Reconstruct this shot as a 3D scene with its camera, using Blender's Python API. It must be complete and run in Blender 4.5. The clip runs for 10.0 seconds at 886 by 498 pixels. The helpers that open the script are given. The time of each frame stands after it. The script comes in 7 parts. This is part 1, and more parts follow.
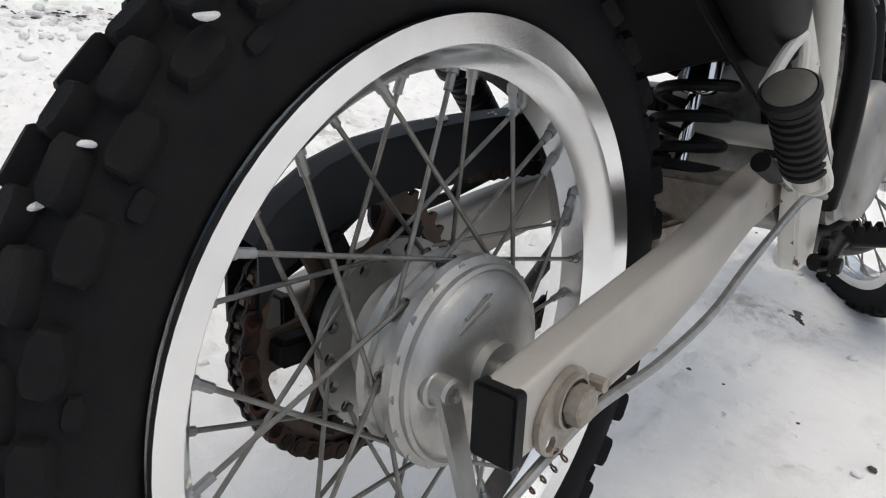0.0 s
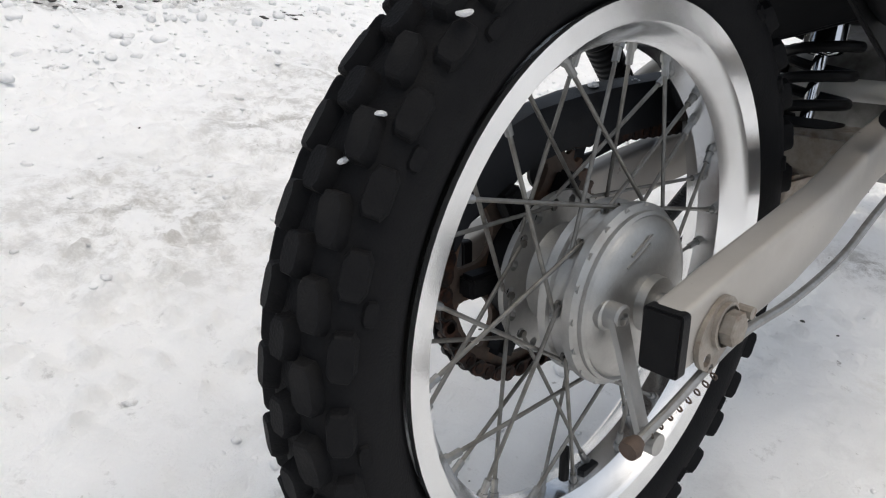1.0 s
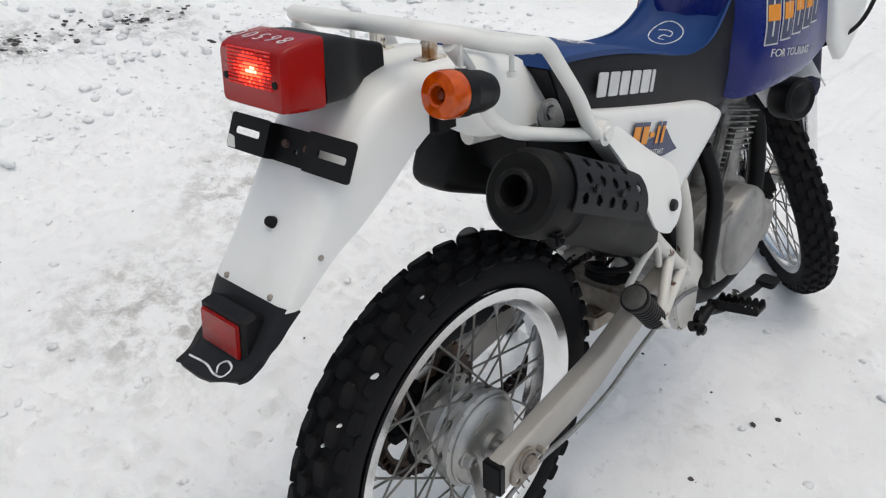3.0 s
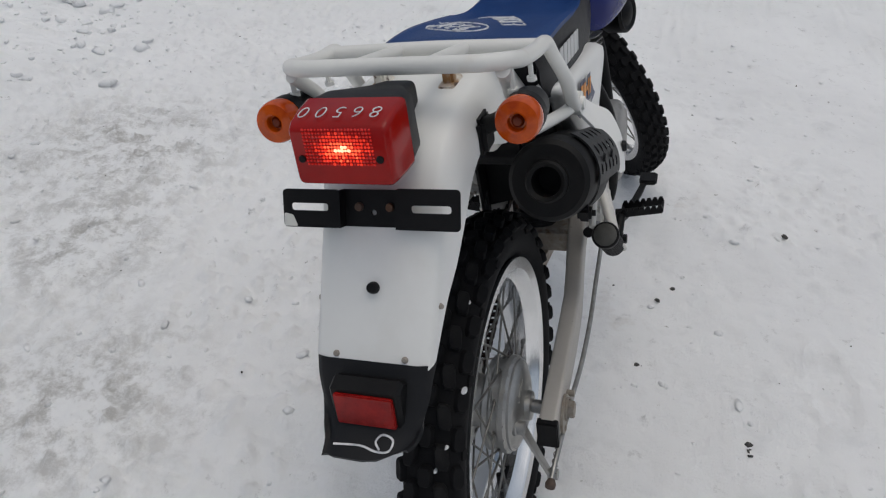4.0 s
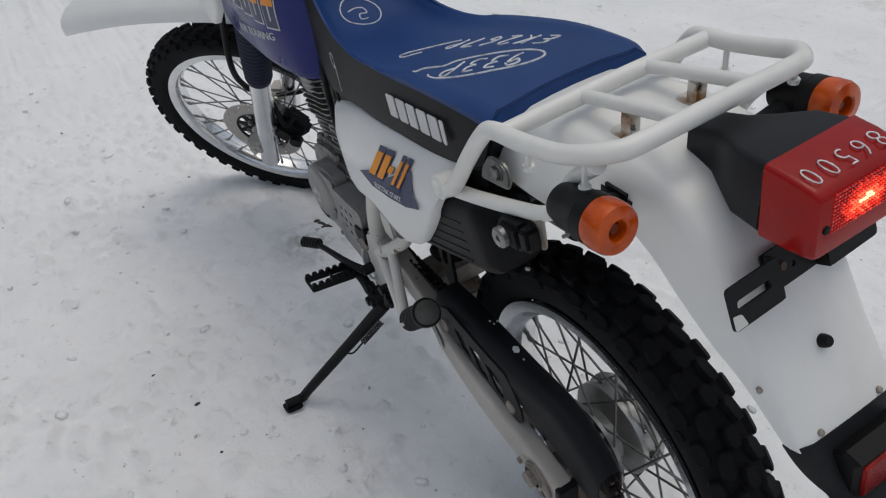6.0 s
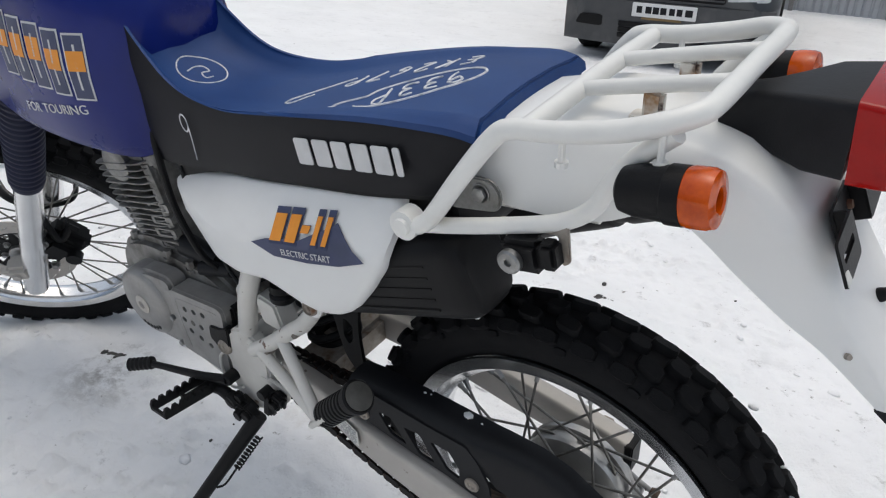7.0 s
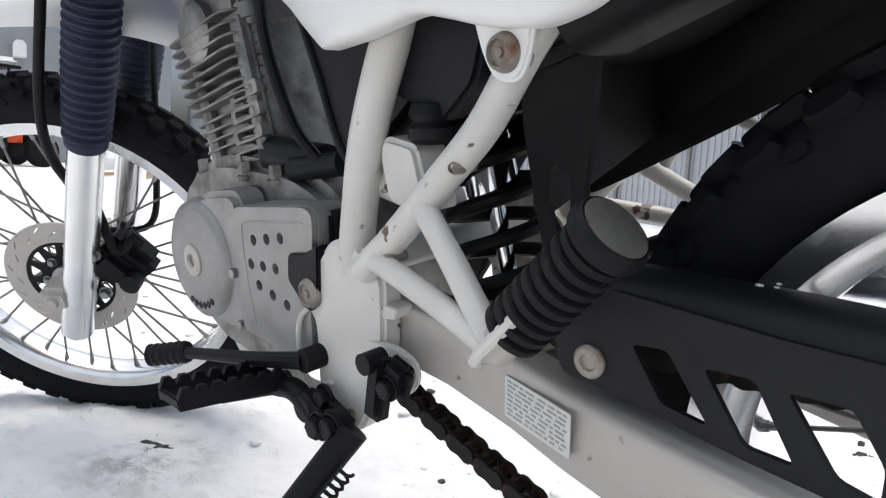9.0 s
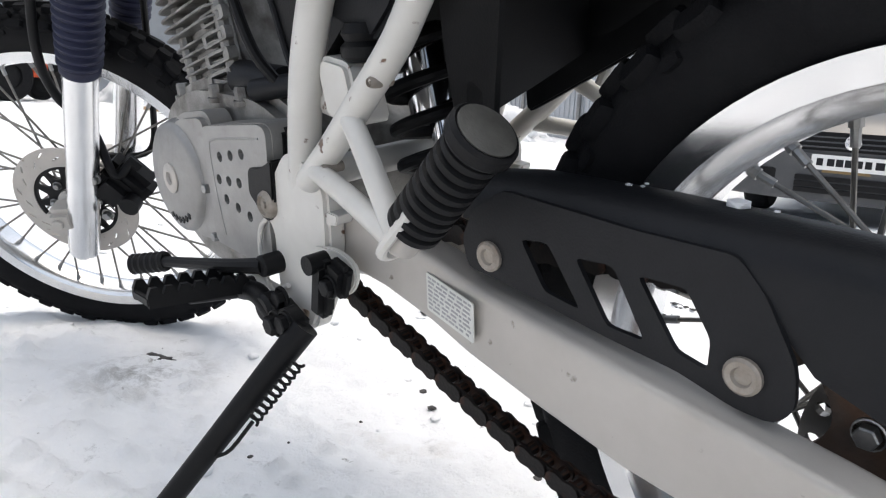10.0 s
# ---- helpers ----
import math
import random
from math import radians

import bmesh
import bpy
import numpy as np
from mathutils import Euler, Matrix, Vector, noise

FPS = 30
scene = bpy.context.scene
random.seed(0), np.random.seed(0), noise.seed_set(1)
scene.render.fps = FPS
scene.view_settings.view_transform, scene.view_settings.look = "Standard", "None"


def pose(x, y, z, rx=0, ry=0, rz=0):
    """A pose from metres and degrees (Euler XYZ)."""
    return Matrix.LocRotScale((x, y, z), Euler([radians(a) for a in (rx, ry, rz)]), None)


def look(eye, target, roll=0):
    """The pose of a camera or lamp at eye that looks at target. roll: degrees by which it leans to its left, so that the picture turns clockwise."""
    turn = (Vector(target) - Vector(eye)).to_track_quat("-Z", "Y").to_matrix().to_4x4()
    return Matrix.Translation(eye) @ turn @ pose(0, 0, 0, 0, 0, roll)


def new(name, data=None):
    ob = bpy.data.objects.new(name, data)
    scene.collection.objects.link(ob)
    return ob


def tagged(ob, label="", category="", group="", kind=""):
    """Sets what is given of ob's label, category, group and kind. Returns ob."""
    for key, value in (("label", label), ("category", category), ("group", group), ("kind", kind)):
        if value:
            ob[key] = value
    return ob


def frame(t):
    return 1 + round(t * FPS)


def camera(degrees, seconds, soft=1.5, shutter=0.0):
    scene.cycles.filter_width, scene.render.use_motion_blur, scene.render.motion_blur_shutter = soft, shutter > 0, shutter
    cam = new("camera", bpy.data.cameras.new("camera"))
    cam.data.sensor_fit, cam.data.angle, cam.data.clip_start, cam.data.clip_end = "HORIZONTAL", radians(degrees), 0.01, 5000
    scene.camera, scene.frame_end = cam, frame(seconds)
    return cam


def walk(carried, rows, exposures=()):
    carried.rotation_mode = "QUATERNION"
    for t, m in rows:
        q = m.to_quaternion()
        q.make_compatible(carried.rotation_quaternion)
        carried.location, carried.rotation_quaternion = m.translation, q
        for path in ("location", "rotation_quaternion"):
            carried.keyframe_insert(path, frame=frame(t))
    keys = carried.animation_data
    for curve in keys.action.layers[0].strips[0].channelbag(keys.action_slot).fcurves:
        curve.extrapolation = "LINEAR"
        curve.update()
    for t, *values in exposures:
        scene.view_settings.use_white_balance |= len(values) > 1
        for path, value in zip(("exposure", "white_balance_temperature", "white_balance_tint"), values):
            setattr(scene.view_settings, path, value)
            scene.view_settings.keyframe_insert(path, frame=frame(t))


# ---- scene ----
from mathutils.bvhtree import BVHTree

cam = camera(61.3, 10.0, soft=1.2)
PATH = [
    (0, (-0.4004, -0.2467, 0.5949), (0.3353, 0.3138, 0.2146), 10.74),
    (0.5, (-0.4635, -0.2449, 0.5846), (0.2252, 0.3659, 0.1940), 9.93),
    (1, (-0.5248, -0.2600, 0.6090), (0.1271, 0.3616, 0.1747), 7.72),
    (1.5, (-0.5295, -0.2794, 0.7019), (0.1311, 0.3048, 0.2303), 6.13),
    (2, (-0.5401, -0.3090, 0.8551), (0.1112, 0.2669, 0.3611), 3.75),
    (2.5, (-0.5893, -0.4248, 1.0352), (0.0484, 0.1638, 0.5382), 2.30),
    (2.7, (-0.6246, -0.4510, 1.1003), (0.0096, 0.1274, 0.5873), 3.85),
    (3.8, (-0.8581, -0.2002, 1.2410), (-0.0982, 0.1039, 0.6664), 4.37),
    (4, (-0.8475, -0.1126, 1.2466), (-0.0741, 0.1188, 0.6565), 0.75),
    (4.5, (-0.8536, 0.0819, 1.2480), (-0.0813, 0.1451, 0.6159), 3.18),
    (5, (-0.8295, 0.2881, 1.2549), (-0.0597, 0.1500, 0.6317), 3.78),
    (5.5, (-0.6917, 0.4720, 1.2246), (0.0464, 0.1919, 0.6108), 2.91),
    (5.7, (-0.6257, 0.5489, 1.2171), (0.1092, 0.2357, 0.6157), 0.25),
    (6.8, (-0.3658, 0.8456, 1.1307), (0.1543, 0.1352, 0.6564), 2.58),
    (7, (-0.3109, 0.8128, 1.0707), (0.2036, 0.0794, 0.6263), 2.14),
    (7.5, (-0.1822, 0.7233, 0.8803), (0.3938, -0.0123, 0.5238), 3.84),
    (8, (-0.0757, 0.6272, 0.6806), (0.5493, -0.0961, 0.3872), 7.48),
    (8.5, (0.0184, 0.5718, 0.5475), (0.6484, -0.1726, 0.3262), 3.04),
    (9, (0.0042, 0.5703, 0.5109), (0.7062, -0.1322, 0.3939), 3.33),
    (9.5, (-0.0483, 0.5674, 0.5121), (0.6640, -0.1180, 0.3607), 3.66),
    (10, (-0.0894, 0.5545, 0.5019), (0.6238, -0.1162, 0.2982), 3.13),
]
EXPOSURES = [(0, -0.14, 6450, 4), (1.0, -0.14, 6400, 4), (1.6, -0.28, 6400, 4), (2.7, -0.24, 6350, 3), (3.9, -0.84, 6200, 4), (5.6, -0.98, 6200, 4), (6.9, -0.30, 6200, 4), (7.5, -0.32, 6200, 4), (8.2, 0.0, 6250, 5), (9.2, 0.34, 6250, 5), (10, 0.38, 6300, 5)]
walk(cam, [(t, look(eye, target, roll)) for t, eye, target, roll in PATH], EXPOSURES)

# ---- sky and light: an overcast winter day ----
world = bpy.data.worlds.new("overcast_sky")
scene.world = world
world.use_nodes = True
wn = world.node_tree.nodes
sky = wn.new("ShaderNodeTexSky")
sky.sky_type = "NISHITA"
sky.sun_disc = False
sky.sun_elevation, sky.sun_rotation = radians(84), radians(176)
sky.air_density, sky.dust_density, sky.ozone_density = 0.6, 6.0, 0.3
wn["Background"].inputs["Strength"].default_value = 0.14
world.node_tree.links.new(sky.outputs["Color"], wn["Background"].inputs["Color"])
sun_data = bpy.data.lights.new("sun", "SUN")
sun_data.energy, sun_data.angle, sun_data.color = 1.15, radians(150), (1.0, 0.985, 0.965)
sun = new("sun", sun_data)
sun.matrix_world = look((0, 0, 30), (0.7, 2.6, 0))

# ---- materials ----
def surf(name, c1, c2=None, rough=0.5, metal=0.0, scale=30.0, bump=0.0, bscale=300.0, rvar=0.1, coat=0.0, spec=0.5, trans=0.0):
    """A surface of two mingling tones with grain, uneven gloss and fine relief."""
    m = bpy.data.materials.new(name)
    m.use_nodes = True
    nt = m.node_tree
    b = nt.nodes["Principled BSDF"]
    c2 = c2 or tuple(v * 0.8 for v in c1)
    tc = nt.nodes.new("ShaderNodeTexCoord")
    n1 = nt.nodes.new("ShaderNodeTexNoise")
    n1.inputs["Scale"].default_value, n1.inputs["Detail"].default_value, n1.inputs["Roughness"].default_value = scale, 6.0, 0.65
    nt.links.new(tc.outputs["Object"], n1.inputs["Vector"])
    ramp = nt.nodes.new("ShaderNodeValToRGB")
    ramp.color_ramp.elements[0].position, ramp.color_ramp.elements[1].position = 0.35, 0.68
    ramp.color_ramp.elements[0].color, ramp.color_ramp.elements[1].color = (*c1, 1), (*c2, 1)
    nt.links.new(n1.outputs["Fac"], ramp.inputs["Fac"])
    nt.links.new(ramp.outputs["Color"], b.inputs["Base Color"])
    n2 = nt.nodes.new("ShaderNodeTexNoise")
    n2.inputs["Scale"].default_value, n2.inputs["Detail"].default_value = bscale, 3.0
    nt.links.new(tc.outputs["Object"], n2.inputs["Vector"])
    mr = nt.nodes.new("ShaderNodeMapRange")
    mr.inputs["To Min"].default_value, mr.inputs["To Max"].default_value = max(rough - rvar, 0.02), min(rough + rvar, 1)
    nt.links.new(n1.outputs["Fac"], mr.inputs["Value"])
    nt.links.new(mr.outputs["Result"], b.inputs["Roughness"])
    b.inputs["Metallic"].default_value = metal
    b.inputs["Specular IOR Level"].default_value = spec
    b.inputs["Coat Weight"].default_value = coat
    b.inputs["Coat Roughness"].default_value = 0.08
    b.inputs["Transmission Weight"].default_value = trans
    if bump:
        bp = nt.nodes.new("ShaderNodeBump")
        bp.inputs["Strength"].default_value, bp.inputs["Distance"].default_value = bump, 0.002
        nt.links.new(n2.outputs["Fac"], bp.inputs["Height"])
        nt.links.new(bp.outputs["Normal"], b.inputs["Normal"])
    return m


def worn(m, colour, scale=18.0, low=0.62, high=0.66, rough=0.8):
    """Chips, rust or dirt with an edge of their own over a surface."""
    nt = m.node_tree
    b = nt.nodes["Principled BSDF"]
    old = b.inputs["Base Color"].links[0].from_socket
    tc = nt.nodes.new("ShaderNodeTexCoord")
    n = nt.nodes.new("ShaderNodeTexNoise")
    n.inputs["Scale"].default_value, n.inputs["Detail"].default_value = scale, 8.0
    nt.links.new(tc.outputs["Object"], n.inputs["Vector"])
    ramp = nt.nodes.new("ShaderNodeValToRGB")
    ramp.color_ramp.elements[0].position, ramp.color_ramp.elements[1].position = low, high
    nt.links.new(n.outputs["Fac"], ramp.inputs["Fac"])
    mix = nt.nodes.new("ShaderNodeMixRGB")
    nt.links.new(ramp.outputs["Color"], mix.inputs["Fac"])
    nt.links.new(old, mix.inputs["Color1"])
    mix.inputs["Color2"].default_value = (*colour, 1)
    nt.links.new(mix.outputs["Color"], b.inputs["Base Color"])
    return m


RUBBER = worn(surf("tyre_rubber", (0.0064, 0.0064, 0.0072), (0.0112, 0.0112, 0.0120), 0.74, 0, 25, 0.35, 500, spec=0.13), (0.026, 0.025, 0.024), 9, 0.62, 0.85)
ALU = surf("polished_aluminium", (0.84, 0.845, 0.85), (0.74, 0.745, 0.75), 0.2, 0.97, 14, 0.03, 900)
ALU_SATIN = worn(worn(surf("satin_aluminium", (0.49, 0.465, 0.43), (0.43, 0.405, 0.37), 0.46, 0.22, 9, 0.06, 700, spec=0.4), (0.42, 0.38, 0.33), 12, 0.6, 0.85), (0.20, 0.17, 0.14), 75, 0.69, 0.76)
HUB = worn(surf("cast_hub_alloy", (0.46, 0.455, 0.44), (0.35, 0.345, 0.33), 0.42, 0.9, 22, 0.15, 500), (0.24, 0.22, 0.19), 15, 0.6, 0.85)
STEEL = surf("dull_steel", (0.36, 0.36, 0.36), (0.24, 0.24, 0.23), 0.4, 0.9, 60, 0.05)
SPOKE = surf("dull_spoke_steel", (0.25, 0.245, 0.23), (0.15, 0.14, 0.125), 0.45, 0.85, 50, 0.1)
CHROME = surf("chrome", (0.8, 0.8, 0.82), (0.7, 0.7, 0.72), 0.1, 1.0, 20, 0, rvar=0.04)
ZINC = worn(surf("weathered_zinc", (0.36, 0.33, 0.29), (0.25, 0.215, 0.18), 0.55, 0.5, 70, 0.2), (0.16, 0.08, 0.04), 40, 0.55, 0.7)
RUST = worn(surf("rusty_steel", (0.115, 0.082, 0.064), (0.075, 0.058, 0.048), 0.7, 0.4, 40, 0.3), (0.14, 0.065, 0.03), 25, 0.5, 0.75)
CHAIN = worn(surf("oily_rusty_chain", (0.014, 0.011, 0.010), (0.009, 0.008, 0.008), 0.55, 0.3, 60, 0.2, spec=0.3), (0.07, 0.028, 0.014), 45, 0.52, 0.7)
WHITE_FRAME = worn(worn(surf("white_frame_paint", (0.64, 0.625, 0.585), (0.57, 0.555, 0.515), 0.38, 0, 12, 0.03, coat=0.15), (0.10, 0.05, 0.025), 38, 0.655, 0.68), (0.55, 0.52, 0.46), 9, 0.62, 0.85)
RACK_WHITE = worn(surf("white_rack_paint", (0.79, 0.785, 0.75), (0.73, 0.725, 0.69), 0.36, 0, 12, 0.04, coat=0.15), (0.60, 0.55, 0.46), 14, 0.64, 0.85)
WHITE = worn(surf("white_plastic", (0.80, 0.80, 0.78), (0.76, 0.76, 0.74), 0.36, 0, 5, 0.02, coat=0.1), (0.66, 0.65, 0.61), 5, 0.6, 0.9)
BLACK = surf("black_plastic", (0.0048, 0.0048, 0.0054), (0.0084, 0.0084, 0.0090), 0.48, 0, 18, 0.15, 600, spec=0.18)
BLACK_PAINT = surf("black_exhaust_paint", (0.0054, 0.0054, 0.0060), (0.0084, 0.0084, 0.0084), 0.55, 0, 12, 0.1, 500, spec=0.18)
GREY_PLASTIC = surf("grey_black_plastic", (0.0090, 0.0095, 0.0112), (0.0135, 0.0140, 0.0157), 0.5, 0, 15, 0.15, 600, spec=0.21)
VINYL = surf("black_vinyl", (0.0097, 0.0097, 0.0120), (0.0142, 0.0142, 0.0165), 0.52, 0, 30, 0.25, 900, spec=0.18)
BLUE_VINYL = surf("blue_vinyl", (0.008, 0.038, 0.15), (0.015, 0.055, 0.19), 0.5, 0, 8, 0.25, 900, spec=0.28)
BLUE_PAINT = surf("blue_tank_paint", (0.003, 0.011, 0.13), (0.004, 0.014, 0.16), 0.28, 0, 6, 0, coat=0.12, spec=0.3)
RUST_STAIN = worn(worn(surf("rust_stained_white", (0.74, 0.72, 0.67), (0.62, 0.56, 0.47), 0.5, 0, 30, 0.05), (0.30, 0.16, 0.06), 34, 0.46, 0.62), (0.06, 0.03, 0.02), 70, 0.58, 0.66)
PEG_END = surf("worn_peg_end", (0.085, 0.083, 0.075), (0.06, 0.058, 0.052), 0.6, 0, 60, 0.2)
BLUE_BOOT = surf("blue_black_rubber", (0.0030, 0.0048, 0.026), (0.0050, 0.0075, 0.036), 0.6, 0, 30, 0.1)
ENGINE = worn(surf("grey_engine_paint", (0.31, 0.305, 0.295), (0.25, 0.245, 0.235), 0.42, 0.45, 25, 0.1, 500), (0.14, 0.12, 0.10), 20, 0.62, 0.8)
ENGINE_CAST = worn(surf("bare_cast_alloy", (0.30, 0.295, 0.28), (0.17, 0.165, 0.155), 0.45, 0.6, 30, 0.3, 400), (0.09, 0.08, 0.07), 26, 0.5, 0.7)
# near-black that stands for shade in hollows; it also colours the lens screws
DARK = surf("hollow_shade_and_screw_black", (0.0072, 0.0072, 0.0078), (0.0108, 0.0108, 0.0108), 0.7, 0, 20, spec=0.18)
AMBER = surf("amber_lens", (0.58, 0.088, 0.0005), (0.33, 0.034, 0.0004), 0.12, 0, 34, 0.05, 300, coat=0.12, spec=0.35, rvar=0.05)
BULB = surf("unlit_amber_bulb", (0.16, 0.020, 0.001), (0.10, 0.012, 0.001), 0.25, 0, 60, 0.05, spec=0.3)
RED = surf("red_lens", (0.25, 0.003, 0.002), (0.17, 0.002, 0.002), 0.2, 0, 20, 0.1, 300, coat=0.1, spec=0.22)
RED.node_tree.nodes["Principled BSDF"].inputs["Emission Color"].default_value = (1.0, 0.02, 0.012, 1)
RED.node_tree.nodes["Principled BSDF"].inputs["Emission Strength"].default_value = 0.08
REFLECTOR = surf("red_reflector", (0.34, 0.008, 0.006), (0.16, 0.003, 0.003), 0.22, 0, 26, 0.4, 900, coat=0.12, spec=0.3)
SILVER_INK = surf("silver_lettering", (0.62, 0.62, 0.62), (0.55, 0.55, 0.55), 0.45, 0.1, 40)
CHALK = worn(surf("white_marker", (0.78, 0.78, 0.78), (0.6, 0.6, 0.62), 0.8, 0, 80), (0.3, 0.32, 0.36), 90, 0.5, 0.7)
ORANGE_INK = surf("orange_print", (0.78, 0.30, 0.03), (0.72, 0.26, 0.02), 0.45, 0, 30)
NAVY_INK = surf("navy_print", (0.05, 0.06, 0.13), (0.04, 0.05, 0.10), 0.45, 0, 30)
PAPER = surf("sticker_paper", (0.68, 0.68, 0.64), (0.62, 0.62, 0.58), 0.5, 0, 40)
PRINT_GREY = surf("label_print", (0.40, 0.40, 0.40), (0.32, 0.32, 0.32), 0.6)


def glowing(name, colour, strength):
    m = surf(name, colour, colour, 0.2)
    b = m.node_tree.nodes["Principled BSDF"]
    b.inputs["Emission Color"].default_value = (*colour, 1)
    b.inputs["Emission Strength"].default_value = strength
    return m


LAMP_RINGS = [glowing("lit_facet_core", (1.0, 0.42, 0.24), 3.6), glowing("lit_facet_near", (1.0, 0.12, 0.045), 2.0),
              glowing("lit_facet_far", (1.0, 0.040, 0.016), 0.9), glowing("lit_facet_rim", (0.55, 0.012, 0.008), 0.35)]

# ---- building helpers: the machine is drawn in its own upright frame, x ahead, y left, z up ----
SIZE = 0.99
machine = tagged(new("motorcycle"), "white and blue trail motorcycle leaning on its side stand", "motorcycle")
# the stand tips it to the left, and the snow rises a little towards its front
machine.matrix_world = Matrix(((0.999881, 0.002488, -0.015224, 0), (0, 0.98691, 0.161273, 0), (0.015426, -0.161254, 0.986792, -0.0118), (0, 0, 0, 1)))
machine.empty_display_size = 0.1


def mesh_of(name, bm, mats, angle=35, scale=SIZE):
    bmesh.ops.remove_doubles(bm, verts=bm.verts, dist=1e-6)
    bmesh.ops.recalc_face_normals(bm, faces=bm.faces)
    if scale != 1:
        bm.transform(Matrix.Scale(scale, 4))
    for f in bm.faces:
        f.smooth = True
    for e in bm.edges:
        if len(e.link_faces) == 2 and e.calc_face_angle(0) > radians(angle):
            e.smooth = False
    me = bpy.data.meshes.new(name)
    bm.to_mesh(me)
    bm.free()
    for m in mats if isinstance(mats, (list, tuple)) else [mats]:
        me.materials.append(m)
    return me


def part(name, bm, material, parent, label="", angle=35, scale=SIZE):
    ob = new(name, mesh_of(name, bm, material, angle, scale))
    ob.parent = parent
    return tagged(ob, label)


def again(name, mesh, parent, m):
    """One more piece on a mesh that is shared."""
    ob = new(name, mesh)
    ob.parent = parent
    ob.matrix_basis = m
    return ob


def B():
    return bmesh.new()


def smooth_path(pts, n=8):
    """A Catmull-Rom line through points."""
    P = [Vector(p) for p in pts]
    if len(P) < 3 or n < 2:
        return P
    P = [2 * P[0] - P[1]] + P + [2 * P[-1] - P[-2]]
    out = []
    for i in range(1, len(P) - 2):
        a, b, c, d = P[i - 1:i + 3]
        for k in range(n):
            t = k / n
            out.append(0.5 * ((2 * b) + (c - a) * t + (2 * a - 5 * b + 4 * c - d) * t * t + (3 * b - a - 3 * c + d) * t ** 3))
    out.append(P[-2])
    return out


def tube(bm, pts, r, seg=12, n=6, closed=False):
    """A round bar along a line; r is one radius or one for each given point."""
    line = smooth_path(pts, n) if not closed else smooth_path(list(pts) + [pts[0]], n)[:-1]
    count = len(line)
    rs = r if isinstance(r, (list, tuple)) else [r] * len(pts)
    last = len(rs) - 1
    radius = [float(np.interp(i / max(count - 1, 1) * last, range(len(rs)), rs)) for i in range(count)]
    rings, up = [], None
    for i, p in enumerate(line):
        a, b = line[(i - 1) % count if closed else max(i - 1, 0)], line[(i + 1) % count if closed else min(i + 1, count - 1)]
        d = (b - a).normalized()
        if up is None:
            up = d.orthogonal().normalized()
        up = (up - d * up.dot(d)).normalized()
        side = d.cross(up)
        rings.append([bm.verts.new(p + radius[i] * (math.cos(k * math.tau / seg) * up + math.sin(k * math.tau / seg) * side)) for k in range(seg)])
    for i in range(count if closed else count - 1):
        a, b = rings[i], rings[(i + 1) % count]
        for k in range(seg):
            bm.faces.new((a[k], a[(k + 1) % seg], b[(k + 1) % seg], b[k]))
    if not closed:
        bm.faces.new(rings[0][::-1])
        bm.faces.new(rings[-1])
    return bm


def rod(bm, a, b, r, seg=12, r2=None):
    return tube(bm, [a, b], [r, r if r2 is None else r2], seg, 1)


def lathe(bm, profile, centre, axis=(0, 1, 0), seg=48, closed=False, start=(1, 0, 0)):
    """Turns a profile of (radius, height along the axis)."""
    w = Vector(axis).normalized()
    u = Vector(start) - w * Vector(start).dot(w)
    u = u.normalized() if u.length > 1e-4 else w.orthogonal().normalized()
    v = w.cross(u)
    c = Vector(centre)
    rings = []
    for r, h in profile:
        if r < 1e-6:
            rings.append([bm.verts.new(c + w * h)] * seg)
        else:
            rings.append([bm.verts.new(c + w * h + r * (math.cos(k * math.tau / seg) * u + math.sin(k * math.tau / seg) * v)) for k in range(seg)])
    pairs = list(zip(rings, rings[1:])) + ([(rings[-1], rings[0])] if closed else [])
    for a, b in pairs:
        for k in range(seg):
            q = []
            for vert in (a[k], a[(k + 1) % seg], b[(k + 1) % seg], b[k]):
                if vert not in q:
                    q.append(vert)
            if len(q) > 2:
                bm.faces.new(q)
    return bm


def loft(bm, rows, closed=True, caps=True):
    """Skins rows of points; closed: each row is a ring."""
    rs = [[bm.verts.new(p) for p in row] for row in rows]
    n = len(rs[0])
    for a, b in zip(rs, rs[1:]):
        for k in range(n if closed else n - 1):
            bm.faces.new((a[k], a[(k + 1) % n], b[(k + 1) % n], b[k]))
    if caps and closed:
        bm.faces.new(rs[0][::-1])
        bm.faces.new(rs[-1])
    return bm


def thicken(bm, t, faces=None):
    """Gives a skin a thickness along its normals."""
    bmesh.ops.recalc_face_normals(bm, faces=bm.faces)
    bmesh.ops.solidify(bm, geom=faces or bm.faces[:], thickness=t)
    return bm


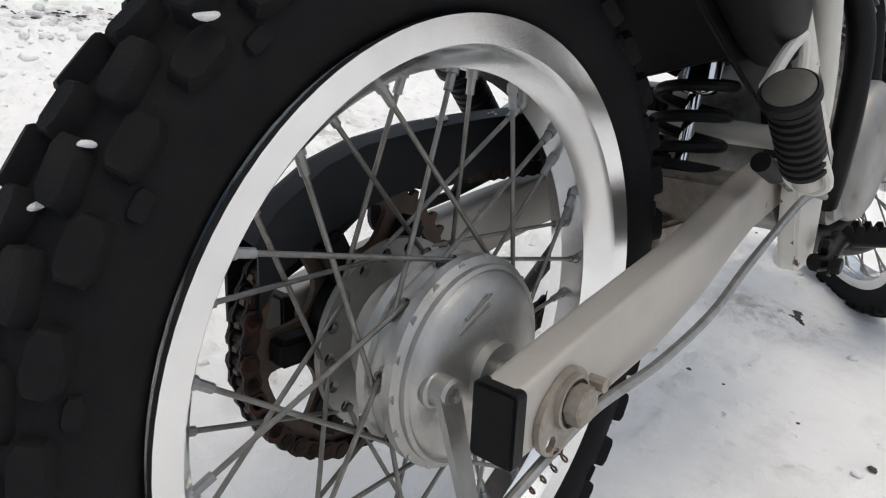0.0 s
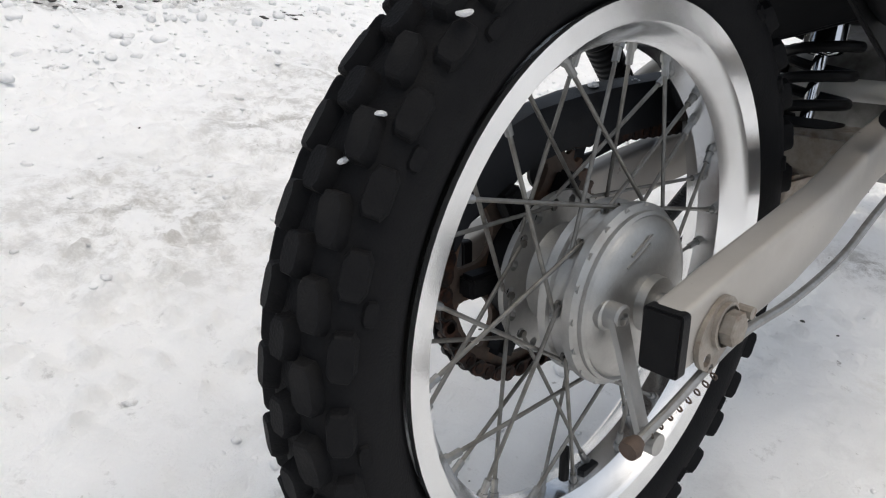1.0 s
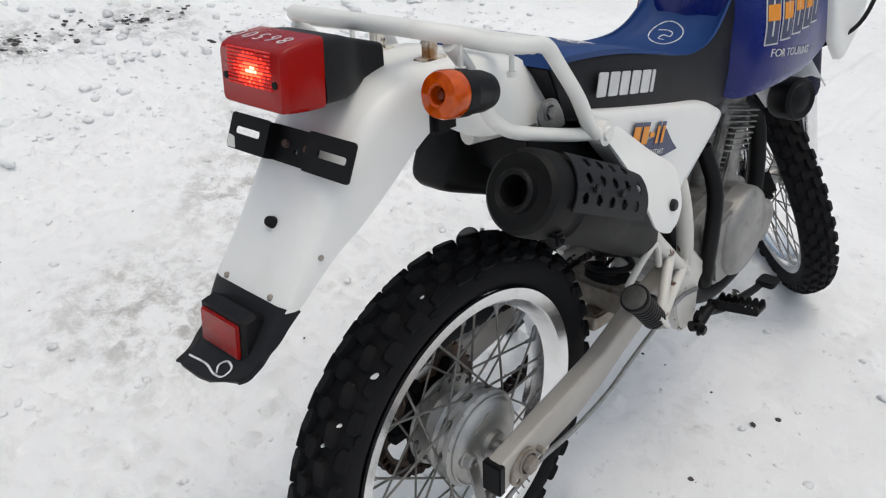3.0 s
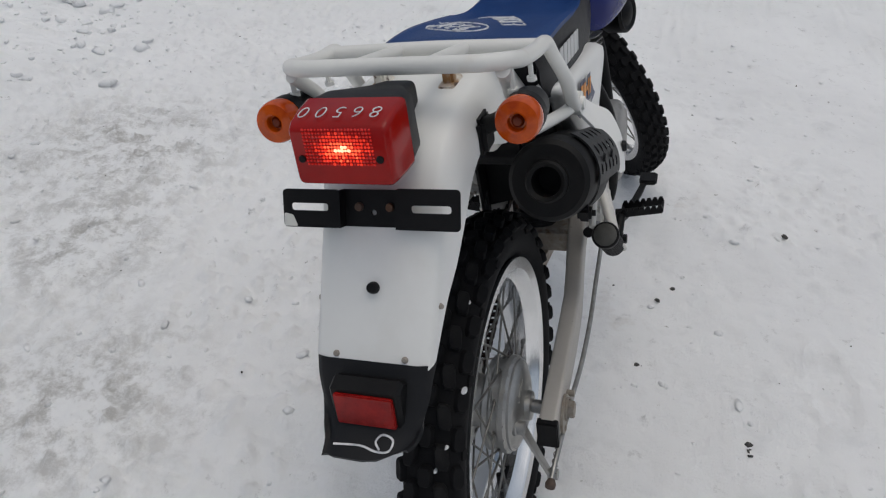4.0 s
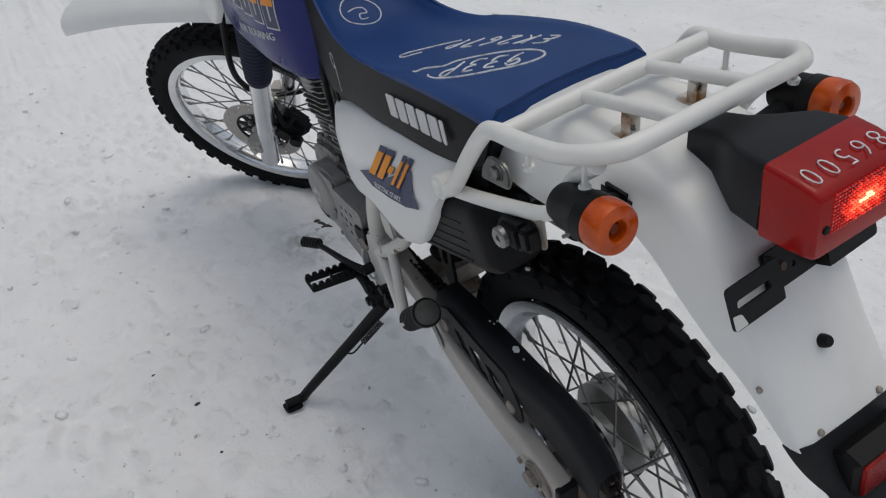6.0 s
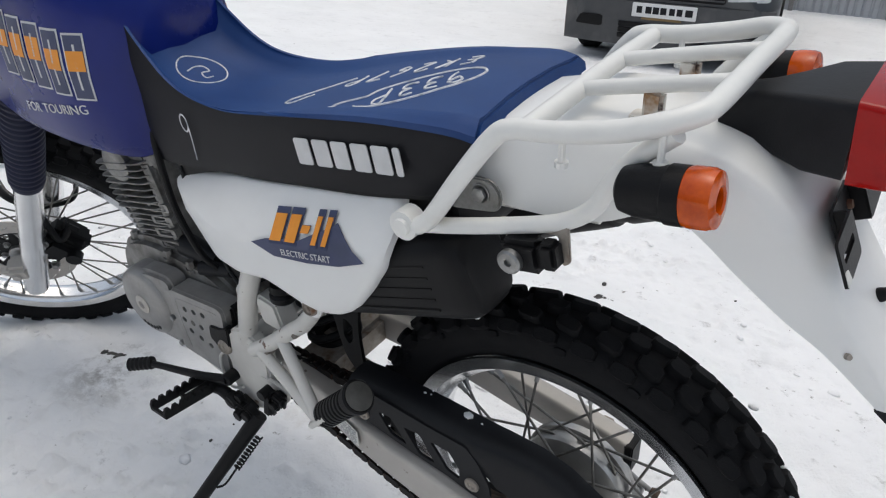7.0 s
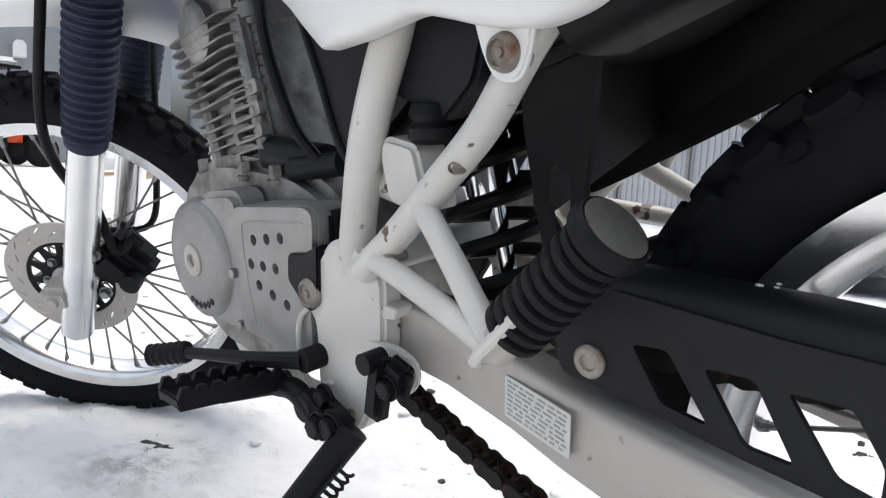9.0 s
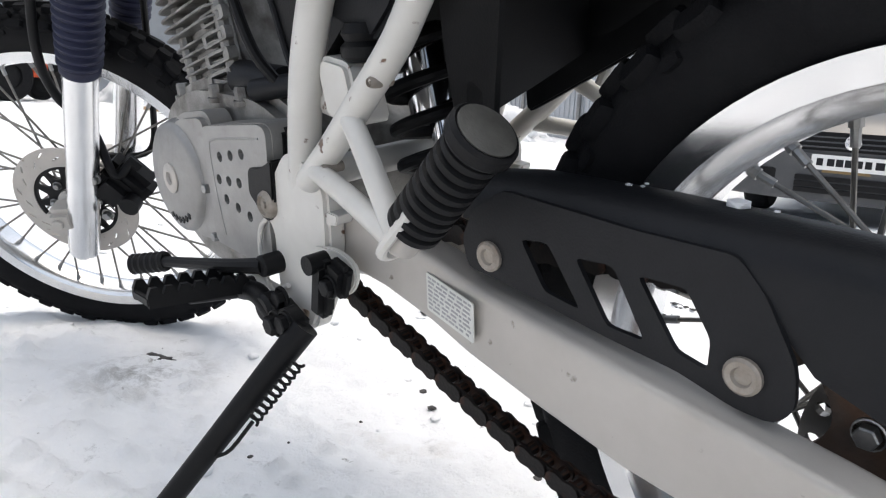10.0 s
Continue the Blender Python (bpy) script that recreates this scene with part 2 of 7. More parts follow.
def slab(bm, outline, lo, hi, axis="y", holes=(), bevel=0.0, seg=2):
    """A plate from a flat outline, with holes through it. axis y: outline in x, z; x: in y, z; z: in x, y."""
    def at(p, h):
        return {"y": (p[0], h, p[1]), "x": (h, p[0], p[1]), "z": (p[0], p[1], h)}[axis]
    tmp = bmesh.new()
    if holes:
        edges = []
        for loop in (outline, *holes):
            vs = [tmp.verts.new(at(p, lo)) for p in loop]
            edges += [tmp.edges.new((vs[i], vs[(i + 1) % len(vs)])) for i in range(len(vs))]
        bmesh.ops.triangle_fill(tmp, edges=edges, use_beauty=True, use_dissolve=False)
    else:
        tmp.faces.new([tmp.verts.new(at(p, lo)) for p in outline])
    made = bmesh.ops.extrude_face_region(tmp, geom=tmp.faces[:])
    d = Vector(at((0, 0), hi)) - Vector(at((0, 0), lo))
    bmesh.ops.translate(tmp, verts=[v for v in made["geom"] if isinstance(v, bmesh.types.BMVert)], vec=d)
    bmesh.ops.recalc_face_normals(tmp, faces=tmp.faces)
    if bevel:
        edges = [e for e in tmp.edges if len(e.link_faces) == 2 and e.calc_face_angle(0) > radians(40)]
        bmesh.ops.bevel(tmp, geom=edges, offset=bevel, segments=seg, affect="EDGES", clamp_overlap=True)
    me = bpy.data.meshes.new("tmp")
    tmp.to_mesh(me)
    tmp.free()
    bm.from_mesh(me)
    bpy.data.meshes.remove(me)
    return bm


def box(bm, centre, size, bevel=0.0, turn=None, seg=2):
    tmp = bmesh.new()
    bmesh.ops.create_cube(tmp, size=1)
    bmesh.ops.scale(tmp, vec=size, verts=tmp.verts)
    if bevel:
        bmesh.ops.bevel(tmp, geom=tmp.edges[:], offset=bevel, segments=seg, affect="EDGES")
    m = Matrix.Translation(centre) @ (turn or Matrix())
    tmp.transform(m)
    me = bpy.data.meshes.new("tmp")
    tmp.to_mesh(me)
    tmp.free()
    bm.from_mesh(me)
    bpy.data.meshes.remove(me)
    return bm


def circle(cx, cy, r, n=12, a0=0.0):
    return [(cx + r * math.cos(a0 + k * math.tau / n), cy + r * math.sin(a0 + k * math.tau / n)) for k in range(n)]


def rounded(pts, r=0.01, n=4):
    """An outline with its corners rounded."""
    out = []
    m = len(pts)
    for i in range(m):
        p, a, b = Vector(pts[i]), Vector(pts[i - 1]), Vector(pts[(i + 1) % m])
        ra = min(r, 0.45 * (a - p).length)
        rb = min(r, 0.45 * (b - p).length)
        s, e = p + (a - p).normalized() * ra, p + (b - p).normalized() * rb
        for k in range(n + 1):
            t = k / n
            q = (1 - t) ** 2 * s + 2 * t * (1 - t) * p + t * t * e
            out.append((q.x, q.y))
    return out


def mirror_y(bm):
    bm.transform(Matrix.Diagonal((1, -1, 1, 1)))
    bmesh.ops.reverse_faces(bm, faces=bm.faces)
    return bm


def hexbolt(bm, at, axis, r, h):
    """A hexagon head with a washer."""
    a = Vector(axis).normalized()
    lathe(bm, [(0, 0), (r * 1.35, 0), (r * 1.35, h * 0.25), (r * 1.2, h * 0.3)], at, a, 16)
    lathe(bm, [(r, h * 0.2), (r, h * 0.9), (r * 0.85, h), (0, h)], at, a, 6)
    return bm


def writing(text, size, depth=0.0004, thin=0.0):
    """Letters of the built-in font as a mesh in x, y, centred."""
    cu = bpy.data.curves.new("letters", "FONT")
    cu.body, cu.size, cu.extrude, cu.align_x, cu.align_y = text, size, depth, "CENTER", "CENTER"
    cu.resolution_u, cu.offset = 3, thin
    ob = bpy.data.objects.new("letters", cu)
    scene.collection.objects.link(ob)
    bpy.context.view_layer.update()
    me = bpy.data.meshes.new_from_object(ob)
    bpy.data.objects.remove(ob)
    bm = bmesh.new()
    bm.from_mesh(me)
    bpy.data.meshes.remove(me)
    return bm


def facing(origin, right, up):
    """The pose of a flat sheet: its x along right, its y along up."""
    r = Vector(right).normalized()
    u = Vector(up)
    u = (u - r * u.dot(r)).normalized()
    m = Matrix((r, u, r.cross(u))).transposed().to_4x4()
    m.translation = origin
    return m

# ---- ground: packed snow to the horizon ----
def snow_material():
    m = bpy.data.materials.new("packed_snow")
    m.use_nodes = True
    nt = m.node_tree
    b = nt.nodes["Principled BSDF"]
    tc = nt.nodes.new("ShaderNodeTexCoord")

    def tex(scale, detail, rough=0.6):
        n = nt.nodes.new("ShaderNodeTexNoise")
        n.inputs["Scale"].default_value, n.inputs["Detail"].default_value, n.inputs["Roughness"].default_value = scale, detail, rough
        nt.links.new(tc.outputs["Object"], n.inputs["Vector"])
        return n.outputs["Fac"]

    def ramp(value, p0, p1):
        r = nt.nodes.new("ShaderNodeValToRGB")
        r.color_ramp.elements[0].position, r.color_ramp.elements[1].position = p0, p1
        nt.links.new(value, r.inputs["Fac"])
        return r.outputs["Color"]

    def mix(fac, c1, c2):
        x = nt.nodes.new("ShaderNodeMixRGB")
        nt.links.new(fac, x.inputs["Fac"])
        for k, c in (("Color1", c1), ("Color2", c2)):
            if isinstance(c, tuple):
                x.inputs[k].default_value = (*c, 1)
            else:
                nt.links.new(c, x.inputs[k])
        return x.outputs["Color"]

    base = mix(ramp(tex(1.3, 8), 0.35, 0.7), (0.90, 0.905, 0.91), (0.82, 0.825, 0.83))
    base = mix(ramp(tex(6.0, 9, 0.7), 0.56, 0.78), base, (0.72, 0.725, 0.73))
    base = mix(ramp(tex(2.2, 9, 0.75), 0.62, 0.80), base, (0.66, 0.64, 0.61))
    base = mix(ramp(tex(17.0, 7, 0.75), 0.60, 0.70), base, (0.62, 0.62, 0.62))
    base = mix(ramp(tex(30.0, 4, 0.6), 0.69, 0.76), base, (0.33, 0.32, 0.30))
    # grey slush trodden in by the shoes
    slush = tex(9.0, 9, 0.8)
    for (px, py), r, tone in (((1.0, 1.6), 0.55, 0.46), ((0.5, 1.35), 0.35, 0.44), ((0.0, 1.0), 0.4, 0.48), ((0.5, 3.05), 0.42, 0.34), ((1.15, 3.08), 0.38, 0.34), ((-0.9, 3.0), 0.6, 0.5), ((1.14, 0.08), 0.16, 0.42)):
        d = nt.nodes.new("ShaderNodeVectorMath")
        d.operation = "DISTANCE"
        nt.links.new(tc.outputs["Object"], d.inputs[0])
        d.inputs[1].default_value = (px, py, 0)
        near = nt.nodes.new("ShaderNodeMapRange")
        near.inputs["From Min"].default_value, near.inputs["From Max"].default_value = r, r * 0.2
        nt.links.new(d.outputs["Value"], near.inputs["Value"])
        both_in = nt.nodes.new("ShaderNodeMath")
        both_in.operation = "MULTIPLY"
        nt.links.new(near.outputs["Result"], both_in.inputs[0])
        nt.links.new(ramp(slush, 0.46, 0.60), both_in.inputs[1])
        base = mix(both_in.outputs["Value"], base, (tone, tone * 0.985, tone * 0.95))
    nt.links.new(base, b.inputs["Base Color"])
    b.inputs["Roughness"].default_value = 0.75
    b.inputs["Specular IOR Level"].default_value = 0.25
    b.inputs["Subsurface Weight"].default_value = 0.0
    bp = nt.nodes.new("ShaderNodeBump")
    bp.inputs["Strength"].default_value, bp.inputs["Distance"].default_value = 0.55, 0.014
    nt.links.new(tex(38.0, 8, 0.7), bp.inputs["Height"])
    bp2 = nt.nodes.new("ShaderNodeBump")
    bp2.inputs["Strength"].default_value, bp2.inputs["Distance"].default_value = 0.5, 0.003
    nt.links.new(tex(240.0, 4, 0.7), bp2.inputs["Height"])
    nt.links.new(bp.outputs["Normal"], bp2.inputs["Normal"])
    nt.links.new(bp2.outputs["Normal"], b.inputs["Normal"])
    return m


SNOW = snow_material()


PRINTS = [(1.80, -1.75, 0.4), (0.03, -0.515, 1.2), (0.95, -1.20, 0.2), (0.9, 1.1, -0.4), (0.35, 0.92, 0.5), (-0.35, 1.5, 1.0), (1.5, 0.7, -0.2), (-0.75, 0.55, 0.3), (0.55, -0.62, 0.1)]


def ground_z(x, y):
    """The height of the snow: trodden flat round the machine, falling gently towards the parked car."""
    z = -0.002 - min(0.40, 0.068 * max(0.0, -y - 0.9)) * min(1.0, max(0.0, (11.0 - x) / 6.0))
    d = math.hypot(x - 0.4, y)
    amp = 0.35 + 0.65 * min(1.0, max(0.0, (d - 0.5) / 2.0))
    z += amp * 0.016 * noise.noise((x * 1.7, y * 1.7, 3.1)) + amp * 0.014 * noise.noise((x * 5.3, y * 5.3, 9.4)) + 0.012 * noise.noise((x * 11.0, y * 11.0, 1.2))
    if d < 5:
        rough = 0.6 + 0.9 * max(0.0, noise.noise((x * 1.1, y * 1.1, 21.0)) + 0.25 * min(2.0, max(0.0, y)))
        z += rough * 0.0075 * noise.noise((x * 34.0, y * 34.0, 5.2)) - rough * 0.006 * abs(noise.noise((x * 23.0, y * 23.0, 8.2)))
        # trodden lumps, in patches
        patch = noise.noise((x * 1.9, y * 1.9, 41.0)) + 0.35 * noise.noise((x * 6.0, y * 6.0, 17.0)) + (0.30 if y > 0.2 else 0.0)
        if patch > 0.0:
            near = noise.voronoi((x * 21.0 + 0.6 * noise.noise((x * 30.0, y * 30.0, 1.0)), y * 21.0, 0.5))[0][0]
            z += min(1.0, patch * 4.0) * 0.019 * max(0.0, 1.0 - (near / 0.40) ** 2)
        for px, py, a in PRINTS:
            dx, dy = x - px, y - py
            u, v = dx * math.cos(a) + dy * math.sin(a), dy * math.cos(a) - dx * math.sin(a)
            q = (u / 0.15) ** 2 + (v / (0.052 - 0.08 * u * 0.2)) ** 2
            if q < 1.5:
                z -= 0.009 * max(0.0, 1 - q ** 3) * (0.7 + 0.3 * math.sin(u * 260)) - 0.005 * math.exp(-((q - 1.2) / 0.2) ** 2)
    if y > 1.6 and d < 14:
        k = min(1.0, (y - 1.6) / 1.2)
        z += k * 0.05 * max(0.0, noise.noise((x * 3.1, y * 3.1, 7.7))) + k * 0.03 * abs(noise.noise((x * 8.0, y * 8.0, 2.7)))
    return z


def spread(near, step, far):
    half = [i * step for i in range(int(near / step) + 1)]
    s = step
    while half[-1] < far:
        s *= 1.13
        half.append(half[-1] + s)
    return [-v for v in half[:0:-1]] + half


def build_ground():
    xs = [v + 0.4 for v in spread(1.9, 0.0105, 900)]
    ys = [v + 0.3 for v in spread(1.9, 0.0105, 900)]
    verts = [(x, y, ground_z(max(-30, min(30, x)), max(-30, min(30, y)))) for y in ys for x in xs]
    n = len(xs)
    faces = [(j * n + i, j * n + i + 1, (j + 1) * n + i + 1, (j + 1) * n + i) for j in range(len(ys) - 1) for i in range(n - 1)]
    me = bpy.data.meshes.new("ground")
    me.from_pydata(verts, [], faces)
    me.polygons.foreach_set("use_smooth", [True] * len(faces))
    me.materials.append(SNOW)
    return tagged(new("ground", me), "trodden packed snow with footprints and grey dirt", "ground", kind="structure")


ground = build_ground()

# ---- rear wheel ----
AX = Vector((0, 0, 0.330))


def about(centre, axis, angle):
    """A turn about an axle, in true metres."""
    c = Vector(centre) * SIZE
    return Matrix.Translation(c) @ Matrix.Rotation(angle, 4, axis) @ Matrix.Translation(-c)


def rim_profile(ro, hw, deep):
    return [(ro, -hw), (ro - 0.019, -hw + 0.003), (ro - 0.023, -hw + 0.008), (ro - 0.027, -hw + 0.018), (ro - deep, -hw + 0.026), (ro - deep, hw - 0.026),
            (ro - 0.027, hw - 0.018), (ro - 0.023, hw - 0.008), (ro - 0.019, hw - 0.003), (ro, hw), (ro, hw - 0.005), (ro - 0.015, hw - 0.01), (ro - 0.02, 0), (ro - 0.015, -hw + 0.01), (ro, -hw + 0.005)]


def knob(bm, c, y, ang, r, lt, ly, h, tilt, skew=0.0):
    """One tread block on a tyre: foot at radius r, turned outwards by tilt."""
    out = Vector((math.cos(ang), 0, math.sin(ang)))
    tan = Vector((-math.sin(ang), 0, math.cos(ang)))
    side = Vector((0, 1, 0))
    n = (out * math.cos(tilt) + side * math.sin(tilt)).normalized()
    s = (side * math.cos(tilt) - out * math.sin(tilt)).normalized()
    tan2 = (tan + s * skew).normalized()
    base = Vector(c) + out * r + side * y
    ring = [(-1, -0.62), (-0.62, -1), (0.62, -1), (1, -0.62), (1, 0.62), (0.62, 1), (-0.62, 1), (-1, 0.62)]
    lo = [bm.verts.new(base + tan2 * (a * lt * 0.56) + s * (b * ly * 0.56) - n * 0.006) for a, b in ring]
    mid = [bm.verts.new(base + tan2 * (a * lt * 0.5) + s * (b * ly * 0.5) + n * (h - 0.0018)) for a, b in ring]
    hi = [bm.verts.new(base + tan2 * (a * lt * 0.45) + s * (b * ly * 0.45) + n * h) for a, b in ring]
    for p, q in ((lo, mid), (mid, hi)):
        for k in range(8):
            bm.faces.new((p[k], p[(k + 1) % 8], q[(k + 1) % 8], q[k]))
    bm.faces.new(hi)


def build_tyre(wheel, c, bead, crown, hw, count, hk, wide, label):
    """A block-pattern tyre: bead and crown radius, half width, blocks round it."""
    top = crown - hk
    side = top - bead
    half = [(-0.02, 0.62), (0.04, 0.70), (0.12, 0.80), (0.26, 0.91), (0.42, 0.985), (0.56, 1.0), (0.70, 0.96), (0.81, 0.86), (0.90, 0.70), (0.96, 0.48), (0.99, 0.25), (1.0, 0.0)]
    full = [(bead + f * side, -hw * g) for f, g in half] + [(bead + f * side, hw * g) for f, g in half[-2::-1]]
    bm = lathe(B(), full, c, (0, 1, 0), 96, closed=True)
    tyre = part("tyre", bm, RUBBER, wheel, label, 30)
    arc = crown * math.tau / count
    step = math.pi / count
    kinds = [(0.0, (0.0, 0.0, top, arc * 0.50, 0.40 * hw * wide, hk, 0, 0.0), 0)]
    for sgn in (-1, 1):
        kinds.append((step, (sgn * 0.46 * hw, 0.0, top - 0.045 * side, arc * 0.60, 0.40 * hw * wide, hk, sgn * 0.30, sgn * 0.15), 0))
        kinds.append((0.1 * step, (sgn * 0.83 * hw, 0.0, top - 0.20 * side, arc * 0.56, 0.40 * hw * wide, hk * 0.9, sgn * 0.80, 0.0), 0))
        kinds.append((step, (sgn * 0.965 * hw, 0.0, top - 0.36 * side, arc * 0.30, 0.22 * hw * wide, hk * 0.35, sgn * 1.25, 0.0), 1))
    for shift, (y, a, r, lt, ly, h, tilt, skew), odd in kinds:
        bm = B()
        knob(bm, c, y, a, r, lt, ly, h, tilt, skew)
        me = mesh_of("tread_block", bm, RUBBER, 30)
        for i in range(count):
            if not odd or i % 2:
                again("tread_block", me, tyre, about(c, "Y", -(2 * step * i + shift)))
    return tyre


def spoke_set(wheel, c, rim_r, flanges, count, cross, rad=0.0019, rim_y=0.006):
    """Crossed wire spokes with their nipples; flanges: (radius, y) of the left and right hub flange."""
    kinds = []
    for fl, (fr, fy) in enumerate(flanges):
        for way in (-1, 1):
            a = Vector((fr * math.cos(way * cross), fy + way * 0.002, fr * math.sin(way * cross))) + Vector(c)
            b = Vector((rim_r, math.copysign(rim_y, fy), 0)) + Vector(c)
            d = (a - b).normalized()
            bm = B()
            rod(bm, a, b + d * 0.014, rad, 8)
            lathe(bm, [(0, -0.003), (rad * 1.9, -0.003), (rad * 1.9, 0)], a, (0, 1 if fy > 0 else -1, 0), 8)
            sp = mesh_of("spoke", bm, SPOKE)
            bm = B()
            rod(bm, b - d * 0.002, b + d * 0.006, 0.0046, 8)
            rod(bm, b + d * 0.006, b + d * 0.018, 0.0033, 8)
            kinds.append((sp, mesh_of("spoke_nipple", bm, STEEL)))
    for k in range(count):
        sp, ni = kinds[(k % 2) * 2 + (k // 2) % 2]
        m = about(c, "Y", k * math.tau / count + 0.05)
        again("spoke", sp, wheel, m)
        again("spoke_nipple", ni, wheel, m)


def sprocket_outline(c, r, teeth):
    pts = []
    for k in range(teeth):
        for f, rr in ((0.0, r - 0.008), (0.22, r - 0.007), (0.4, r), (0.6, r), (0.78, r - 0.007)):
            a = (k + f) * math.tau / teeth
            pts.append((c[0] + rr * math.cos(a), c[2] + rr * math.sin(a)))
    return pts


def wedge(c, r0, r1, a0, a1, fillet=0.012):
    pts = [(c[0] + r * math.cos(a), c[2] + r * math.sin(a)) for r, a in ((r0, a0 + 0.12), (r1, a0), (r1, (a0 + a1) / 2), (r1, a1), (r0, a1 - 0.12))]
    return rounded(pts, fillet, 3)


def build_rear_wheel():
    bm = lathe(B(), rim_profile(0.2445, 0.038, 0.036), AX, (0, 1, 0), 96, closed=True)
    wheel = part("rear_wheel", bm, ALU, machine, "spoked rear wheel with polished aluminium rim")
    build_tyre(wheel, AX, 0.2435, 0.3215, 0.0425, 38, 0.0105, 1.0, "black block-pattern tyre with snow in the tread")
    # hub: left flange with its holes, barrel, drum
    bm = B()
    holes = [circle(AX.x + 0.069 * math.cos(k * math.tau / 18), AX.z + 0.069 * math.sin(k * math.tau / 18), 0.0050, 10) for k in range(18)]
    slab(bm, circle(AX.x, AX.z, 0.078, 64), 0.033, 0.039, "y", holes)
    lathe(bm, [(0.046, 0.060), (0.046, 0.042), (0.05, 0.036), (0.046, 0.030), (0.043, 0.016), (0.045, 0.006), (0.056, 0.002), (0.074, -0.002), (0.079, -0.006), (0.079, -0.014), (0.0755, -0.016), (0.0755, -0.030), (0.081, -0.032), (0.081, -0.040), (0.076, -0.044), (0.02, -0.044)], AX, (0, 1, 0), 64)
    for k in range(18):
        a = k * math.tau / 18
        lathe(bm, [(0, 0.001), (0.0038, 0.001), (0.0038, -0.001), (0, -0.001)], AX + Vector((0.0775 * math.cos(a), -0.041, 0.0775 * math.sin(a))), (0, 1, 0), 8)
    part("hub", bm, HUB, wheel, "grey cast drum hub")
    bm = B()
    lathe(bm, [(0.0755, -0.042), (0.0755, -0.048), (0.073, -0.050), (0.071, -0.048), (0.069, -0.050), (0.066, -0.053), (0.054, -0.058), (0.040, -0.061), (0.025, -0.062), (0.024, -0.070), (0.016, -0.071), (0.0, -0.071)], AX, (0, 1, 0), 64)
    lathe(bm, [(0.013, -0.048), (0.013, -0.057), (0.011, -0.059), (0, -0.059)], AX + Vector((-0.054, 0, 0.004)), (0, 1, 0), 24)
    box(bm, AX + Vector((-0.018, -0.0585, 0.045)), (0.034, 0.002, 0.0025), 0, Matrix.Rotation(radians(-24), 4, "Y"))
    box(bm, AX + Vector((-0.014, -0.0585, 0.053)), (0.030, 0.002, 0.0018), 0, Matrix.Rotation(radians(-24), 4, "Y"))
    part("brake_plate", bm, HUB, wheel, "domed brake plate with cast marks")
    # sprocket
    win = [wedge(AX, 0.060, 0.097, k * math.tau / 6 + 0.18, (k + 1) * math.tau / 6 - 0.14) for k in range(6)]
    bm = slab(B(), sprocket_outline(AX, 0.119, 42), 0.075, 0.0805, "y", win)
    spr = part("sprocket", bm, RUST, wheel, "rust-brown rear sprocket with six windows")
    bm = lathe(B(), [(0.054, 0.042), (0.056, 0.046), (0.056, 0.075), (0.03, 0.075)], AX, (0, 1, 0), 40)
    part("sprocket_carrier", bm, BLACK, wheel, "dark sprocket carrier")
    for k in range(6):
        a = (k + 0.5) * math.tau / 6 + 0.5
        part("sprocket_bolt", hexbolt(B(), AX + Vector((0.050 * math.cos(a), 0.0805, 0.050 * math.sin(a))), (0, 1, 0), 0.007, 0.008), STEEL, spr)
        bm = box(B(), AX + Vector((0.072 * math.cos(a), 0.064, 0.072 * math.sin(a))), (0.044, 0.020, 0.022), 0.004, Matrix.Rotation(-a, 4, "Y"))
        part("carrier_lug", bm, BLACK, wheel)
    spoke_set(wheel, AX, 0.2095, [(0.068, 0.036), (0.0765, -0.024)], 36, 0.95)
    bm = B()
    box(bm, AX + Vector((0.020, 0.0, -0.2125)), (0.034, 0.018, 0.016), 0.005)
    rod(bm, AX + Vector((-0.02, 0, -0.20)), AX + Vector((-0.02, 0.0, -0.165)), 0.005, 10)
    part("rim_lock", bm, BLACK, wheel, "black rim lock and valve")
    # snow caught in the tread
    for a, y, s in ((2.28, -0.044, 0.0048), (2.52, -0.028, 0.003), (2.75, -0.020, 0.003), (2.62, -0.014, 0.0034), (1.9, -0.03, 0.0025), (1.2, 0.046, 0.0035)):
        bm = B()
        bmesh.ops.create_icosphere(bm, subdivisions=2, radius=s, matrix=Matrix.Translation(AX + Vector((0.313 * math.cos(a), y, 0.313 * math.sin(a)))) @ Matrix.Diagonal((1.4, 0.8, 0.6, 1)))
        for v in bm.verts:
            v.co += 0.0025 * Vector((noise.noise(v.co * 90), noise.noise(v.co * 90 + Vector((5, 5, 5))), noise.noise(v.co * 90 + Vector((9, 2, 7)))))
        part("snow_crumb", bm, SNOW, wheel, "white snow crumb stuck in the tread")
    return wheel


rear_wheel = build_rear_wheel()


# ---- swingarm, chain, chain guard, rear brake linkage ----
def ring_box(x, y, z, w, h, slope, yaw=0.0, r=0.006):
    """A rounded box section standing across the arm."""
    pts = rounded([(-w / 2, -h / 2), (w / 2, -h / 2), (w / 2, h / 2), (-w / 2, h / 2)], r, 3)
    return [Vector((x - b * math.sin(slope) - a * math.sin(yaw), y + a * math.cos(yaw), z + b * math.cos(slope))) for a, b in pts]


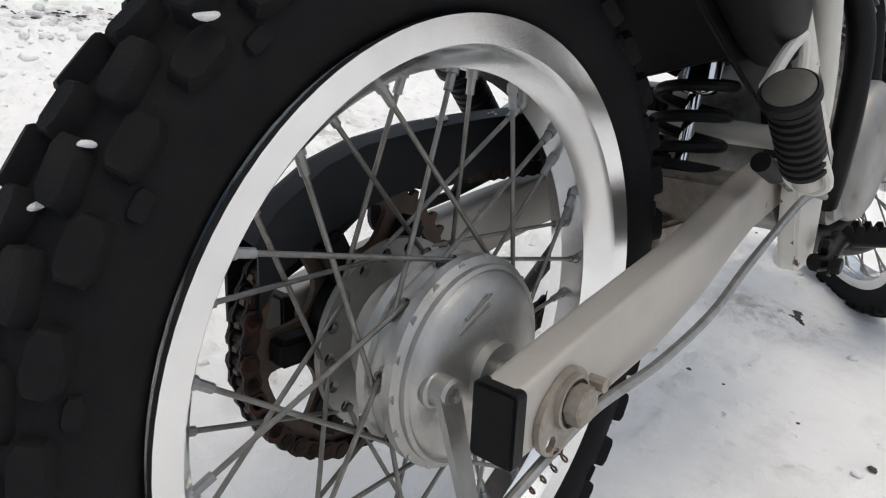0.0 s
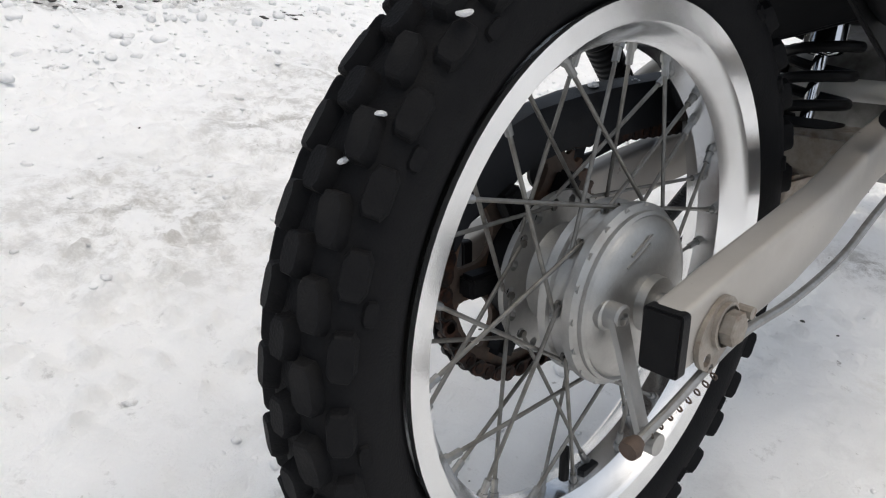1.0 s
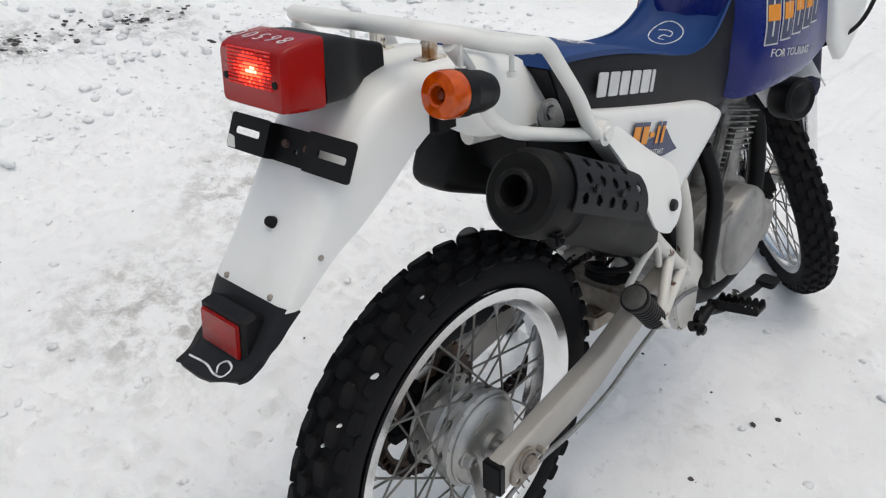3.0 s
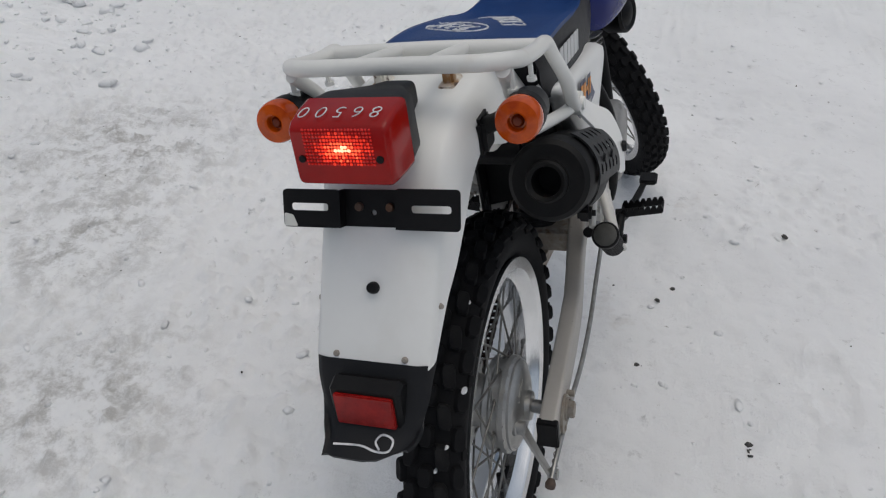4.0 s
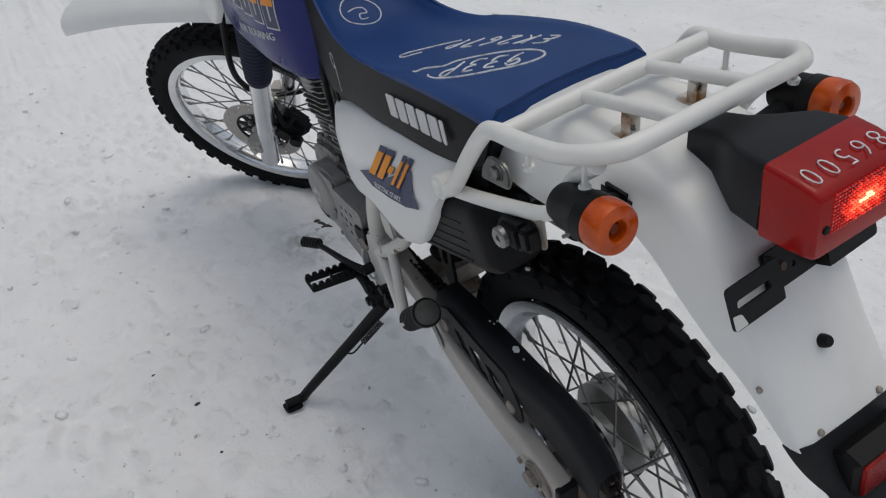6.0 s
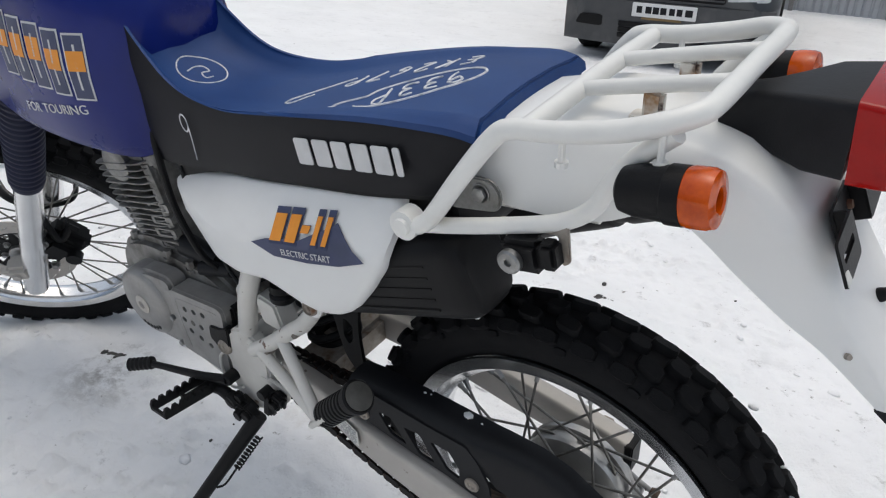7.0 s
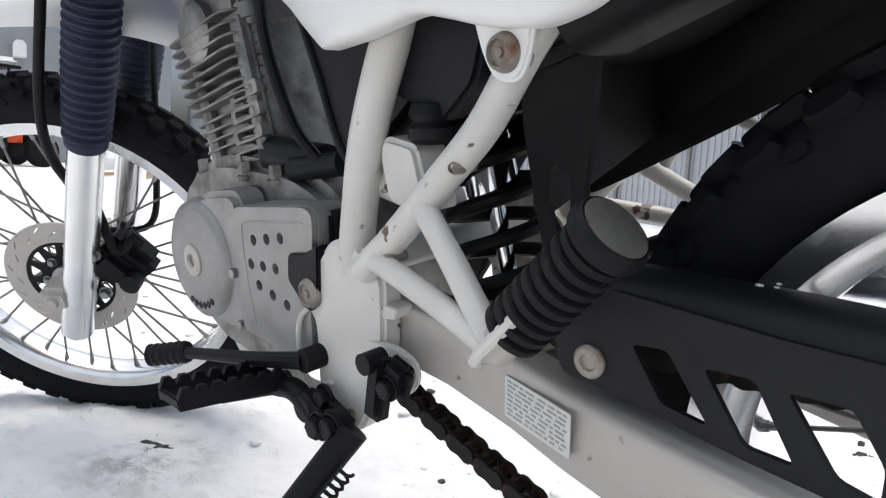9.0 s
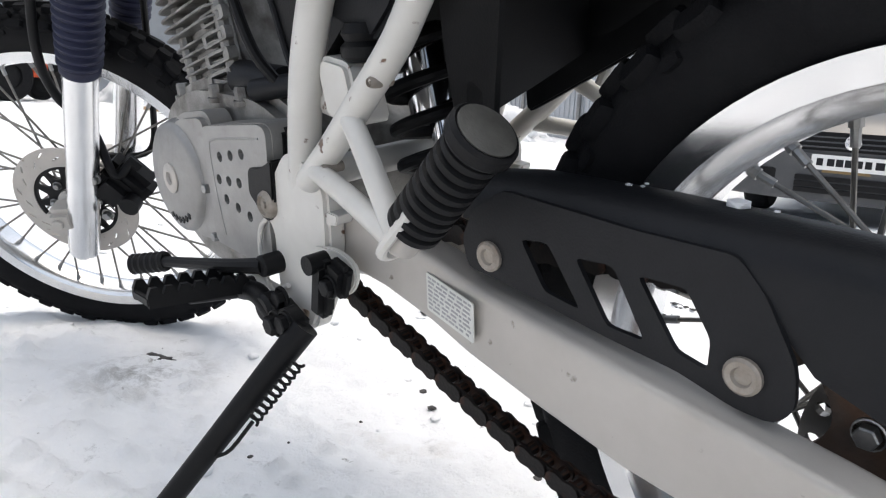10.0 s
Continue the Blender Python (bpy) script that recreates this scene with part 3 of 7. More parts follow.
def build_swingarm():
    arm = None
    for sgn in (-1, 1):
        rows = []
        wide = (0.119, 0.119, 0.118, 0.116, 0.111, 0.102, 0.095, 0.088) if sgn > 0 else (0.1065, 0.1065, 0.106, 0.104, 0.098, 0.092, 0.085, 0.078)
        for (x, z, w, h, s), y in zip(((-0.046, 0.329, 0.030, 0.052, 0.12), (0.03, 0.339, 0.030, 0.062, 0.16), (0.14, 0.354, 0.030, 0.067, 0.18), (0.22, 0.368, 0.030, 0.061, 0.18), (0.28, 0.378, 0.031, 0.057, 0.16), (0.33, 0.386, 0.032, 0.055, 0.12), (0.40, 0.397, 0.034, 0.053, 0.08), (0.50, 0.405, 0.036, 0.054, 0.0)), wide):
            rows.append(ring_box(x, sgn * y, z, w, h, s))
        bm = loft(B(), rows)
        ob = part("swingarm" if arm is None else "swingarm_leg", bm, ALU_SATIN, arm or machine, "box-section aluminium swingarm, scuffed" if arm is None else "")
        arm = arm or ob
        ya, yb = (0.102, 0.136) if sgn > 0 else (-0.0895, -0.1235)
        bm = slab(B(), rounded([(ya, 0.302), (yb, 0.302), (yb, 0.355), (ya, 0.355)], 0.004), -0.058, -0.044, "x", bevel=0.002)
        part("end_cap", bm, BLACK, arm, "black plastic end cap")
        # chain adjuster: snail plate, axle nut, stop pin
        bm = B()
        cam_pts = []
        for k in range(36):
            a = k * math.tau / 36
            r = 0.024 + 0.016 * max(0, math.cos(a - 3.9)) ** 1.5
            cam_pts.append((0.002 + r * math.cos(a), 0.331 + r * math.sin(a)))
        y0, y1 = (-0.1265, -0.1222) if sgn < 0 else (0.1347, 0.139)
        slab(bm, cam_pts, y0, y1, "y", [circle(-0.018, 0.307, 0.006, 8), circle(-0.010, 0.297, 0.004, 8)], bevel=0.0)
        hexbolt(bm, (0.002, y0 if sgn < 0 else y1, 0.331), (0, sgn, 0), 0.0145, 0.014)
        rod(bm, (0.036, y0 + 0.009, 0.3325), (0.036, y1 + sgn * 0.006 - 0.006, 0.3325), 0.0055, 10)
        part("chain_adjuster", bm, ZINC, arm, "weathered zinc adjuster plate and axle nut")
    bm = B()
    rod(bm, (0.0, -0.125, 0.330), (0.0, 0.138, 0.330), 0.009, 14)
    rod(bm, (0.0, -0.092, 0.330), (0.0, -0.066, 0.330), 0.0115, 20)
    rod(bm, (0.0, 0.105, 0.330), (0.0, 0.07, 0.330), 0.016, 20)
    part("axle", bm, STEEL, arm, "rear axle with spacers")
    bm = B()
    slab(bm, rounded([(0.385, -0.085), (0.385, 0.085), (0.45, 0.085), (0.45, -0.085)], 0.02), 0.365, 0.42, "z", bevel=0.008)
    slab(bm, rounded([(0.36, -0.02), (0.36, 0.02), (0.46, 0.03), (0.46, -0.03)], 0.01), 0.33, 0.365, "z", bevel=0.005)
    part("cross_brace", bm, ZINC, arm, "dirty cast brace between the arm legs")
    # sticker on the left leg
    m = facing((0.3035, 0.1246, 0.3835), (-1, 0.22, -0.06), (0, 0, 1))
    bm = B()
    slab(bm, rounded([(-0.034, -0.016), (0.034, -0.016), (0.034, 0.016), (-0.034, 0.016)], 0.002), 0, 0.0008, "z")
    bm.transform(m)
    label = part("sticker", bm, PAPER, arm, "cream maker's sticker with tiny print")
    random.seed(4)
    for row in range(8):
        bm = B()
        y = 0.012 - row * 0.0036
        x = -0.031
        while x < 0.028:
            w = random.uniform(0.003, 0.010)
            slab(bm, [(x, y), (min(x + w, 0.031), y), (min(x + w, 0.031), y + 0.0016), (x, y + 0.0016)], 0.0008, 0.0011, "z")
            x += w + random.uniform(0.0015, 0.004)
        bm.transform(m)
        part("print_line", bm, PRINT_GREY, label)
    return arm


swingarm = build_swingarm()


def build_chain():
    r = 0.112
    cy = 0.078
    top = [(AX.x + r * math.cos(a), AX.z + r * math.sin(a)) for a in np.linspace(radians(262), radians(98), 26)]
    line = [(0.565, 0.352), (0.50, 0.332), (0.42, 0.303), (0.34, 0.275), (0.25, 0.246), (0.16, 0.228), (0.07, 0.219)] + top + [(0.10, 0.437), (0.25, 0.428), (0.40, 0.422), (0.565, 0.416)]
    pts = smooth_path([(x, cy, z) for x, z in line], 6)
    cum = np.r_[0, np.cumsum([(b - a).length for a, b in zip(pts, pts[1:])])]
    pitch = 0.0165
    count = int(cum[-1] / pitch)

    def at(s):
        return Vector([np.interp(s, cum, [p[k] for p in pts]) for k in range(3)])
    kinds = []
    for wide in (0, 1):
        bm = B()
        for sgn in (-1, 1):
            y = sgn * (0.0088 if wide else 0.0062)
            outline = [(-pitch * 0.5 + 0.0082 * math.cos(a), 0.0082 * math.sin(a)) for a in np.linspace(math.pi / 2, 3 * math.pi / 2, 6)] + [(0, -0.0066)] + [(pitch * 0.5 + 0.0082 * math.cos(a), 0.0082 * math.sin(a)) for a in np.linspace(-math.pi / 2, math.pi / 2, 6)] + [(0, 0.0066)]
            slab(bm, outline, y - 0.0012, y + 0.0012, "y")
        for s2 in (-1, 1):
            rod(bm, (s2 * pitch / 2, -0.0108, 0), (s2 * pitch / 2, 0.0095, 0), 0.0056, 8)
        kinds.append(mesh_of("link", bm, CHAIN))
    bm = rod(B(), (0.57, 0.070, 0.384), (0.57, 0.087, 0.384), 0.032, 26)
    chain = part("drive_chain", bm, CHAIN, machine, "rusty drive chain round both sprockets")
    for k in range(count):
        a, b = at(k * pitch), at((k + 1) * pitch)
        d = (b - a).normalized()
        m = Matrix.Translation((a + b) / 2 * SIZE) @ Matrix.Rotation(-math.atan2(d.z, d.x), 4, "Y")
        again("link", kinds[k % 2], chain, m)


build_chain()


def build_chain_guard():
    # lattice plate above the left leg of the arm, with slanted windows, and the hood over the chain
    outline = [(0.286, 0.418), (0.291, 0.440), (0.278, 0.463), (0.250, 0.480), (0.200, 0.476), (0.150, 0.472), (0.086, 0.470), (0.070, 0.452), (0.052, 0.418), (0.050, 0.394), (0.060, 0.382), (0.082, 0.383), (0.117, 0.393), (0.165, 0.399), (0.200, 0.405), (0.248, 0.414)]
    wins = [[(0.235, 0.449), (0.212, 0.451), (0.186, 0.412), (0.215, 0.417)], [(0.190, 0.446), (0.162, 0.447), (0.139, 0.405), (0.166, 0.407)], [(0.145, 0.445), (0.114, 0.445), (0.098, 0.419), (0.099, 0.400), (0.119, 0.405)]]
    bm = slab(B(), rounded(outline, 0.006, 2), 0.116, 0.120, "y", [rounded(w, 0.004, 2) for w in wins])
    guard = part("chain_guard", bm, GREY_PLASTIC, machine, "matt black chain guard with slanted windows")
    rows = []
    for x, z, drop in ((0.290, 0.484, 0.03), (0.25, 0.488, 0.03), (0.15, 0.487, 0.03), (0.075, 0.484, 0.034), (0.045, 0.482, 0.070), (0.0, 0.478, 0.088), (-0.04, 0.466, 0.092), (-0.085, 0.440, 0.085), (-0.105, 0.418, 0.07)):
        k = 0.0 if x > 0.06 else 0.006 if x > 0.03 else 0.012
        deep = 0.050 + 0.003 * math.sin(x * 90)
        rows.append([(x, 0.119 - k, z - drop), (x, 0.1185 - k, z - 0.020), (x, 0.114 - k, z - 0.008), (x, 0.106 - k, z - 0.002), (x, 0.090 - 0.5 * k, z), (x, 0.072 - 0.3 * k, z - 0.003), (x, 0.068 - 0.3 * k, z - 0.010), (x, 0.067 - 0.3 * k, z - deep)])
    bm = loft(B(), rows, closed=False, caps=False)
    thicken(bm, 0.003)
    part("guard_hood", bm, GREY_PLASTIC, guard)
    rng = random.Random(12)
    for k in range(5):
        x = rng.uniform(-0.03, 0.27)
        bm = B()
        s = rng.uniform(0.0012, 0.0026) if k else 0.006
        bmesh.ops.create_icosphere(bm, subdivisions=1, radius=s, matrix=Matrix.Translation((0.105 if not k else x, rng.uniform(0.074, 0.090), 0.4865)) @ Matrix.Diagonal((1.3, 1, 0.6, 1)))
        part("snow_crumb", bm, SNOW, guard, "white snow crumb on the guard")
    for x, z in ((0.2635, 0.431), (0.078, 0.4045)):
        bm = lathe(B(), [(0.0110, 0.1195), (0.0110, 0.1225), (0.0092, 0.124), (0.0060, 0.1235), (0.0050, 0.1215), (0, 0.1215)], (x, 0, z), (0, 1, 0), 20)
        part("guard_bolt", bm, ZINC, guard, "brown weathered washer bolt")


build_chain_guard()


def build_rear_brake():
    bm = tube(B(), [(-0.088, -0.113, 0.258), (-0.05, -0.116, 0.272), (0.03, -0.126, 0.310), (0.12, -0.132, 0.318), (0.22, -0.134, 0.334), (0.31, -0.134, 0.365), (0.45, -0.134, 0.402), (0.53, -0.134, 0.392)], 0.0042, 10)
    part("brake_rod", bm, STEEL, machine, "long thin rear brake rod")
    bm = B()
    lev = [(-0.054, 0.334), (-0.059, 0.290), (-0.066, 0.250)]
    rows = []
    for (x, z), y, w in zip(lev, (-0.067, -0.086, -0.106), (0.022, 0.017, 0.014)):
        rows.append([(x - w / 2, y - 0.003, z + 0.3 * w / 2), (x + w / 2, y - 0.003, z - 0.3 * w / 2), (x + w / 2, y + 0.003, z - 0.3 * w / 2), (x - w / 2, y + 0.003, z + 0.3 * w / 2)])
    loft(bm, rows)
    lathe(bm, [(0, 0.008), (0.0115, 0.008), (0.0115, -0.004), (0.009, -0.006), (0.0055, -0.006), (0.005, -0.002), (0, -0.002)], (-0.0535, -0.066, 0.335), (0, 1, 0), 20)
    lathe(bm, [(0, 0.008), (0.009, 0.008), (0.009, -0.008), (0, -0.008)], (-0.067, -0.112, 0.250), (0, 1, 0), 14)
    part("brake_lever", bm, HUB, machine, "cast brake cam lever")
    bm = B()
    coil = [(-0.095 + 0.0028 * k, -0.1135 + 0.0048 * math.cos(k * 1.3), 0.259 + 0.001 * k * 0.40 + 0.0048 * math.sin(k * 1.3)) for k in range(0, 40)]
    tube(bm, [(p[0] + 0.015, p[1], p[2]) for p in coil], 0.0009, 6, 2)
    lathe(bm, [(0, -0.006), (0.008, -0.006), (0.009, 0.0), (0.006, 0.008), (0, 0.008)], (-0.093, -0.113, 0.257), (1, 0, 0.2), 12)
    part("return_spring", bm, RUST, machine)


build_rear_brake()


# ---- frame, pegs, stand ----
def both(fn, name, mat_, parent, label="", **kw):
    """The same part on the left and, mirrored, on the right."""
    a = part(name, fn(B()), mat_, parent, label, **kw)
    b = part(name, mirror_y(fn(B())), mat_, parent, label, **kw)
    return a, b


def frame_side(bm):
    tube(bm, [(0.395, 0.066, 0.82), (0.416, 0.092, 0.72), (0.436, 0.117, 0.635), (0.467, 0.120, 0.565), (0.486, 0.120, 0.50), (0.508, 0.113, 0.44), (0.528, 0.104, 0.37)], 0.0150, 16)
    tube(bm, [(0.22, 0.086, 0.775), (0.262, 0.104, 0.69), (0.304, 0.125, 0.622), (0.335, 0.132, 0.575), (0.378, 0.133, 0.535), (0.424, 0.133, 0.494), (0.470, 0.132, 0.458)], 0.0118, 14)
    tube(bm, [(0.392, 0.136, 0.519), (0.342, 0.156, 0.486), (0.291, 0.177, 0.451)], 0.0090, 12)
    tube(bm, [(0.446, 0.137, 0.471), (0.37, 0.157, 0.462), (0.291, 0.177, 0.449)], 0.0090, 12)
    slab(bm, rounded([(0.452, 0.452), (0.490, 0.482), (0.522, 0.474), (0.545, 0.450), (0.568, 0.438), (0.568, 0.410), (0.552, 0.398), (0.556, 0.325), (0.552, 0.303), (0.498, 0.305), (0.470, 0.350), (0.456, 0.400)], 0.010), 0.106, 0.1285, "y", bevel=0.004)
    slab(bm, rounded([(0.440, 0.430), (0.462, 0.432), (0.462, 0.418), (0.444, 0.420)], 0.003), 0.108, 0.126, "y", bevel=0.001)
    return bm


fr_l, fr_r = both(frame_side, "frame_side", WHITE_FRAME, machine, "chipped white tubular frame with rust spots")


def frame_details():
    bm = B()
    slab(bm, rounded([(0.416, 0.558), (0.452, 0.564), (0.458, 0.548), (0.450, 0.512), (0.404, 0.508)], 0.008), 0.085, 0.120, "y", bevel=0.004)
    tube(bm, [(0.52, 0.09, 0.530), (0.48, 0.10, 0.526), (0.446, 0.10, 0.520)], 0.014, 12)
    part("shock_bracket", bm, WHITE_FRAME, fr_l, "white welded shock bracket")
    bm = lathe(B(), [(0, 0.026), (0.016, 0.026), (0.019, 0.018), (0.016, 0.012), (0.020, 0.008), (0.020, 0.0), (0.016, -0.004), (0, -0.004)], (0.414, 0.100, 0.562), (0, 0, 1), 24)
    part("rubber_stop", bm, BLACK, fr_l, "black rubber stop")
    for at_, r in (((0.307, 0.146, 0.619), 0.0105), ((0.551, 0.133, 0.4238), 0.0125), ((0.3523, 0.142, 0.5487), 0.0042), ((0.4287, 0.140, 0.4756), 0.0040)):
        bm = lathe(B(), [(r * 1.15, -0.016), (r * 1.15, -0.002), (r * 1.0, 0.002), (r * 0.75, 0.004), (r * 0.7, 0.001), (r * 0.3, 0.001), (r * 0.25, 0.003), (0, 0.003)], at_, (0, 1, 0), 24)
        part("frame_bolt", bm, ZINC, fr_l, "weathered frame bolt")
    bm = B()
    tube(bm, [(0.556, 0.129, 0.410), (0.570, 0.132, 0.395), (0.572, 0.134, 0.365), (0.558, 0.134, 0.335), (0.530, 0.131, 0.345)], 0.0026, 8)
    part("breather_hose", bm, WHITE_FRAME, fr_l, "thin white hose")
    bm = slab(B(), rounded([(0.498, 0.326), (0.554, 0.322), (0.550, 0.306), (0.512, 0.308)], 0.008), 0.1284, 0.1292, "y", bevel=0.0005)
    part("rust_patch", bm, RUST_STAIN, fr_l, "rust-stained foot of the frame")
    # cross tubes
    for a, b, r in (((0.50, -0.12, 0.455), (0.50, 0.12, 0.455), 0.014), ((0.22, -0.10, 0.775), (0.22, 0.10, 0.775), 0.012), ((0.40, -0.085, 0.81), (0.40, 0.085, 0.81), 0.014)):
        part("cross_tube", rod(B(), a, b, r), WHITE_FRAME, fr_l)
    # seat rails and lower cradle
    for s in (-1, 1):
        bm = tube(B(), [(0.75, s * 0.045, 0.81), (0.55, s * 0.058, 0.80), (0.40, s * 0.080, 0.815), (0.2, s * 0.088, 0.825), (0.05, s * 0.082, 0.835), (-0.05, s * 0.07, 0.84)], 0.0125, 12)
        part("seat_rail", bm, WHITE_FRAME, fr_l)
        bm = tube(B(), [(0.545, s * 0.105, 0.33), (0.62, s * 0.08, 0.285), (0.75, s * 0.06, 0.275), (0.84, s * 0.045, 0.30), (0.89, s * 0.02, 0.44), (0.90, s * 0.018, 0.66)], 0.0145, 12)
        part("cradle_tube", bm, WHITE_FRAME, fr_l)


frame_details()


def build_passenger_peg(sgn):
    base, tip = Vector((0.2965, sgn * 0.172, 0.4475)), Vector((0.2145, sgn * 0.1667, 0.5315))
    d = (tip - base).normalized()
    bm = lathe(B(), [(0, 0), (0.013, 0), (0.013, 0.03), (0, 0.03)], base, d, 14)
    peg = part("passenger_peg", bm, ALU_SATIN, machine, "folded passenger footpeg with ribbed black rubber")
    prof = [(0.0, 0.020)]
    n = 9
    for k in range(n):
        h = 0.020 + k * 0.0092
        prof += [(0.0165, h), (0.0198, h + 0.0018), (0.0198, h + 0.0062), (0.0165, h + 0.008)]
    end = 0.020 + n * 0.0092
    prof += [(0.021, end), (0.0232, end + 0.003), (0.0232, end + 0.010), (0.021, end + 0.013), (0.020, end + 0.0125), (0, end + 0.012)]
    part("peg_rubber", lathe(B(), prof, base, d, 28), BLACK, peg, "ribbed black rubber sleeve")
    part("peg_end", lathe(B(), [(0.0195, end + 0.010), (0.0195, end + 0.0135), (0.0185, end + 0.0142), (0, end + 0.0145)], base, d, 28), PEG_END, peg, "worn grey peg end")
    bm = B()
    side = Vector((0, 0, 1)).cross(d).normalized()
    tube(bm, [base + side * 0.016 + d * 0.04, base + side * 0.017, base - d * 0.014, base - side * 0.017, base - side * 0.016 + d * 0.04], 0.0042, 8, 4)
    part("peg_clip", bm, WHITE_FRAME, peg, "bent white wire clip")


build_passenger_peg(1)
build_passenger_peg(-1)
bm = tube(B(), [(0.240, -0.142, 0.528), (0.283, -0.140, 0.553), (0.322, -0.139, 0.568), (0.336, -0.138, 0.560), (0.345, -0.137, 0.543), (0.358, -0.134, 0.515)], 0.0058, 10, 4)
part("peg_guard", bm, WHITE_FRAME, machine, "bent white bar beside the silencer")


def build_footpeg(sgn):
    bm = B()
    a, b = Vector((0.592, sgn * 0.150, 0.341)), Vector((0.596, 0.250 if sgn > 0 else -0.238, 0.354))
    d = (b - a)
    # serrated tread: two toothed rails joined by bars
    for off in (-0.017, 0.017):
        pts = []
        n = 7
        for k in range(n):
            u0 = k / n
            pts += [(u0, 0.0), (u0 + 0.28 / n, 0.008), (u0 + 0.72 / n, 0.008)]
        pts += [(1.0, 0.0), (1.0, -0.012), (0.0, -0.012)]
        lo = [bm.verts.new(a + d * u + Vector((off - 0.0025, 0, 0.004 + v))) for u, v in pts]
        hi = [bm.verts.new(a + d * u + Vector((off + 0.0025, 0, 0.004 + v))) for u, v in pts]
        bm.faces.new(lo)
        bm.faces.new(hi[::-1])
        for k in range(len(pts)):
            bm.faces.new((lo[k], lo[(k + 1) % len(pts)], hi[(k + 1) % len(pts)], hi[k]))
    for u in (0.02, 0.5, 0.985):
        box(bm, a + d * u + Vector((0, 0, -0.002)), (0.039, 0.005, 0.010), 0.0015)
    rod(bm, a + Vector((0, -sgn * 0.012, -0.010)), a + d * 0.55 + Vector((0, 0, -0.008)), 0.011, 12, 0.008)
    peg = part("footpeg", bm, BLACK, machine, "black serrated footpeg")
    bm = tube(B(), [a + Vector((0, 0, -0.010)), (0.560, sgn * 0.150, 0.335), (0.528, sgn * 0.148, 0.318), (0.512, sgn * 0.14, 0.318)], 0.0105, 12)
    hexbolt(bm, (0.511, sgn * 0.158, 0.320), (0, sgn, 0), 0.010, 0.012)
    hexbolt(bm, (0.524, sgn * 0.142, 0.337), (0, sgn, 0), 0.009, 0.010)
    part("peg_bracket", bm, BLACK, peg)


build_footpeg(1)
build_footpeg(-1)
bm = rod(B(), (0.335, -0.118, 0.452), (0.372, -0.122, 0.436), 0.010, 14)
rod(bm, (0.372, -0.122, 0.436), (0.384, -0.123, 0.431), 0.006, 10)
brake_switch = part("brake_switch", bm, BLACK, machine, "black brake light switch with a spring")
coil = [(0.386 + 0.0011 * k, -0.123 + 0.004 * math.cos(k * 1.1), 0.430 - 0.0004 * k + 0.004 * math.sin(k * 1.1)) for k in range(40)]
part("switch_spring", tube(B(), coil, 0.0009, 6, 1), STEEL, brake_switch)


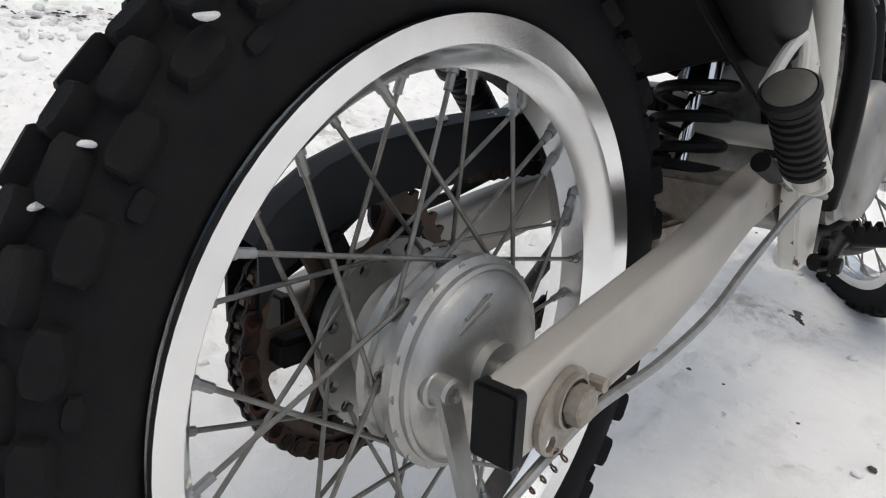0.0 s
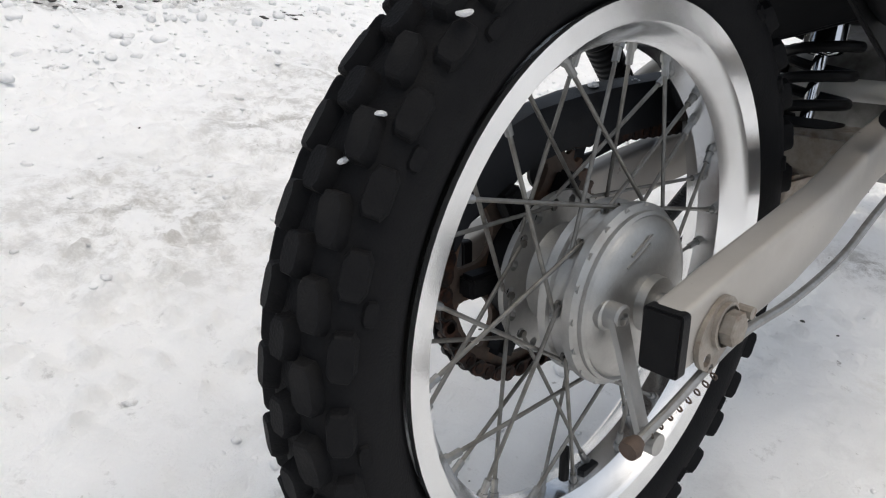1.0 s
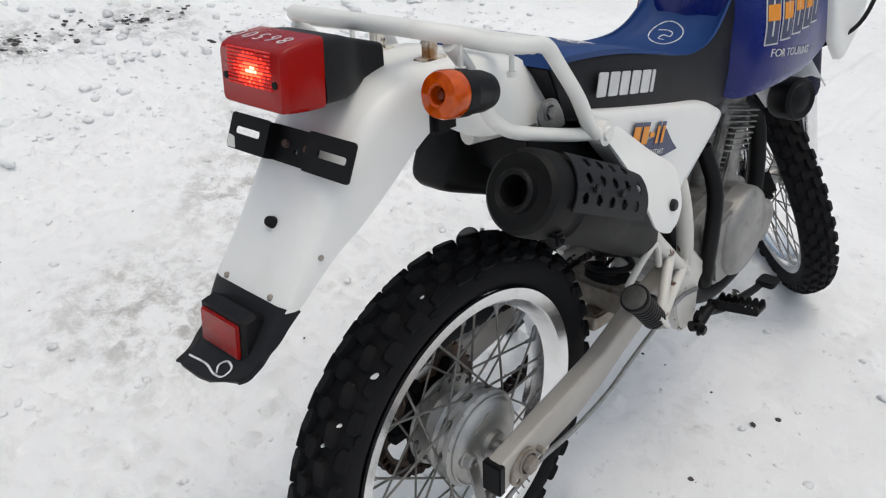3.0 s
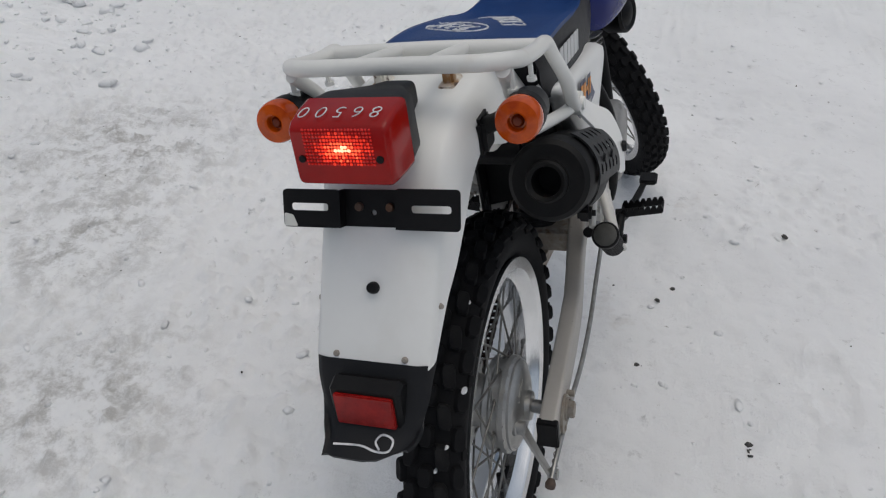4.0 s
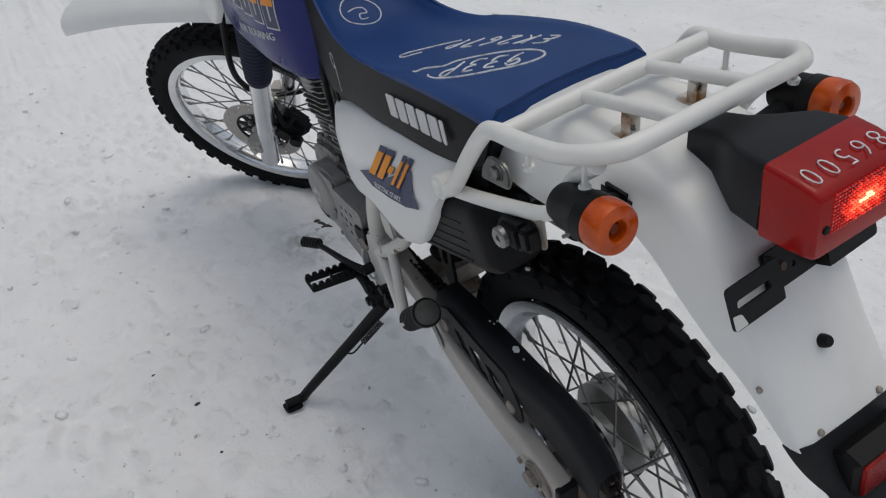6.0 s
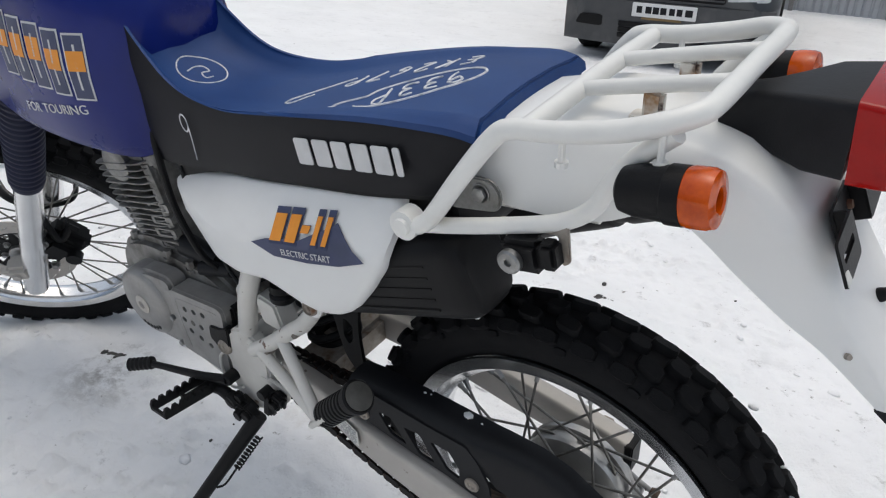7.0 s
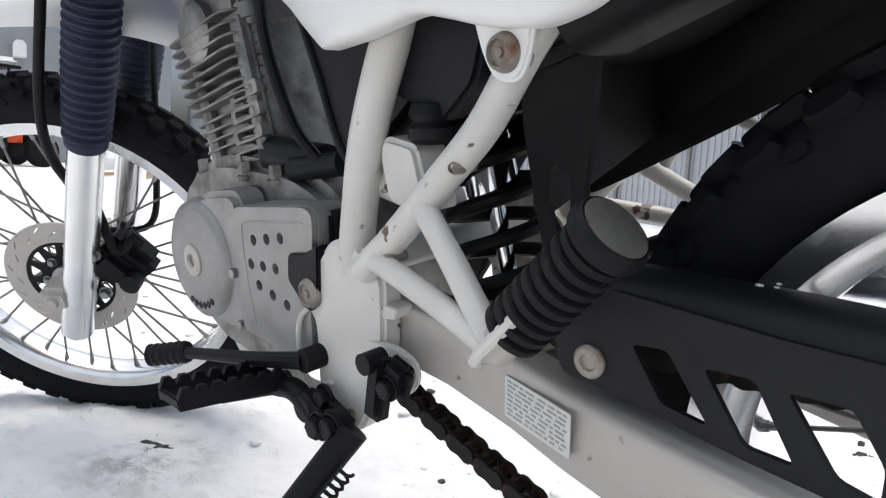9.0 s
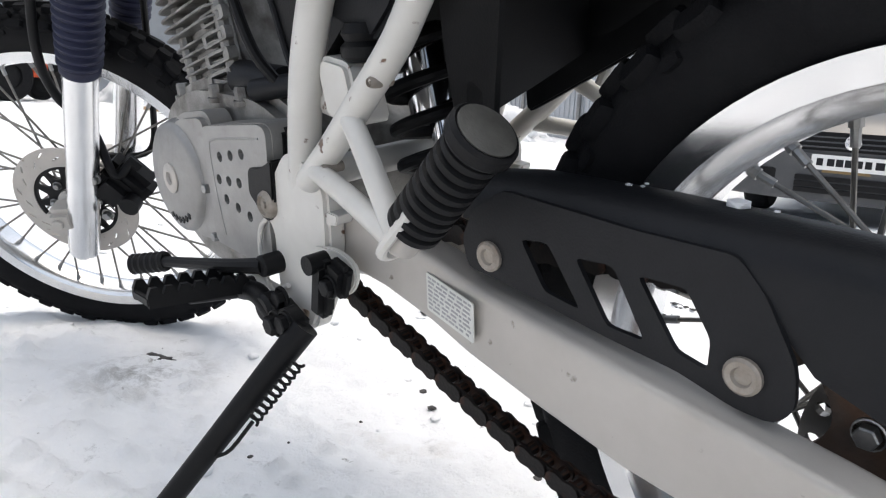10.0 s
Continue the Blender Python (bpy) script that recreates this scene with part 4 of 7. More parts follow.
def build_controls():
    bm = tube(B(), [(0.546, 0.146, 0.366), (0.60, 0.160, 0.358), (0.68, 0.174, 0.347), (0.714, 0.180, 0.342)], [0.0085, 0.0072, 0.006, 0.006], 10)
    lathe(bm, [(0, -0.018), (0.011, -0.018), (0.011, 0.010), (0.009, 0.012), (0, 0.012)], (0.546, 0.139, 0.366), (0, 1, 0), 16)
    lever = part("shift_lever", bm, BLACK, machine, "black gear lever with rubber tip")
    prof = [(0, -0.022)] + [(0.012 if k % 2 else 0.0105, -0.022 + k * 0.004) for k in range(12)] + [(0, 0.024)]
    part("lever_rubber", lathe(B(), prof, (0.732, 0.188, 0.339), (0.8, 0.5, -0.12), 18), BLACK, lever)
    bm = tube(B(), [(0.56, -0.142, 0.33), (0.62, -0.16, 0.318), (0.70, -0.178, 0.322), (0.735, -0.186, 0.328)], [0.011, 0.009, 0.008, 0.007], 10)
    slab(bm, rounded([(0.725, -0.215), (0.77, -0.215), (0.77, -0.175), (0.725, -0.175)], 0.01), 0.326, 0.338, "z", bevel=0.003)
    part("brake_pedal", bm, BLACK, machine, "black rear brake pedal")
    # side stand
    top, foot = Vector((0.480, 0.147, 0.322)), Vector((0.590, 0.348, 0.0755))
    mid = top.lerp(foot, 0.90)
    bm = tube(B(), [top, top.lerp(foot, 0.4), mid, foot, foot + Vector((0.002, 0.036, 0.003))], [0.0135, 0.0115, 0.0105, 0.0105, 0.0095], 14)
    stand = part("side_stand", bm, BLACK, machine, "black side stand pressed into the snow")
    bm = slab(B(), rounded([(0.572, 0.352), (0.610, 0.354), (0.608, 0.392), (0.576, 0.390)], 0.010), 0.062, 0.070, "z", bevel=0.003)
    part("stand_foot", bm, BLACK, stand)
    bm = B()
    box(bm, (0.446, 0.144, 0.368), (0.022, 0.018, 0.058), 0.006, Matrix.Rotation(radians(-14), 4, "Y"))
    lathe(bm, [(0, -0.008), (0.009, -0.008), (0.009, 0.012), (0, 0.012)], (0.447, 0.146, 0.392), (0, 1, 0), 14)
    box(bm, (0.428, 0.139, 0.380), (0.028, 0.016, 0.034), 0.006, Matrix.Rotation(radians(-20), 4, "Y"))
    hexbolt(bm, (0.430, 0.147, 0.374), (0, 1, 0), 0.008, 0.008)
    part("stand_switch", bm, BLACK, stand, "black stand switch")
    bm = B()
    box(bm, (0.516, 0.143, 0.318), (0.050, 0.022, 0.034), 0.008, Matrix.Rotation(radians(-25), 4, "Y"))
    lathe(bm, [(0, -0.006), (0.015, -0.006), (0.0155, 0.006), (0.012, 0.010), (0, 0.010)], (0.541, 0.148, 0.325), (0, 1, 0), 20)
    lathe(bm, [(0, -0.008), (0.015, -0.008), (0.015, 0.004), (0, 0.004)], (0.495, 0.154, 0.324), (0, 1, 0), 20)
    hexbolt(bm, (0.495, 0.158, 0.324), (0, 1, 0), 0.0095, 0.009)
    part("stand_bracket", bm, BLACK, stand, "black stand pivot with bolts")
    bm = slab(B(), rounded([(0.480, 0.398), (0.442, 0.400), (0.420, 0.394), (0.414, 0.380), (0.424, 0.364), (0.444, 0.354), (0.482, 0.348)], 0.009), 0.124, 0.130, "y", bevel=0.0015)
    part("stand_plate", bm, WHITE_FRAME, stand, "white pivot plate with rust")
    axis = (foot - top).normalized()
    u = axis.orthogonal().normalized()
    v = axis.cross(u)
    off = Vector((-0.022, 0.0, -0.004))
    s0 = top + off + axis * 0.030
    pts = [s0 + axis * (0.0009 * k) + 0.0052 * (math.cos(k * 0.8) * u + math.sin(k * 0.8) * v) for k in range(80)]
    bm = tube(B(), pts, 0.0016, 6, 1)
    tube(bm, [s0 + axis * 0.071, s0 + axis * 0.105, top + axis * 0.150 + off * 0.6], 0.002, 6, 3)
    part("stand_spring", bm, BLACK, stand, "stand return spring")


build_controls()


# ---- engine ----
def build_engine():
    bm = slab(B(), rounded([(0.585, 0.34), (0.68, 0.30), (0.80, 0.295), (0.875, 0.34), (0.885, 0.44), (0.865, 0.50), (0.78, 0.53), (0.62, 0.525), (0.55, 0.49), (0.55, 0.40)], 0.04), -0.088, 0.088, "y", bevel=0.012)
    eng = part("engine", bm, ENGINE_CAST, machine, "grey air-cooled single-cylinder engine, stained")
    # left cover: magneto bulge in front, flat sprocket cover behind with nine holes
    bm = B()
    lathe(bm, [(0.068, 0.08), (0.068, 0.116), (0.064, 0.127), (0.057, 0.131), (0.026, 0.134), (0.0, 0.134)], (0.767, 0, 0.420), (0, 1, 0), 56)
    slab(bm, rounded([(0.800, 0.474), (0.745, 0.496), (0.690, 0.502), (0.676, 0.492), (0.682, 0.362), (0.700, 0.352), (0.745, 0.350), (0.790, 0.362)], 0.010), 0.085, 0.124, "y", bevel=0.007)
    part("magneto_cover", bm, ENGINE, eng, "grey painted magneto cover", angle=45)
    holes = []
    for (x0, z0), (x1, z1) in (((0.643, 0.459), (0.595, 0.467)), ((0.652, 0.434), (0.608, 0.436)), ((0.641, 0.414), (0.594, 0.403))):
        holes += [circle(x0 + (x1 - x0) * c / 2, z0 + (z1 - z0) * c / 2, 0.0056, 10) for c in range(3)]
    bm = slab(B(), rounded([(0.676, 0.488), (0.552, 0.500), (0.541, 0.494), (0.546, 0.450), (0.556, 0.405), (0.558, 0.364), (0.570, 0.352), (0.680, 0.360)], 0.010), 0.122, 0.129, "y", holes)
    part("sprocket_cover", bm, ENGINE, eng, "grey perforated sprocket cover")
    # near-black plate: the shade behind the cover's holes, put into colour
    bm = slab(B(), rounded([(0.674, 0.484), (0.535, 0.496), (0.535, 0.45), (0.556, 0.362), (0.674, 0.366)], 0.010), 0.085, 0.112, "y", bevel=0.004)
    part("cover_hole_shade", bm, DARK, eng)
    bm = slab(B(), rounded([(0.676, 0.4885), (0.552, 0.501), (0.540, 0.494), (0.545, 0.450), (0.555, 0.404), (0.557, 0.363), (0.570, 0.351), (0.680, 0.359)], 0.010), 0.09, 0.1225, "y", [rounded([(0.668, 0.480), (0.556, 0.492), (0.552, 0.452), (0.562, 0.405), (0.566, 0.366), (0.668, 0.370)], 0.006)])
    part("cover_rim", bm, ENGINE, eng)
    # raised panel round the holes, and the black clip behind it
    bm = tube(B(), [(0.655, 0.1285, 0.372), (0.662, 0.1285, 0.42), (0.663, 0.1285, 0.466), (0.652, 0.1285, 0.476), (0.60, 0.1285, 0.482), (0.556, 0.1285, 0.486)], 0.0014, 6)
    part("cover_ridge", bm, ENGINE, eng)
    bm = slab(B(), rounded([(0.532, 0.470), (0.552, 0.460), (0.580, 0.456), (0.584, 0.430), (0.572, 0.420), (0.562, 0.408), (0.550, 0.406), (0.538, 0.42)], 0.006), 0.118, 0.1325, "y", bevel=0.002)
    part("cable_clip", bm, BLACK, eng, "black rubber clip behind the cover")
    bm = lathe(B(), [(0.018, 0.135), (0.018, 0.1395), (0.015, 0.141), (0.008, 0.141), (0.007, 0.138), (0, 0.138)], (0.767, -0.004, 0.4205), (0, 1, 0), 28)
    part("cover_plug", bm, ALU_SATIN, eng, "slotted alloy inspection plug")
    for x, z in ((0.690, 0.362), (0.694, 0.417)):
        part("cover_bolt", hexbolt(B(), (x, 0.120, z), (0, 1, 0), 0.0055, 0.010), STEEL, eng)
    # maker's mark as plain raised bars
    for k in range(6):
        a = radians(236 + k * 11)
        bm = slab(B(), circle(0.767 + 0.050 * math.cos(a), 0.420 + 0.050 * math.sin(a), 0.0042, 4, a), 0.1305, 0.1328, "y")
        part("cast_mark", bm, GREY_PLASTIC, eng, "raised dark cast block")
    # barrel and head with cooling fins, tipped forward
    lean_m = Matrix.Translation((0.755, 0, 0.505)) @ Matrix.Rotation(radians(13.5), 4, "Y")
    for k in range(15):
        z = 0.004 + k * 0.0106 if k < 7 else 0.082 + (k - 7) * 0.0118
        g = 0.88 + 0.008 * k if k < 7 else 1.0 + 0.006 * (k - 7)
        outl = rounded([(-0.056 * g, -0.080 * g), (0.086 * g, -0.080 * g), (0.086 * g, 0.080 * g), (-0.056 * g, 0.080 * g)], 0.022, 4)
        bm = slab(B(), outl, z, z + 0.0030, "z", bevel=0.0008, seg=1)
        bm.transform(lean_m)
        part("cooling_fin", bm, ENGINE_CAST, eng)
    bm = B()
    slab(bm, rounded([(-0.062, -0.060), (0.066, -0.060), (0.066, 0.060), (-0.062, 0.060)], 0.03), -0.02, 0.20, "z", bevel=0.004)
    for sx in (-0.05, 0.054):
        for sy in (-0.062, 0.062):
            rd = rod(B(), (sx, sy, -0.01), (sx, sy, 0.16), 0.010, 10)
            rd.transform(lean_m)
            part("cylinder_stud", rd, ENGINE_CAST, eng)
    bm.transform(lean_m)
    part("cylinder", bm, ENGINE_CAST, eng, "finned alloy cylinder", angle=45)
    for y in (0.050, -0.066):
        bm = B()
        slab(bm, rounded([(-0.03, -0.01), (0.035, -0.01), (0.03, 0.13), (-0.025, 0.13)], 0.01), y - 0.012, y + 0.012, "y", bevel=0.004)
        bm.transform(lean_m)
        part("cam_chain_tunnel", bm, ENGINE_CAST, eng)
    bm = B()
    slab(bm, rounded([(-0.07, -0.066), (0.075, -0.066), (0.075, 0.066), (-0.07, 0.066)], 0.02), 0.150, 0.178, "z", bevel=0.006)
    lathe(bm, [(0.034, 0.05), (0.034, 0.078), (0.028, 0.082), (0, 0.082)], (0.02, 0, 0.165), (0, 1, 0), 24)
    bm.transform(lean_m)
    part("cylinder_head", bm, ENGINE_CAST, eng, "alloy cylinder head", angle=45)
    # cam chain tunnel with cast windows, studs, starter motor
    for k in range(4):
        fr_ = rounded([(0.690 + 0.004 * k, 0.530 + 0.022 * k), (0.748 + 0.004 * k, 0.516 + 0.022 * k), (0.752 + 0.004 * k, 0.530 + 0.022 * k), (0.694 + 0.004 * k, 0.544 + 0.022 * k)], 0.004, 2)
        hole = [(0.7 * (x - 0.721 - 0.004 * k) + 0.721 + 0.004 * k, 0.62 * (z - 0.530 - 0.022 * k) + 0.530 + 0.022 * k) for x, z in fr_]
        part("cast_window", slab(B(), fr_, 0.064, 0.078 - 0.002 * k, "y", [hole]), ENGINE_CAST, eng)
    for at_ in ((0.72, 0.085, 0.505), (0.83, 0.075, 0.50), (0.66, 0.085, 0.505)):
        part("engine_stud", hexbolt(B(), at_, (0, 0, 1), 0.008, 0.02), ENGINE_CAST, eng)
    bm = rod(B(), (0.61, 0.06, 0.525), (0.70, 0.06, 0.53), 0.020, 18)
    rod(bm, (0.57, 0.07, 0.53), (0.63, 0.085, 0.522), 0.012, 12)
    part("starter_motor", bm, GREY_PLASTIC, eng, "dark starter motor")
    bm = slab(B(), rounded([(0.862, 0.660), (0.872, 0.715), (0.83, 0.735), (0.75, 0.738), (0.735, 0.672)], 0.012), -0.05, 0.068, "y", bevel=0.006)
    part("rocker_cover", bm, ENGINE_CAST, eng, "cast alloy rocker cover", angle=45)
    # no hollow is cut here: a dark plate gives the recess its shade
    bm = slab(B(), rounded([(0.808, 0.640), (0.830, 0.640), (0.832, 0.672), (0.806, 0.672)], 0.009), 0.076, 0.0815, "y", bevel=0.002)
    part("rocker_recess_shade", bm, DARK, eng)
    # right: clutch cover, oil hose
    bm = lathe(B(), [(0.098, -0.075), (0.098, -0.118), (0.092, -0.128), (0.080, -0.134), (0.050, -0.138), (0.0, -0.140)], (0.775, 0, 0.415), (0, 1, 0), 48)
    slab(bm, rounded([(0.62, 0.475), (0.76, 0.505), (0.87, 0.455), (0.89, 0.375), (0.82, 0.320), (0.66, 0.325)], 0.03), -0.118, -0.08, "y", bevel=0.008)
    lathe(bm, [(0.05, -0.08), (0.05, -0.122), (0.044, -0.13), (0, -0.131)], (0.87, 0, 0.405), (0, 1, 0), 32)
    part("clutch_cover", bm, ENGINE, eng, "grey painted clutch cover", angle=45)
    bm = tube(B(), [(0.56, -0.10, 0.66), (0.57, -0.128, 0.58), (0.565, -0.135, 0.50), (0.575, -0.130, 0.42), (0.60, -0.12, 0.37)], 0.015, 12)
    part("oil_hose", bm, BLACK, eng, "thick black hose")
    bm = tube(B(), [(0.66, 0.085, 0.76), (0.650, 0.092, 0.69), (0.640, 0.094, 0.63), (0.612, 0.092, 0.565), (0.59, 0.08, 0.53)], 0.0058, 10)
    part("cable", bm, BLACK, eng)
    # carburettor, air box, electrics under the seat
    bm = B()
    rod(bm, (0.65, 0, 0.63), (0.53, 0, 0.64), 0.033, 24)
    rod(bm, (0.585, 0, 0.57), (0.585, 0, 0.70), 0.030, 24)
    part("carburettor", bm, GREY_PLASTIC, eng, "dark carburettor")
    edge = [(0.545, 0.528), (0.562, 0.550), (0.582, 0.605), (0.604, 0.66), (0.615, 0.70), (0.618, 0.77)]
    bm = slab(B(), rounded(edge + [(0.36, 0.79), (0.375, 0.66), (0.42, 0.60), (0.50, 0.535)], 0.02), -0.082, 0.088, "y", bevel=0.014)
    air = part("air_box", bm, BLACK, machine, "black plastic air box")
    part("box_seam", tube(B(), [(x - 0.012, 0.089, z + 0.004) for x, z in edge], 0.0035, 8), GREY_PLASTIC, air, "grey seam along the box edge")
    bm = slab(B(), rounded([(0.452, 0.66), (0.458, 0.597), (0.396, 0.573), (0.365, 0.600), (0.352, 0.64), (0.35, 0.72), (0.44, 0.72)], 0.008), 0.085, 0.108, "y", bevel=0.004)
    part("battery_cover", bm, GREY_PLASTIC, machine, "dark grey battery cover")
    bm = slab(B(), rounded([(0.36, 0.60), (0.36, 0.81), (0.12, 0.83), (0.10, 0.74), (0.20, 0.67), (0.29, 0.62)], 0.03), -0.075, 0.088, "y", bevel=0.01)
    part("battery_box", bm, BLACK, machine, "black battery box")
    # header pipe
    bm = tube(B(), [(0.82, -0.02, 0.66), (0.88, -0.035, 0.66), (0.93, -0.055, 0.61), (0.935, -0.07, 0.50), (0.90, -0.085, 0.38), (0.84, -0.095, 0.315), (0.70, -0.095, 0.30), (0.61, -0.088, 0.33), (0.55, -0.076, 0.42), (0.49, -0.070, 0.53), (0.42, -0.085, 0.585), (0.34, -0.112, 0.615), (0.28, -0.130, 0.645)], 0.019, 16)
    part("exhaust_pipe", bm, BLACK_PAINT, machine, "matt black exhaust pipe")
    return eng


engine = build_engine()


def build_shock():
    a, b = Vector((0.475, 0.0, 0.635)), Vector((0.425, 0.0, 0.395))
    d = (b - a).normalized()
    n = (b - a).length
    bm = lathe(B(), [(0, 0), (0.024, 0), (0.024, n * 0.55), (0.02, n * 0.56), (0.008, n * 0.57), (0.008, n), (0, n)], a, d, 28)
    shock = part("rear_shock", bm, CHROME, machine, "chromed shock absorber inside a black spring")
    u = d.orthogonal().normalized()
    v = d.cross(u)
    turns, steps = 5.5, 20
    pts = [a + d * (0.03 + (n - 0.06) * k / (turns * steps)) + 0.040 * (math.cos(k * math.tau / steps) * u + math.sin(k * math.tau / steps) * v) for k in range(int(turns * steps) + 1)]
    part("coil_spring", tube(B(), pts, 0.0068, 10, 1), BLACK, shock, "black coil spring")
    bm = lathe(B(), [(0.02, n - 0.03), (0.044, n - 0.03), (0.044, n - 0.02), (0.02, n - 0.012)], a, d, 28)
    part("spring_seat", bm, BLACK, shock)
    part("spring_seat", lathe(B(), [(0.02, 0.012), (0.044, 0.02), (0.044, 0.03), (0.02, 0.034)], a, d, 28), BLACK, shock)


build_shock()


# ---- silencer ----
def build_silencer():
    a, b = Vector((-0.041, -0.1346, 0.7815)), Vector((0.298, -0.142, 0.635))
    d = (b - a).normalized()
    n = (b - a).length
    prof = [(0.0, 0.040), (0.019, 0.040), (0.019, -0.004), (0.024, -0.008), (0.027, -0.004), (0.027, 0.006), (0.034, 0.008), (0.046, 0.006), (0.052, 0.012), (0.0545, 0.024), (0.0555, 0.05), (0.053, 0.053), (0.053, 0.07), (0.055, 0.074), (0.056, 0.14), (0.053, 0.19), (0.044, 0.225), (0.02, 0.24)]
    s = part("silencer", lathe(B(), prof, a, d, 56, start=(0, -1, 0)), BLACK_PAINT, machine, "matt black silencer can", angle=30)
    # deep oval body that hangs below the end cap and narrows to the pipe
    up = (Vector((0, 0, 1)) - d * d.z).normalized()
    rows = []
    for q, top, low, w, dy in ((0.066, 0.045, 0.047, 0.046, 0.0), (0.074, 0.052, 0.056, 0.0545, 0.0), (0.10, 0.054, 0.058, 0.056, 0.0), (0.153, 0.055, 0.060, 0.056, 0.002), (0.205, 0.053, 0.064, 0.052, 0.008), (0.28, 0.044, 0.071, 0.044, 0.016), (0.34, 0.028, 0.076, 0.038, 0.022), (0.40, 0.000, 0.078, 0.032, 0.028), (0.44, -0.020, 0.074, 0.026, 0.032), (0.465, -0.03, 0.06, 0.018, 0.034)):
        c, hh = (top - low) / 2, (top + low) / 2
        row = []
        for k in range(36):
            t = k * math.tau / 36
            e = 0.88
            cy, cz = math.copysign(abs(math.cos(t)) ** e, math.cos(t)), math.copysign(abs(math.sin(t)) ** e, math.sin(t))
            row.append(a + d * q + Vector((0, dy + w * cy, 0)) + up * (c + hh * cz))
        rows.append(row)
    part("silencer_body", loft(B(), rows), BLACK_PAINT, s, "", 35)
    # heat shield: a curved plate with two rows of holes on the outer side
    bm = B()
    up = (Vector((0, 0, 1)) - d * d.z).normalized()
    out = up.cross(d)
    if out.y > 0:
        out = -out
    nu, nv, u0, u1, v0, v1 = 76, 36, 0.036, 0.222, -0.12, 1.25
    R = 0.0605
    vs = [[bm.verts.new(a + d * (u0 + (u1 - u0) * i / nu + 0.012 * (j / nv)) + R * (math.cos(v0 + (v1 - v0) * j / nv) * out + math.sin(v0 + (v1 - v0) * j / nv) * up)) for j in range(nv + 1)] for i in range(nu + 1)]
    spots = [(0.030 + 0.033 * k, 0.62) for k in range(5)] + [(0.020 + 0.033 * k, 0.18) for k in range(5)] + [(0.040 + 0.033 * k, 1.04) for k in range(4)]
    for i in range(nu):
        for j in range(nv):
            u, v = (u1 - u0) * (i + 0.5) / nu, v0 + (v1 - v0) * (j + 0.5) / nv
            if all((u - su) ** 2 + ((v - sv) * R) ** 2 > 0.0072 ** 2 for su, sv in spots):
                bm.faces.new((vs[i][j], vs[i + 1][j], vs[i + 1][j + 1], vs[i][j + 1]))
    bmesh.ops.delete(bm, geom=[v for v in bm.verts if not v.link_faces], context="VERTS")
    thicken(bm, 0.002)
    part("heat_shield", bm, GREY_PLASTIC, s, "perforated dark heat shield", angle=50)
    for su, sv in ((0.045, 0.40), (0.111, 0.40)):
        p = a + d * (u0 + su) + 0.062 * (math.cos(sv) * out + math.sin(sv) * up)
        part("shield_bolt", hexbolt(B(), p, out, 0.005, 0.003), GREY_PLASTIC, s)
    bm = B()
    p = a + d * 0.05 + out * 0.040 - up * 0.045
    box(bm, p, (0.02, 0.018, 0.02), 0.004)
    rod(bm, p, p + Vector((0.0, -0.014, 0.0)), 0.004, 8)
    part("clamp", bm, BLACK, s)


build_silencer()


# ---- rear mudguard inside, black box on the left ----
def build_inner_guard():
    bm = slab(B(), rounded([(0.04, 0.82), (0.045, 0.72), (0.172, 0.613), (0.232, 0.578), (0.305, 0.541), (0.374, 0.507), (0.41, 0.490), (0.415, 0.60), (0.37, 0.82)], 0.01), -0.092, -0.085, "y", bevel=0.002)
    slab(bm, rounded([(-0.09, 0.72), (0.066, 0.72), (0.066, 0.505), (-0.02, 0.530), (-0.09, 0.552)], 0.004), 0.335, 0.352, "x", bevel=0.004)
    g = part("splash_plate", bm, BLACK, machine, "black plastic splash plate before the tyre")
    bm = slab(B(), rounded([(0.285, 0.66), (0.36, 0.66), (0.352, 0.56), (0.335, 0.47), (0.315, 0.445), (0.30, 0.455), (0.302, 0.52)], 0.014), 0.066, 0.072, "y", [rounded([(0.312, 0.535), (0.328, 0.545), (0.332, 0.51), (0.324, 0.495), (0.314, 0.505)], 0.006)])
    part("mud_flap", bm, BLACK, g, "black flap with a slot")
    # ribbed black canister beside the silencer
    ca, cb = Vector((0.062, 0.095, 0.747)), Vector((0.300, 0.095, 0.656))
    d = (cb - ca).normalized()
    up = Vector((0, 1, 0)).cross(d)
    up = up if up.z > 0 else -up
    rows = []
    for h, g2 in ((0.0, 0.78), (0.004, 0.90), (0.014, 0.98), (0.03, 1.0), (0.24, 1.0)):
        pts = rounded([(-0.042 * g2, -0.050 * g2), (0.042 * g2, -0.050 * g2), (0.042 * g2, 0.050 * g2), (-0.042 * g2, 0.050 * g2)], 0.026, 5)
        rows.append([ca + d * h + Vector((0, 1, 0)) * p + up * q for p, q in pts])
    can = part("side_canister", loft(B(), rows), BLACK, machine, "rounded black canister under the seat")
    for k in range(5):
        bm = B()
        box(bm, ca + d * 0.145 + Vector((0, 0.0415, 0)) + up * (-0.030 + 0.0135 * k), (0.19, 0.003, 0.004), 0.001, Matrix.Rotation(math.atan2(-d.z, d.x), 4, "Y"))
        part("canister_rib", bm, BLACK, can)


build_inner_guard()


# ---- bodywork: seat, panels, tail, rack ----
SEAT_TREE = []


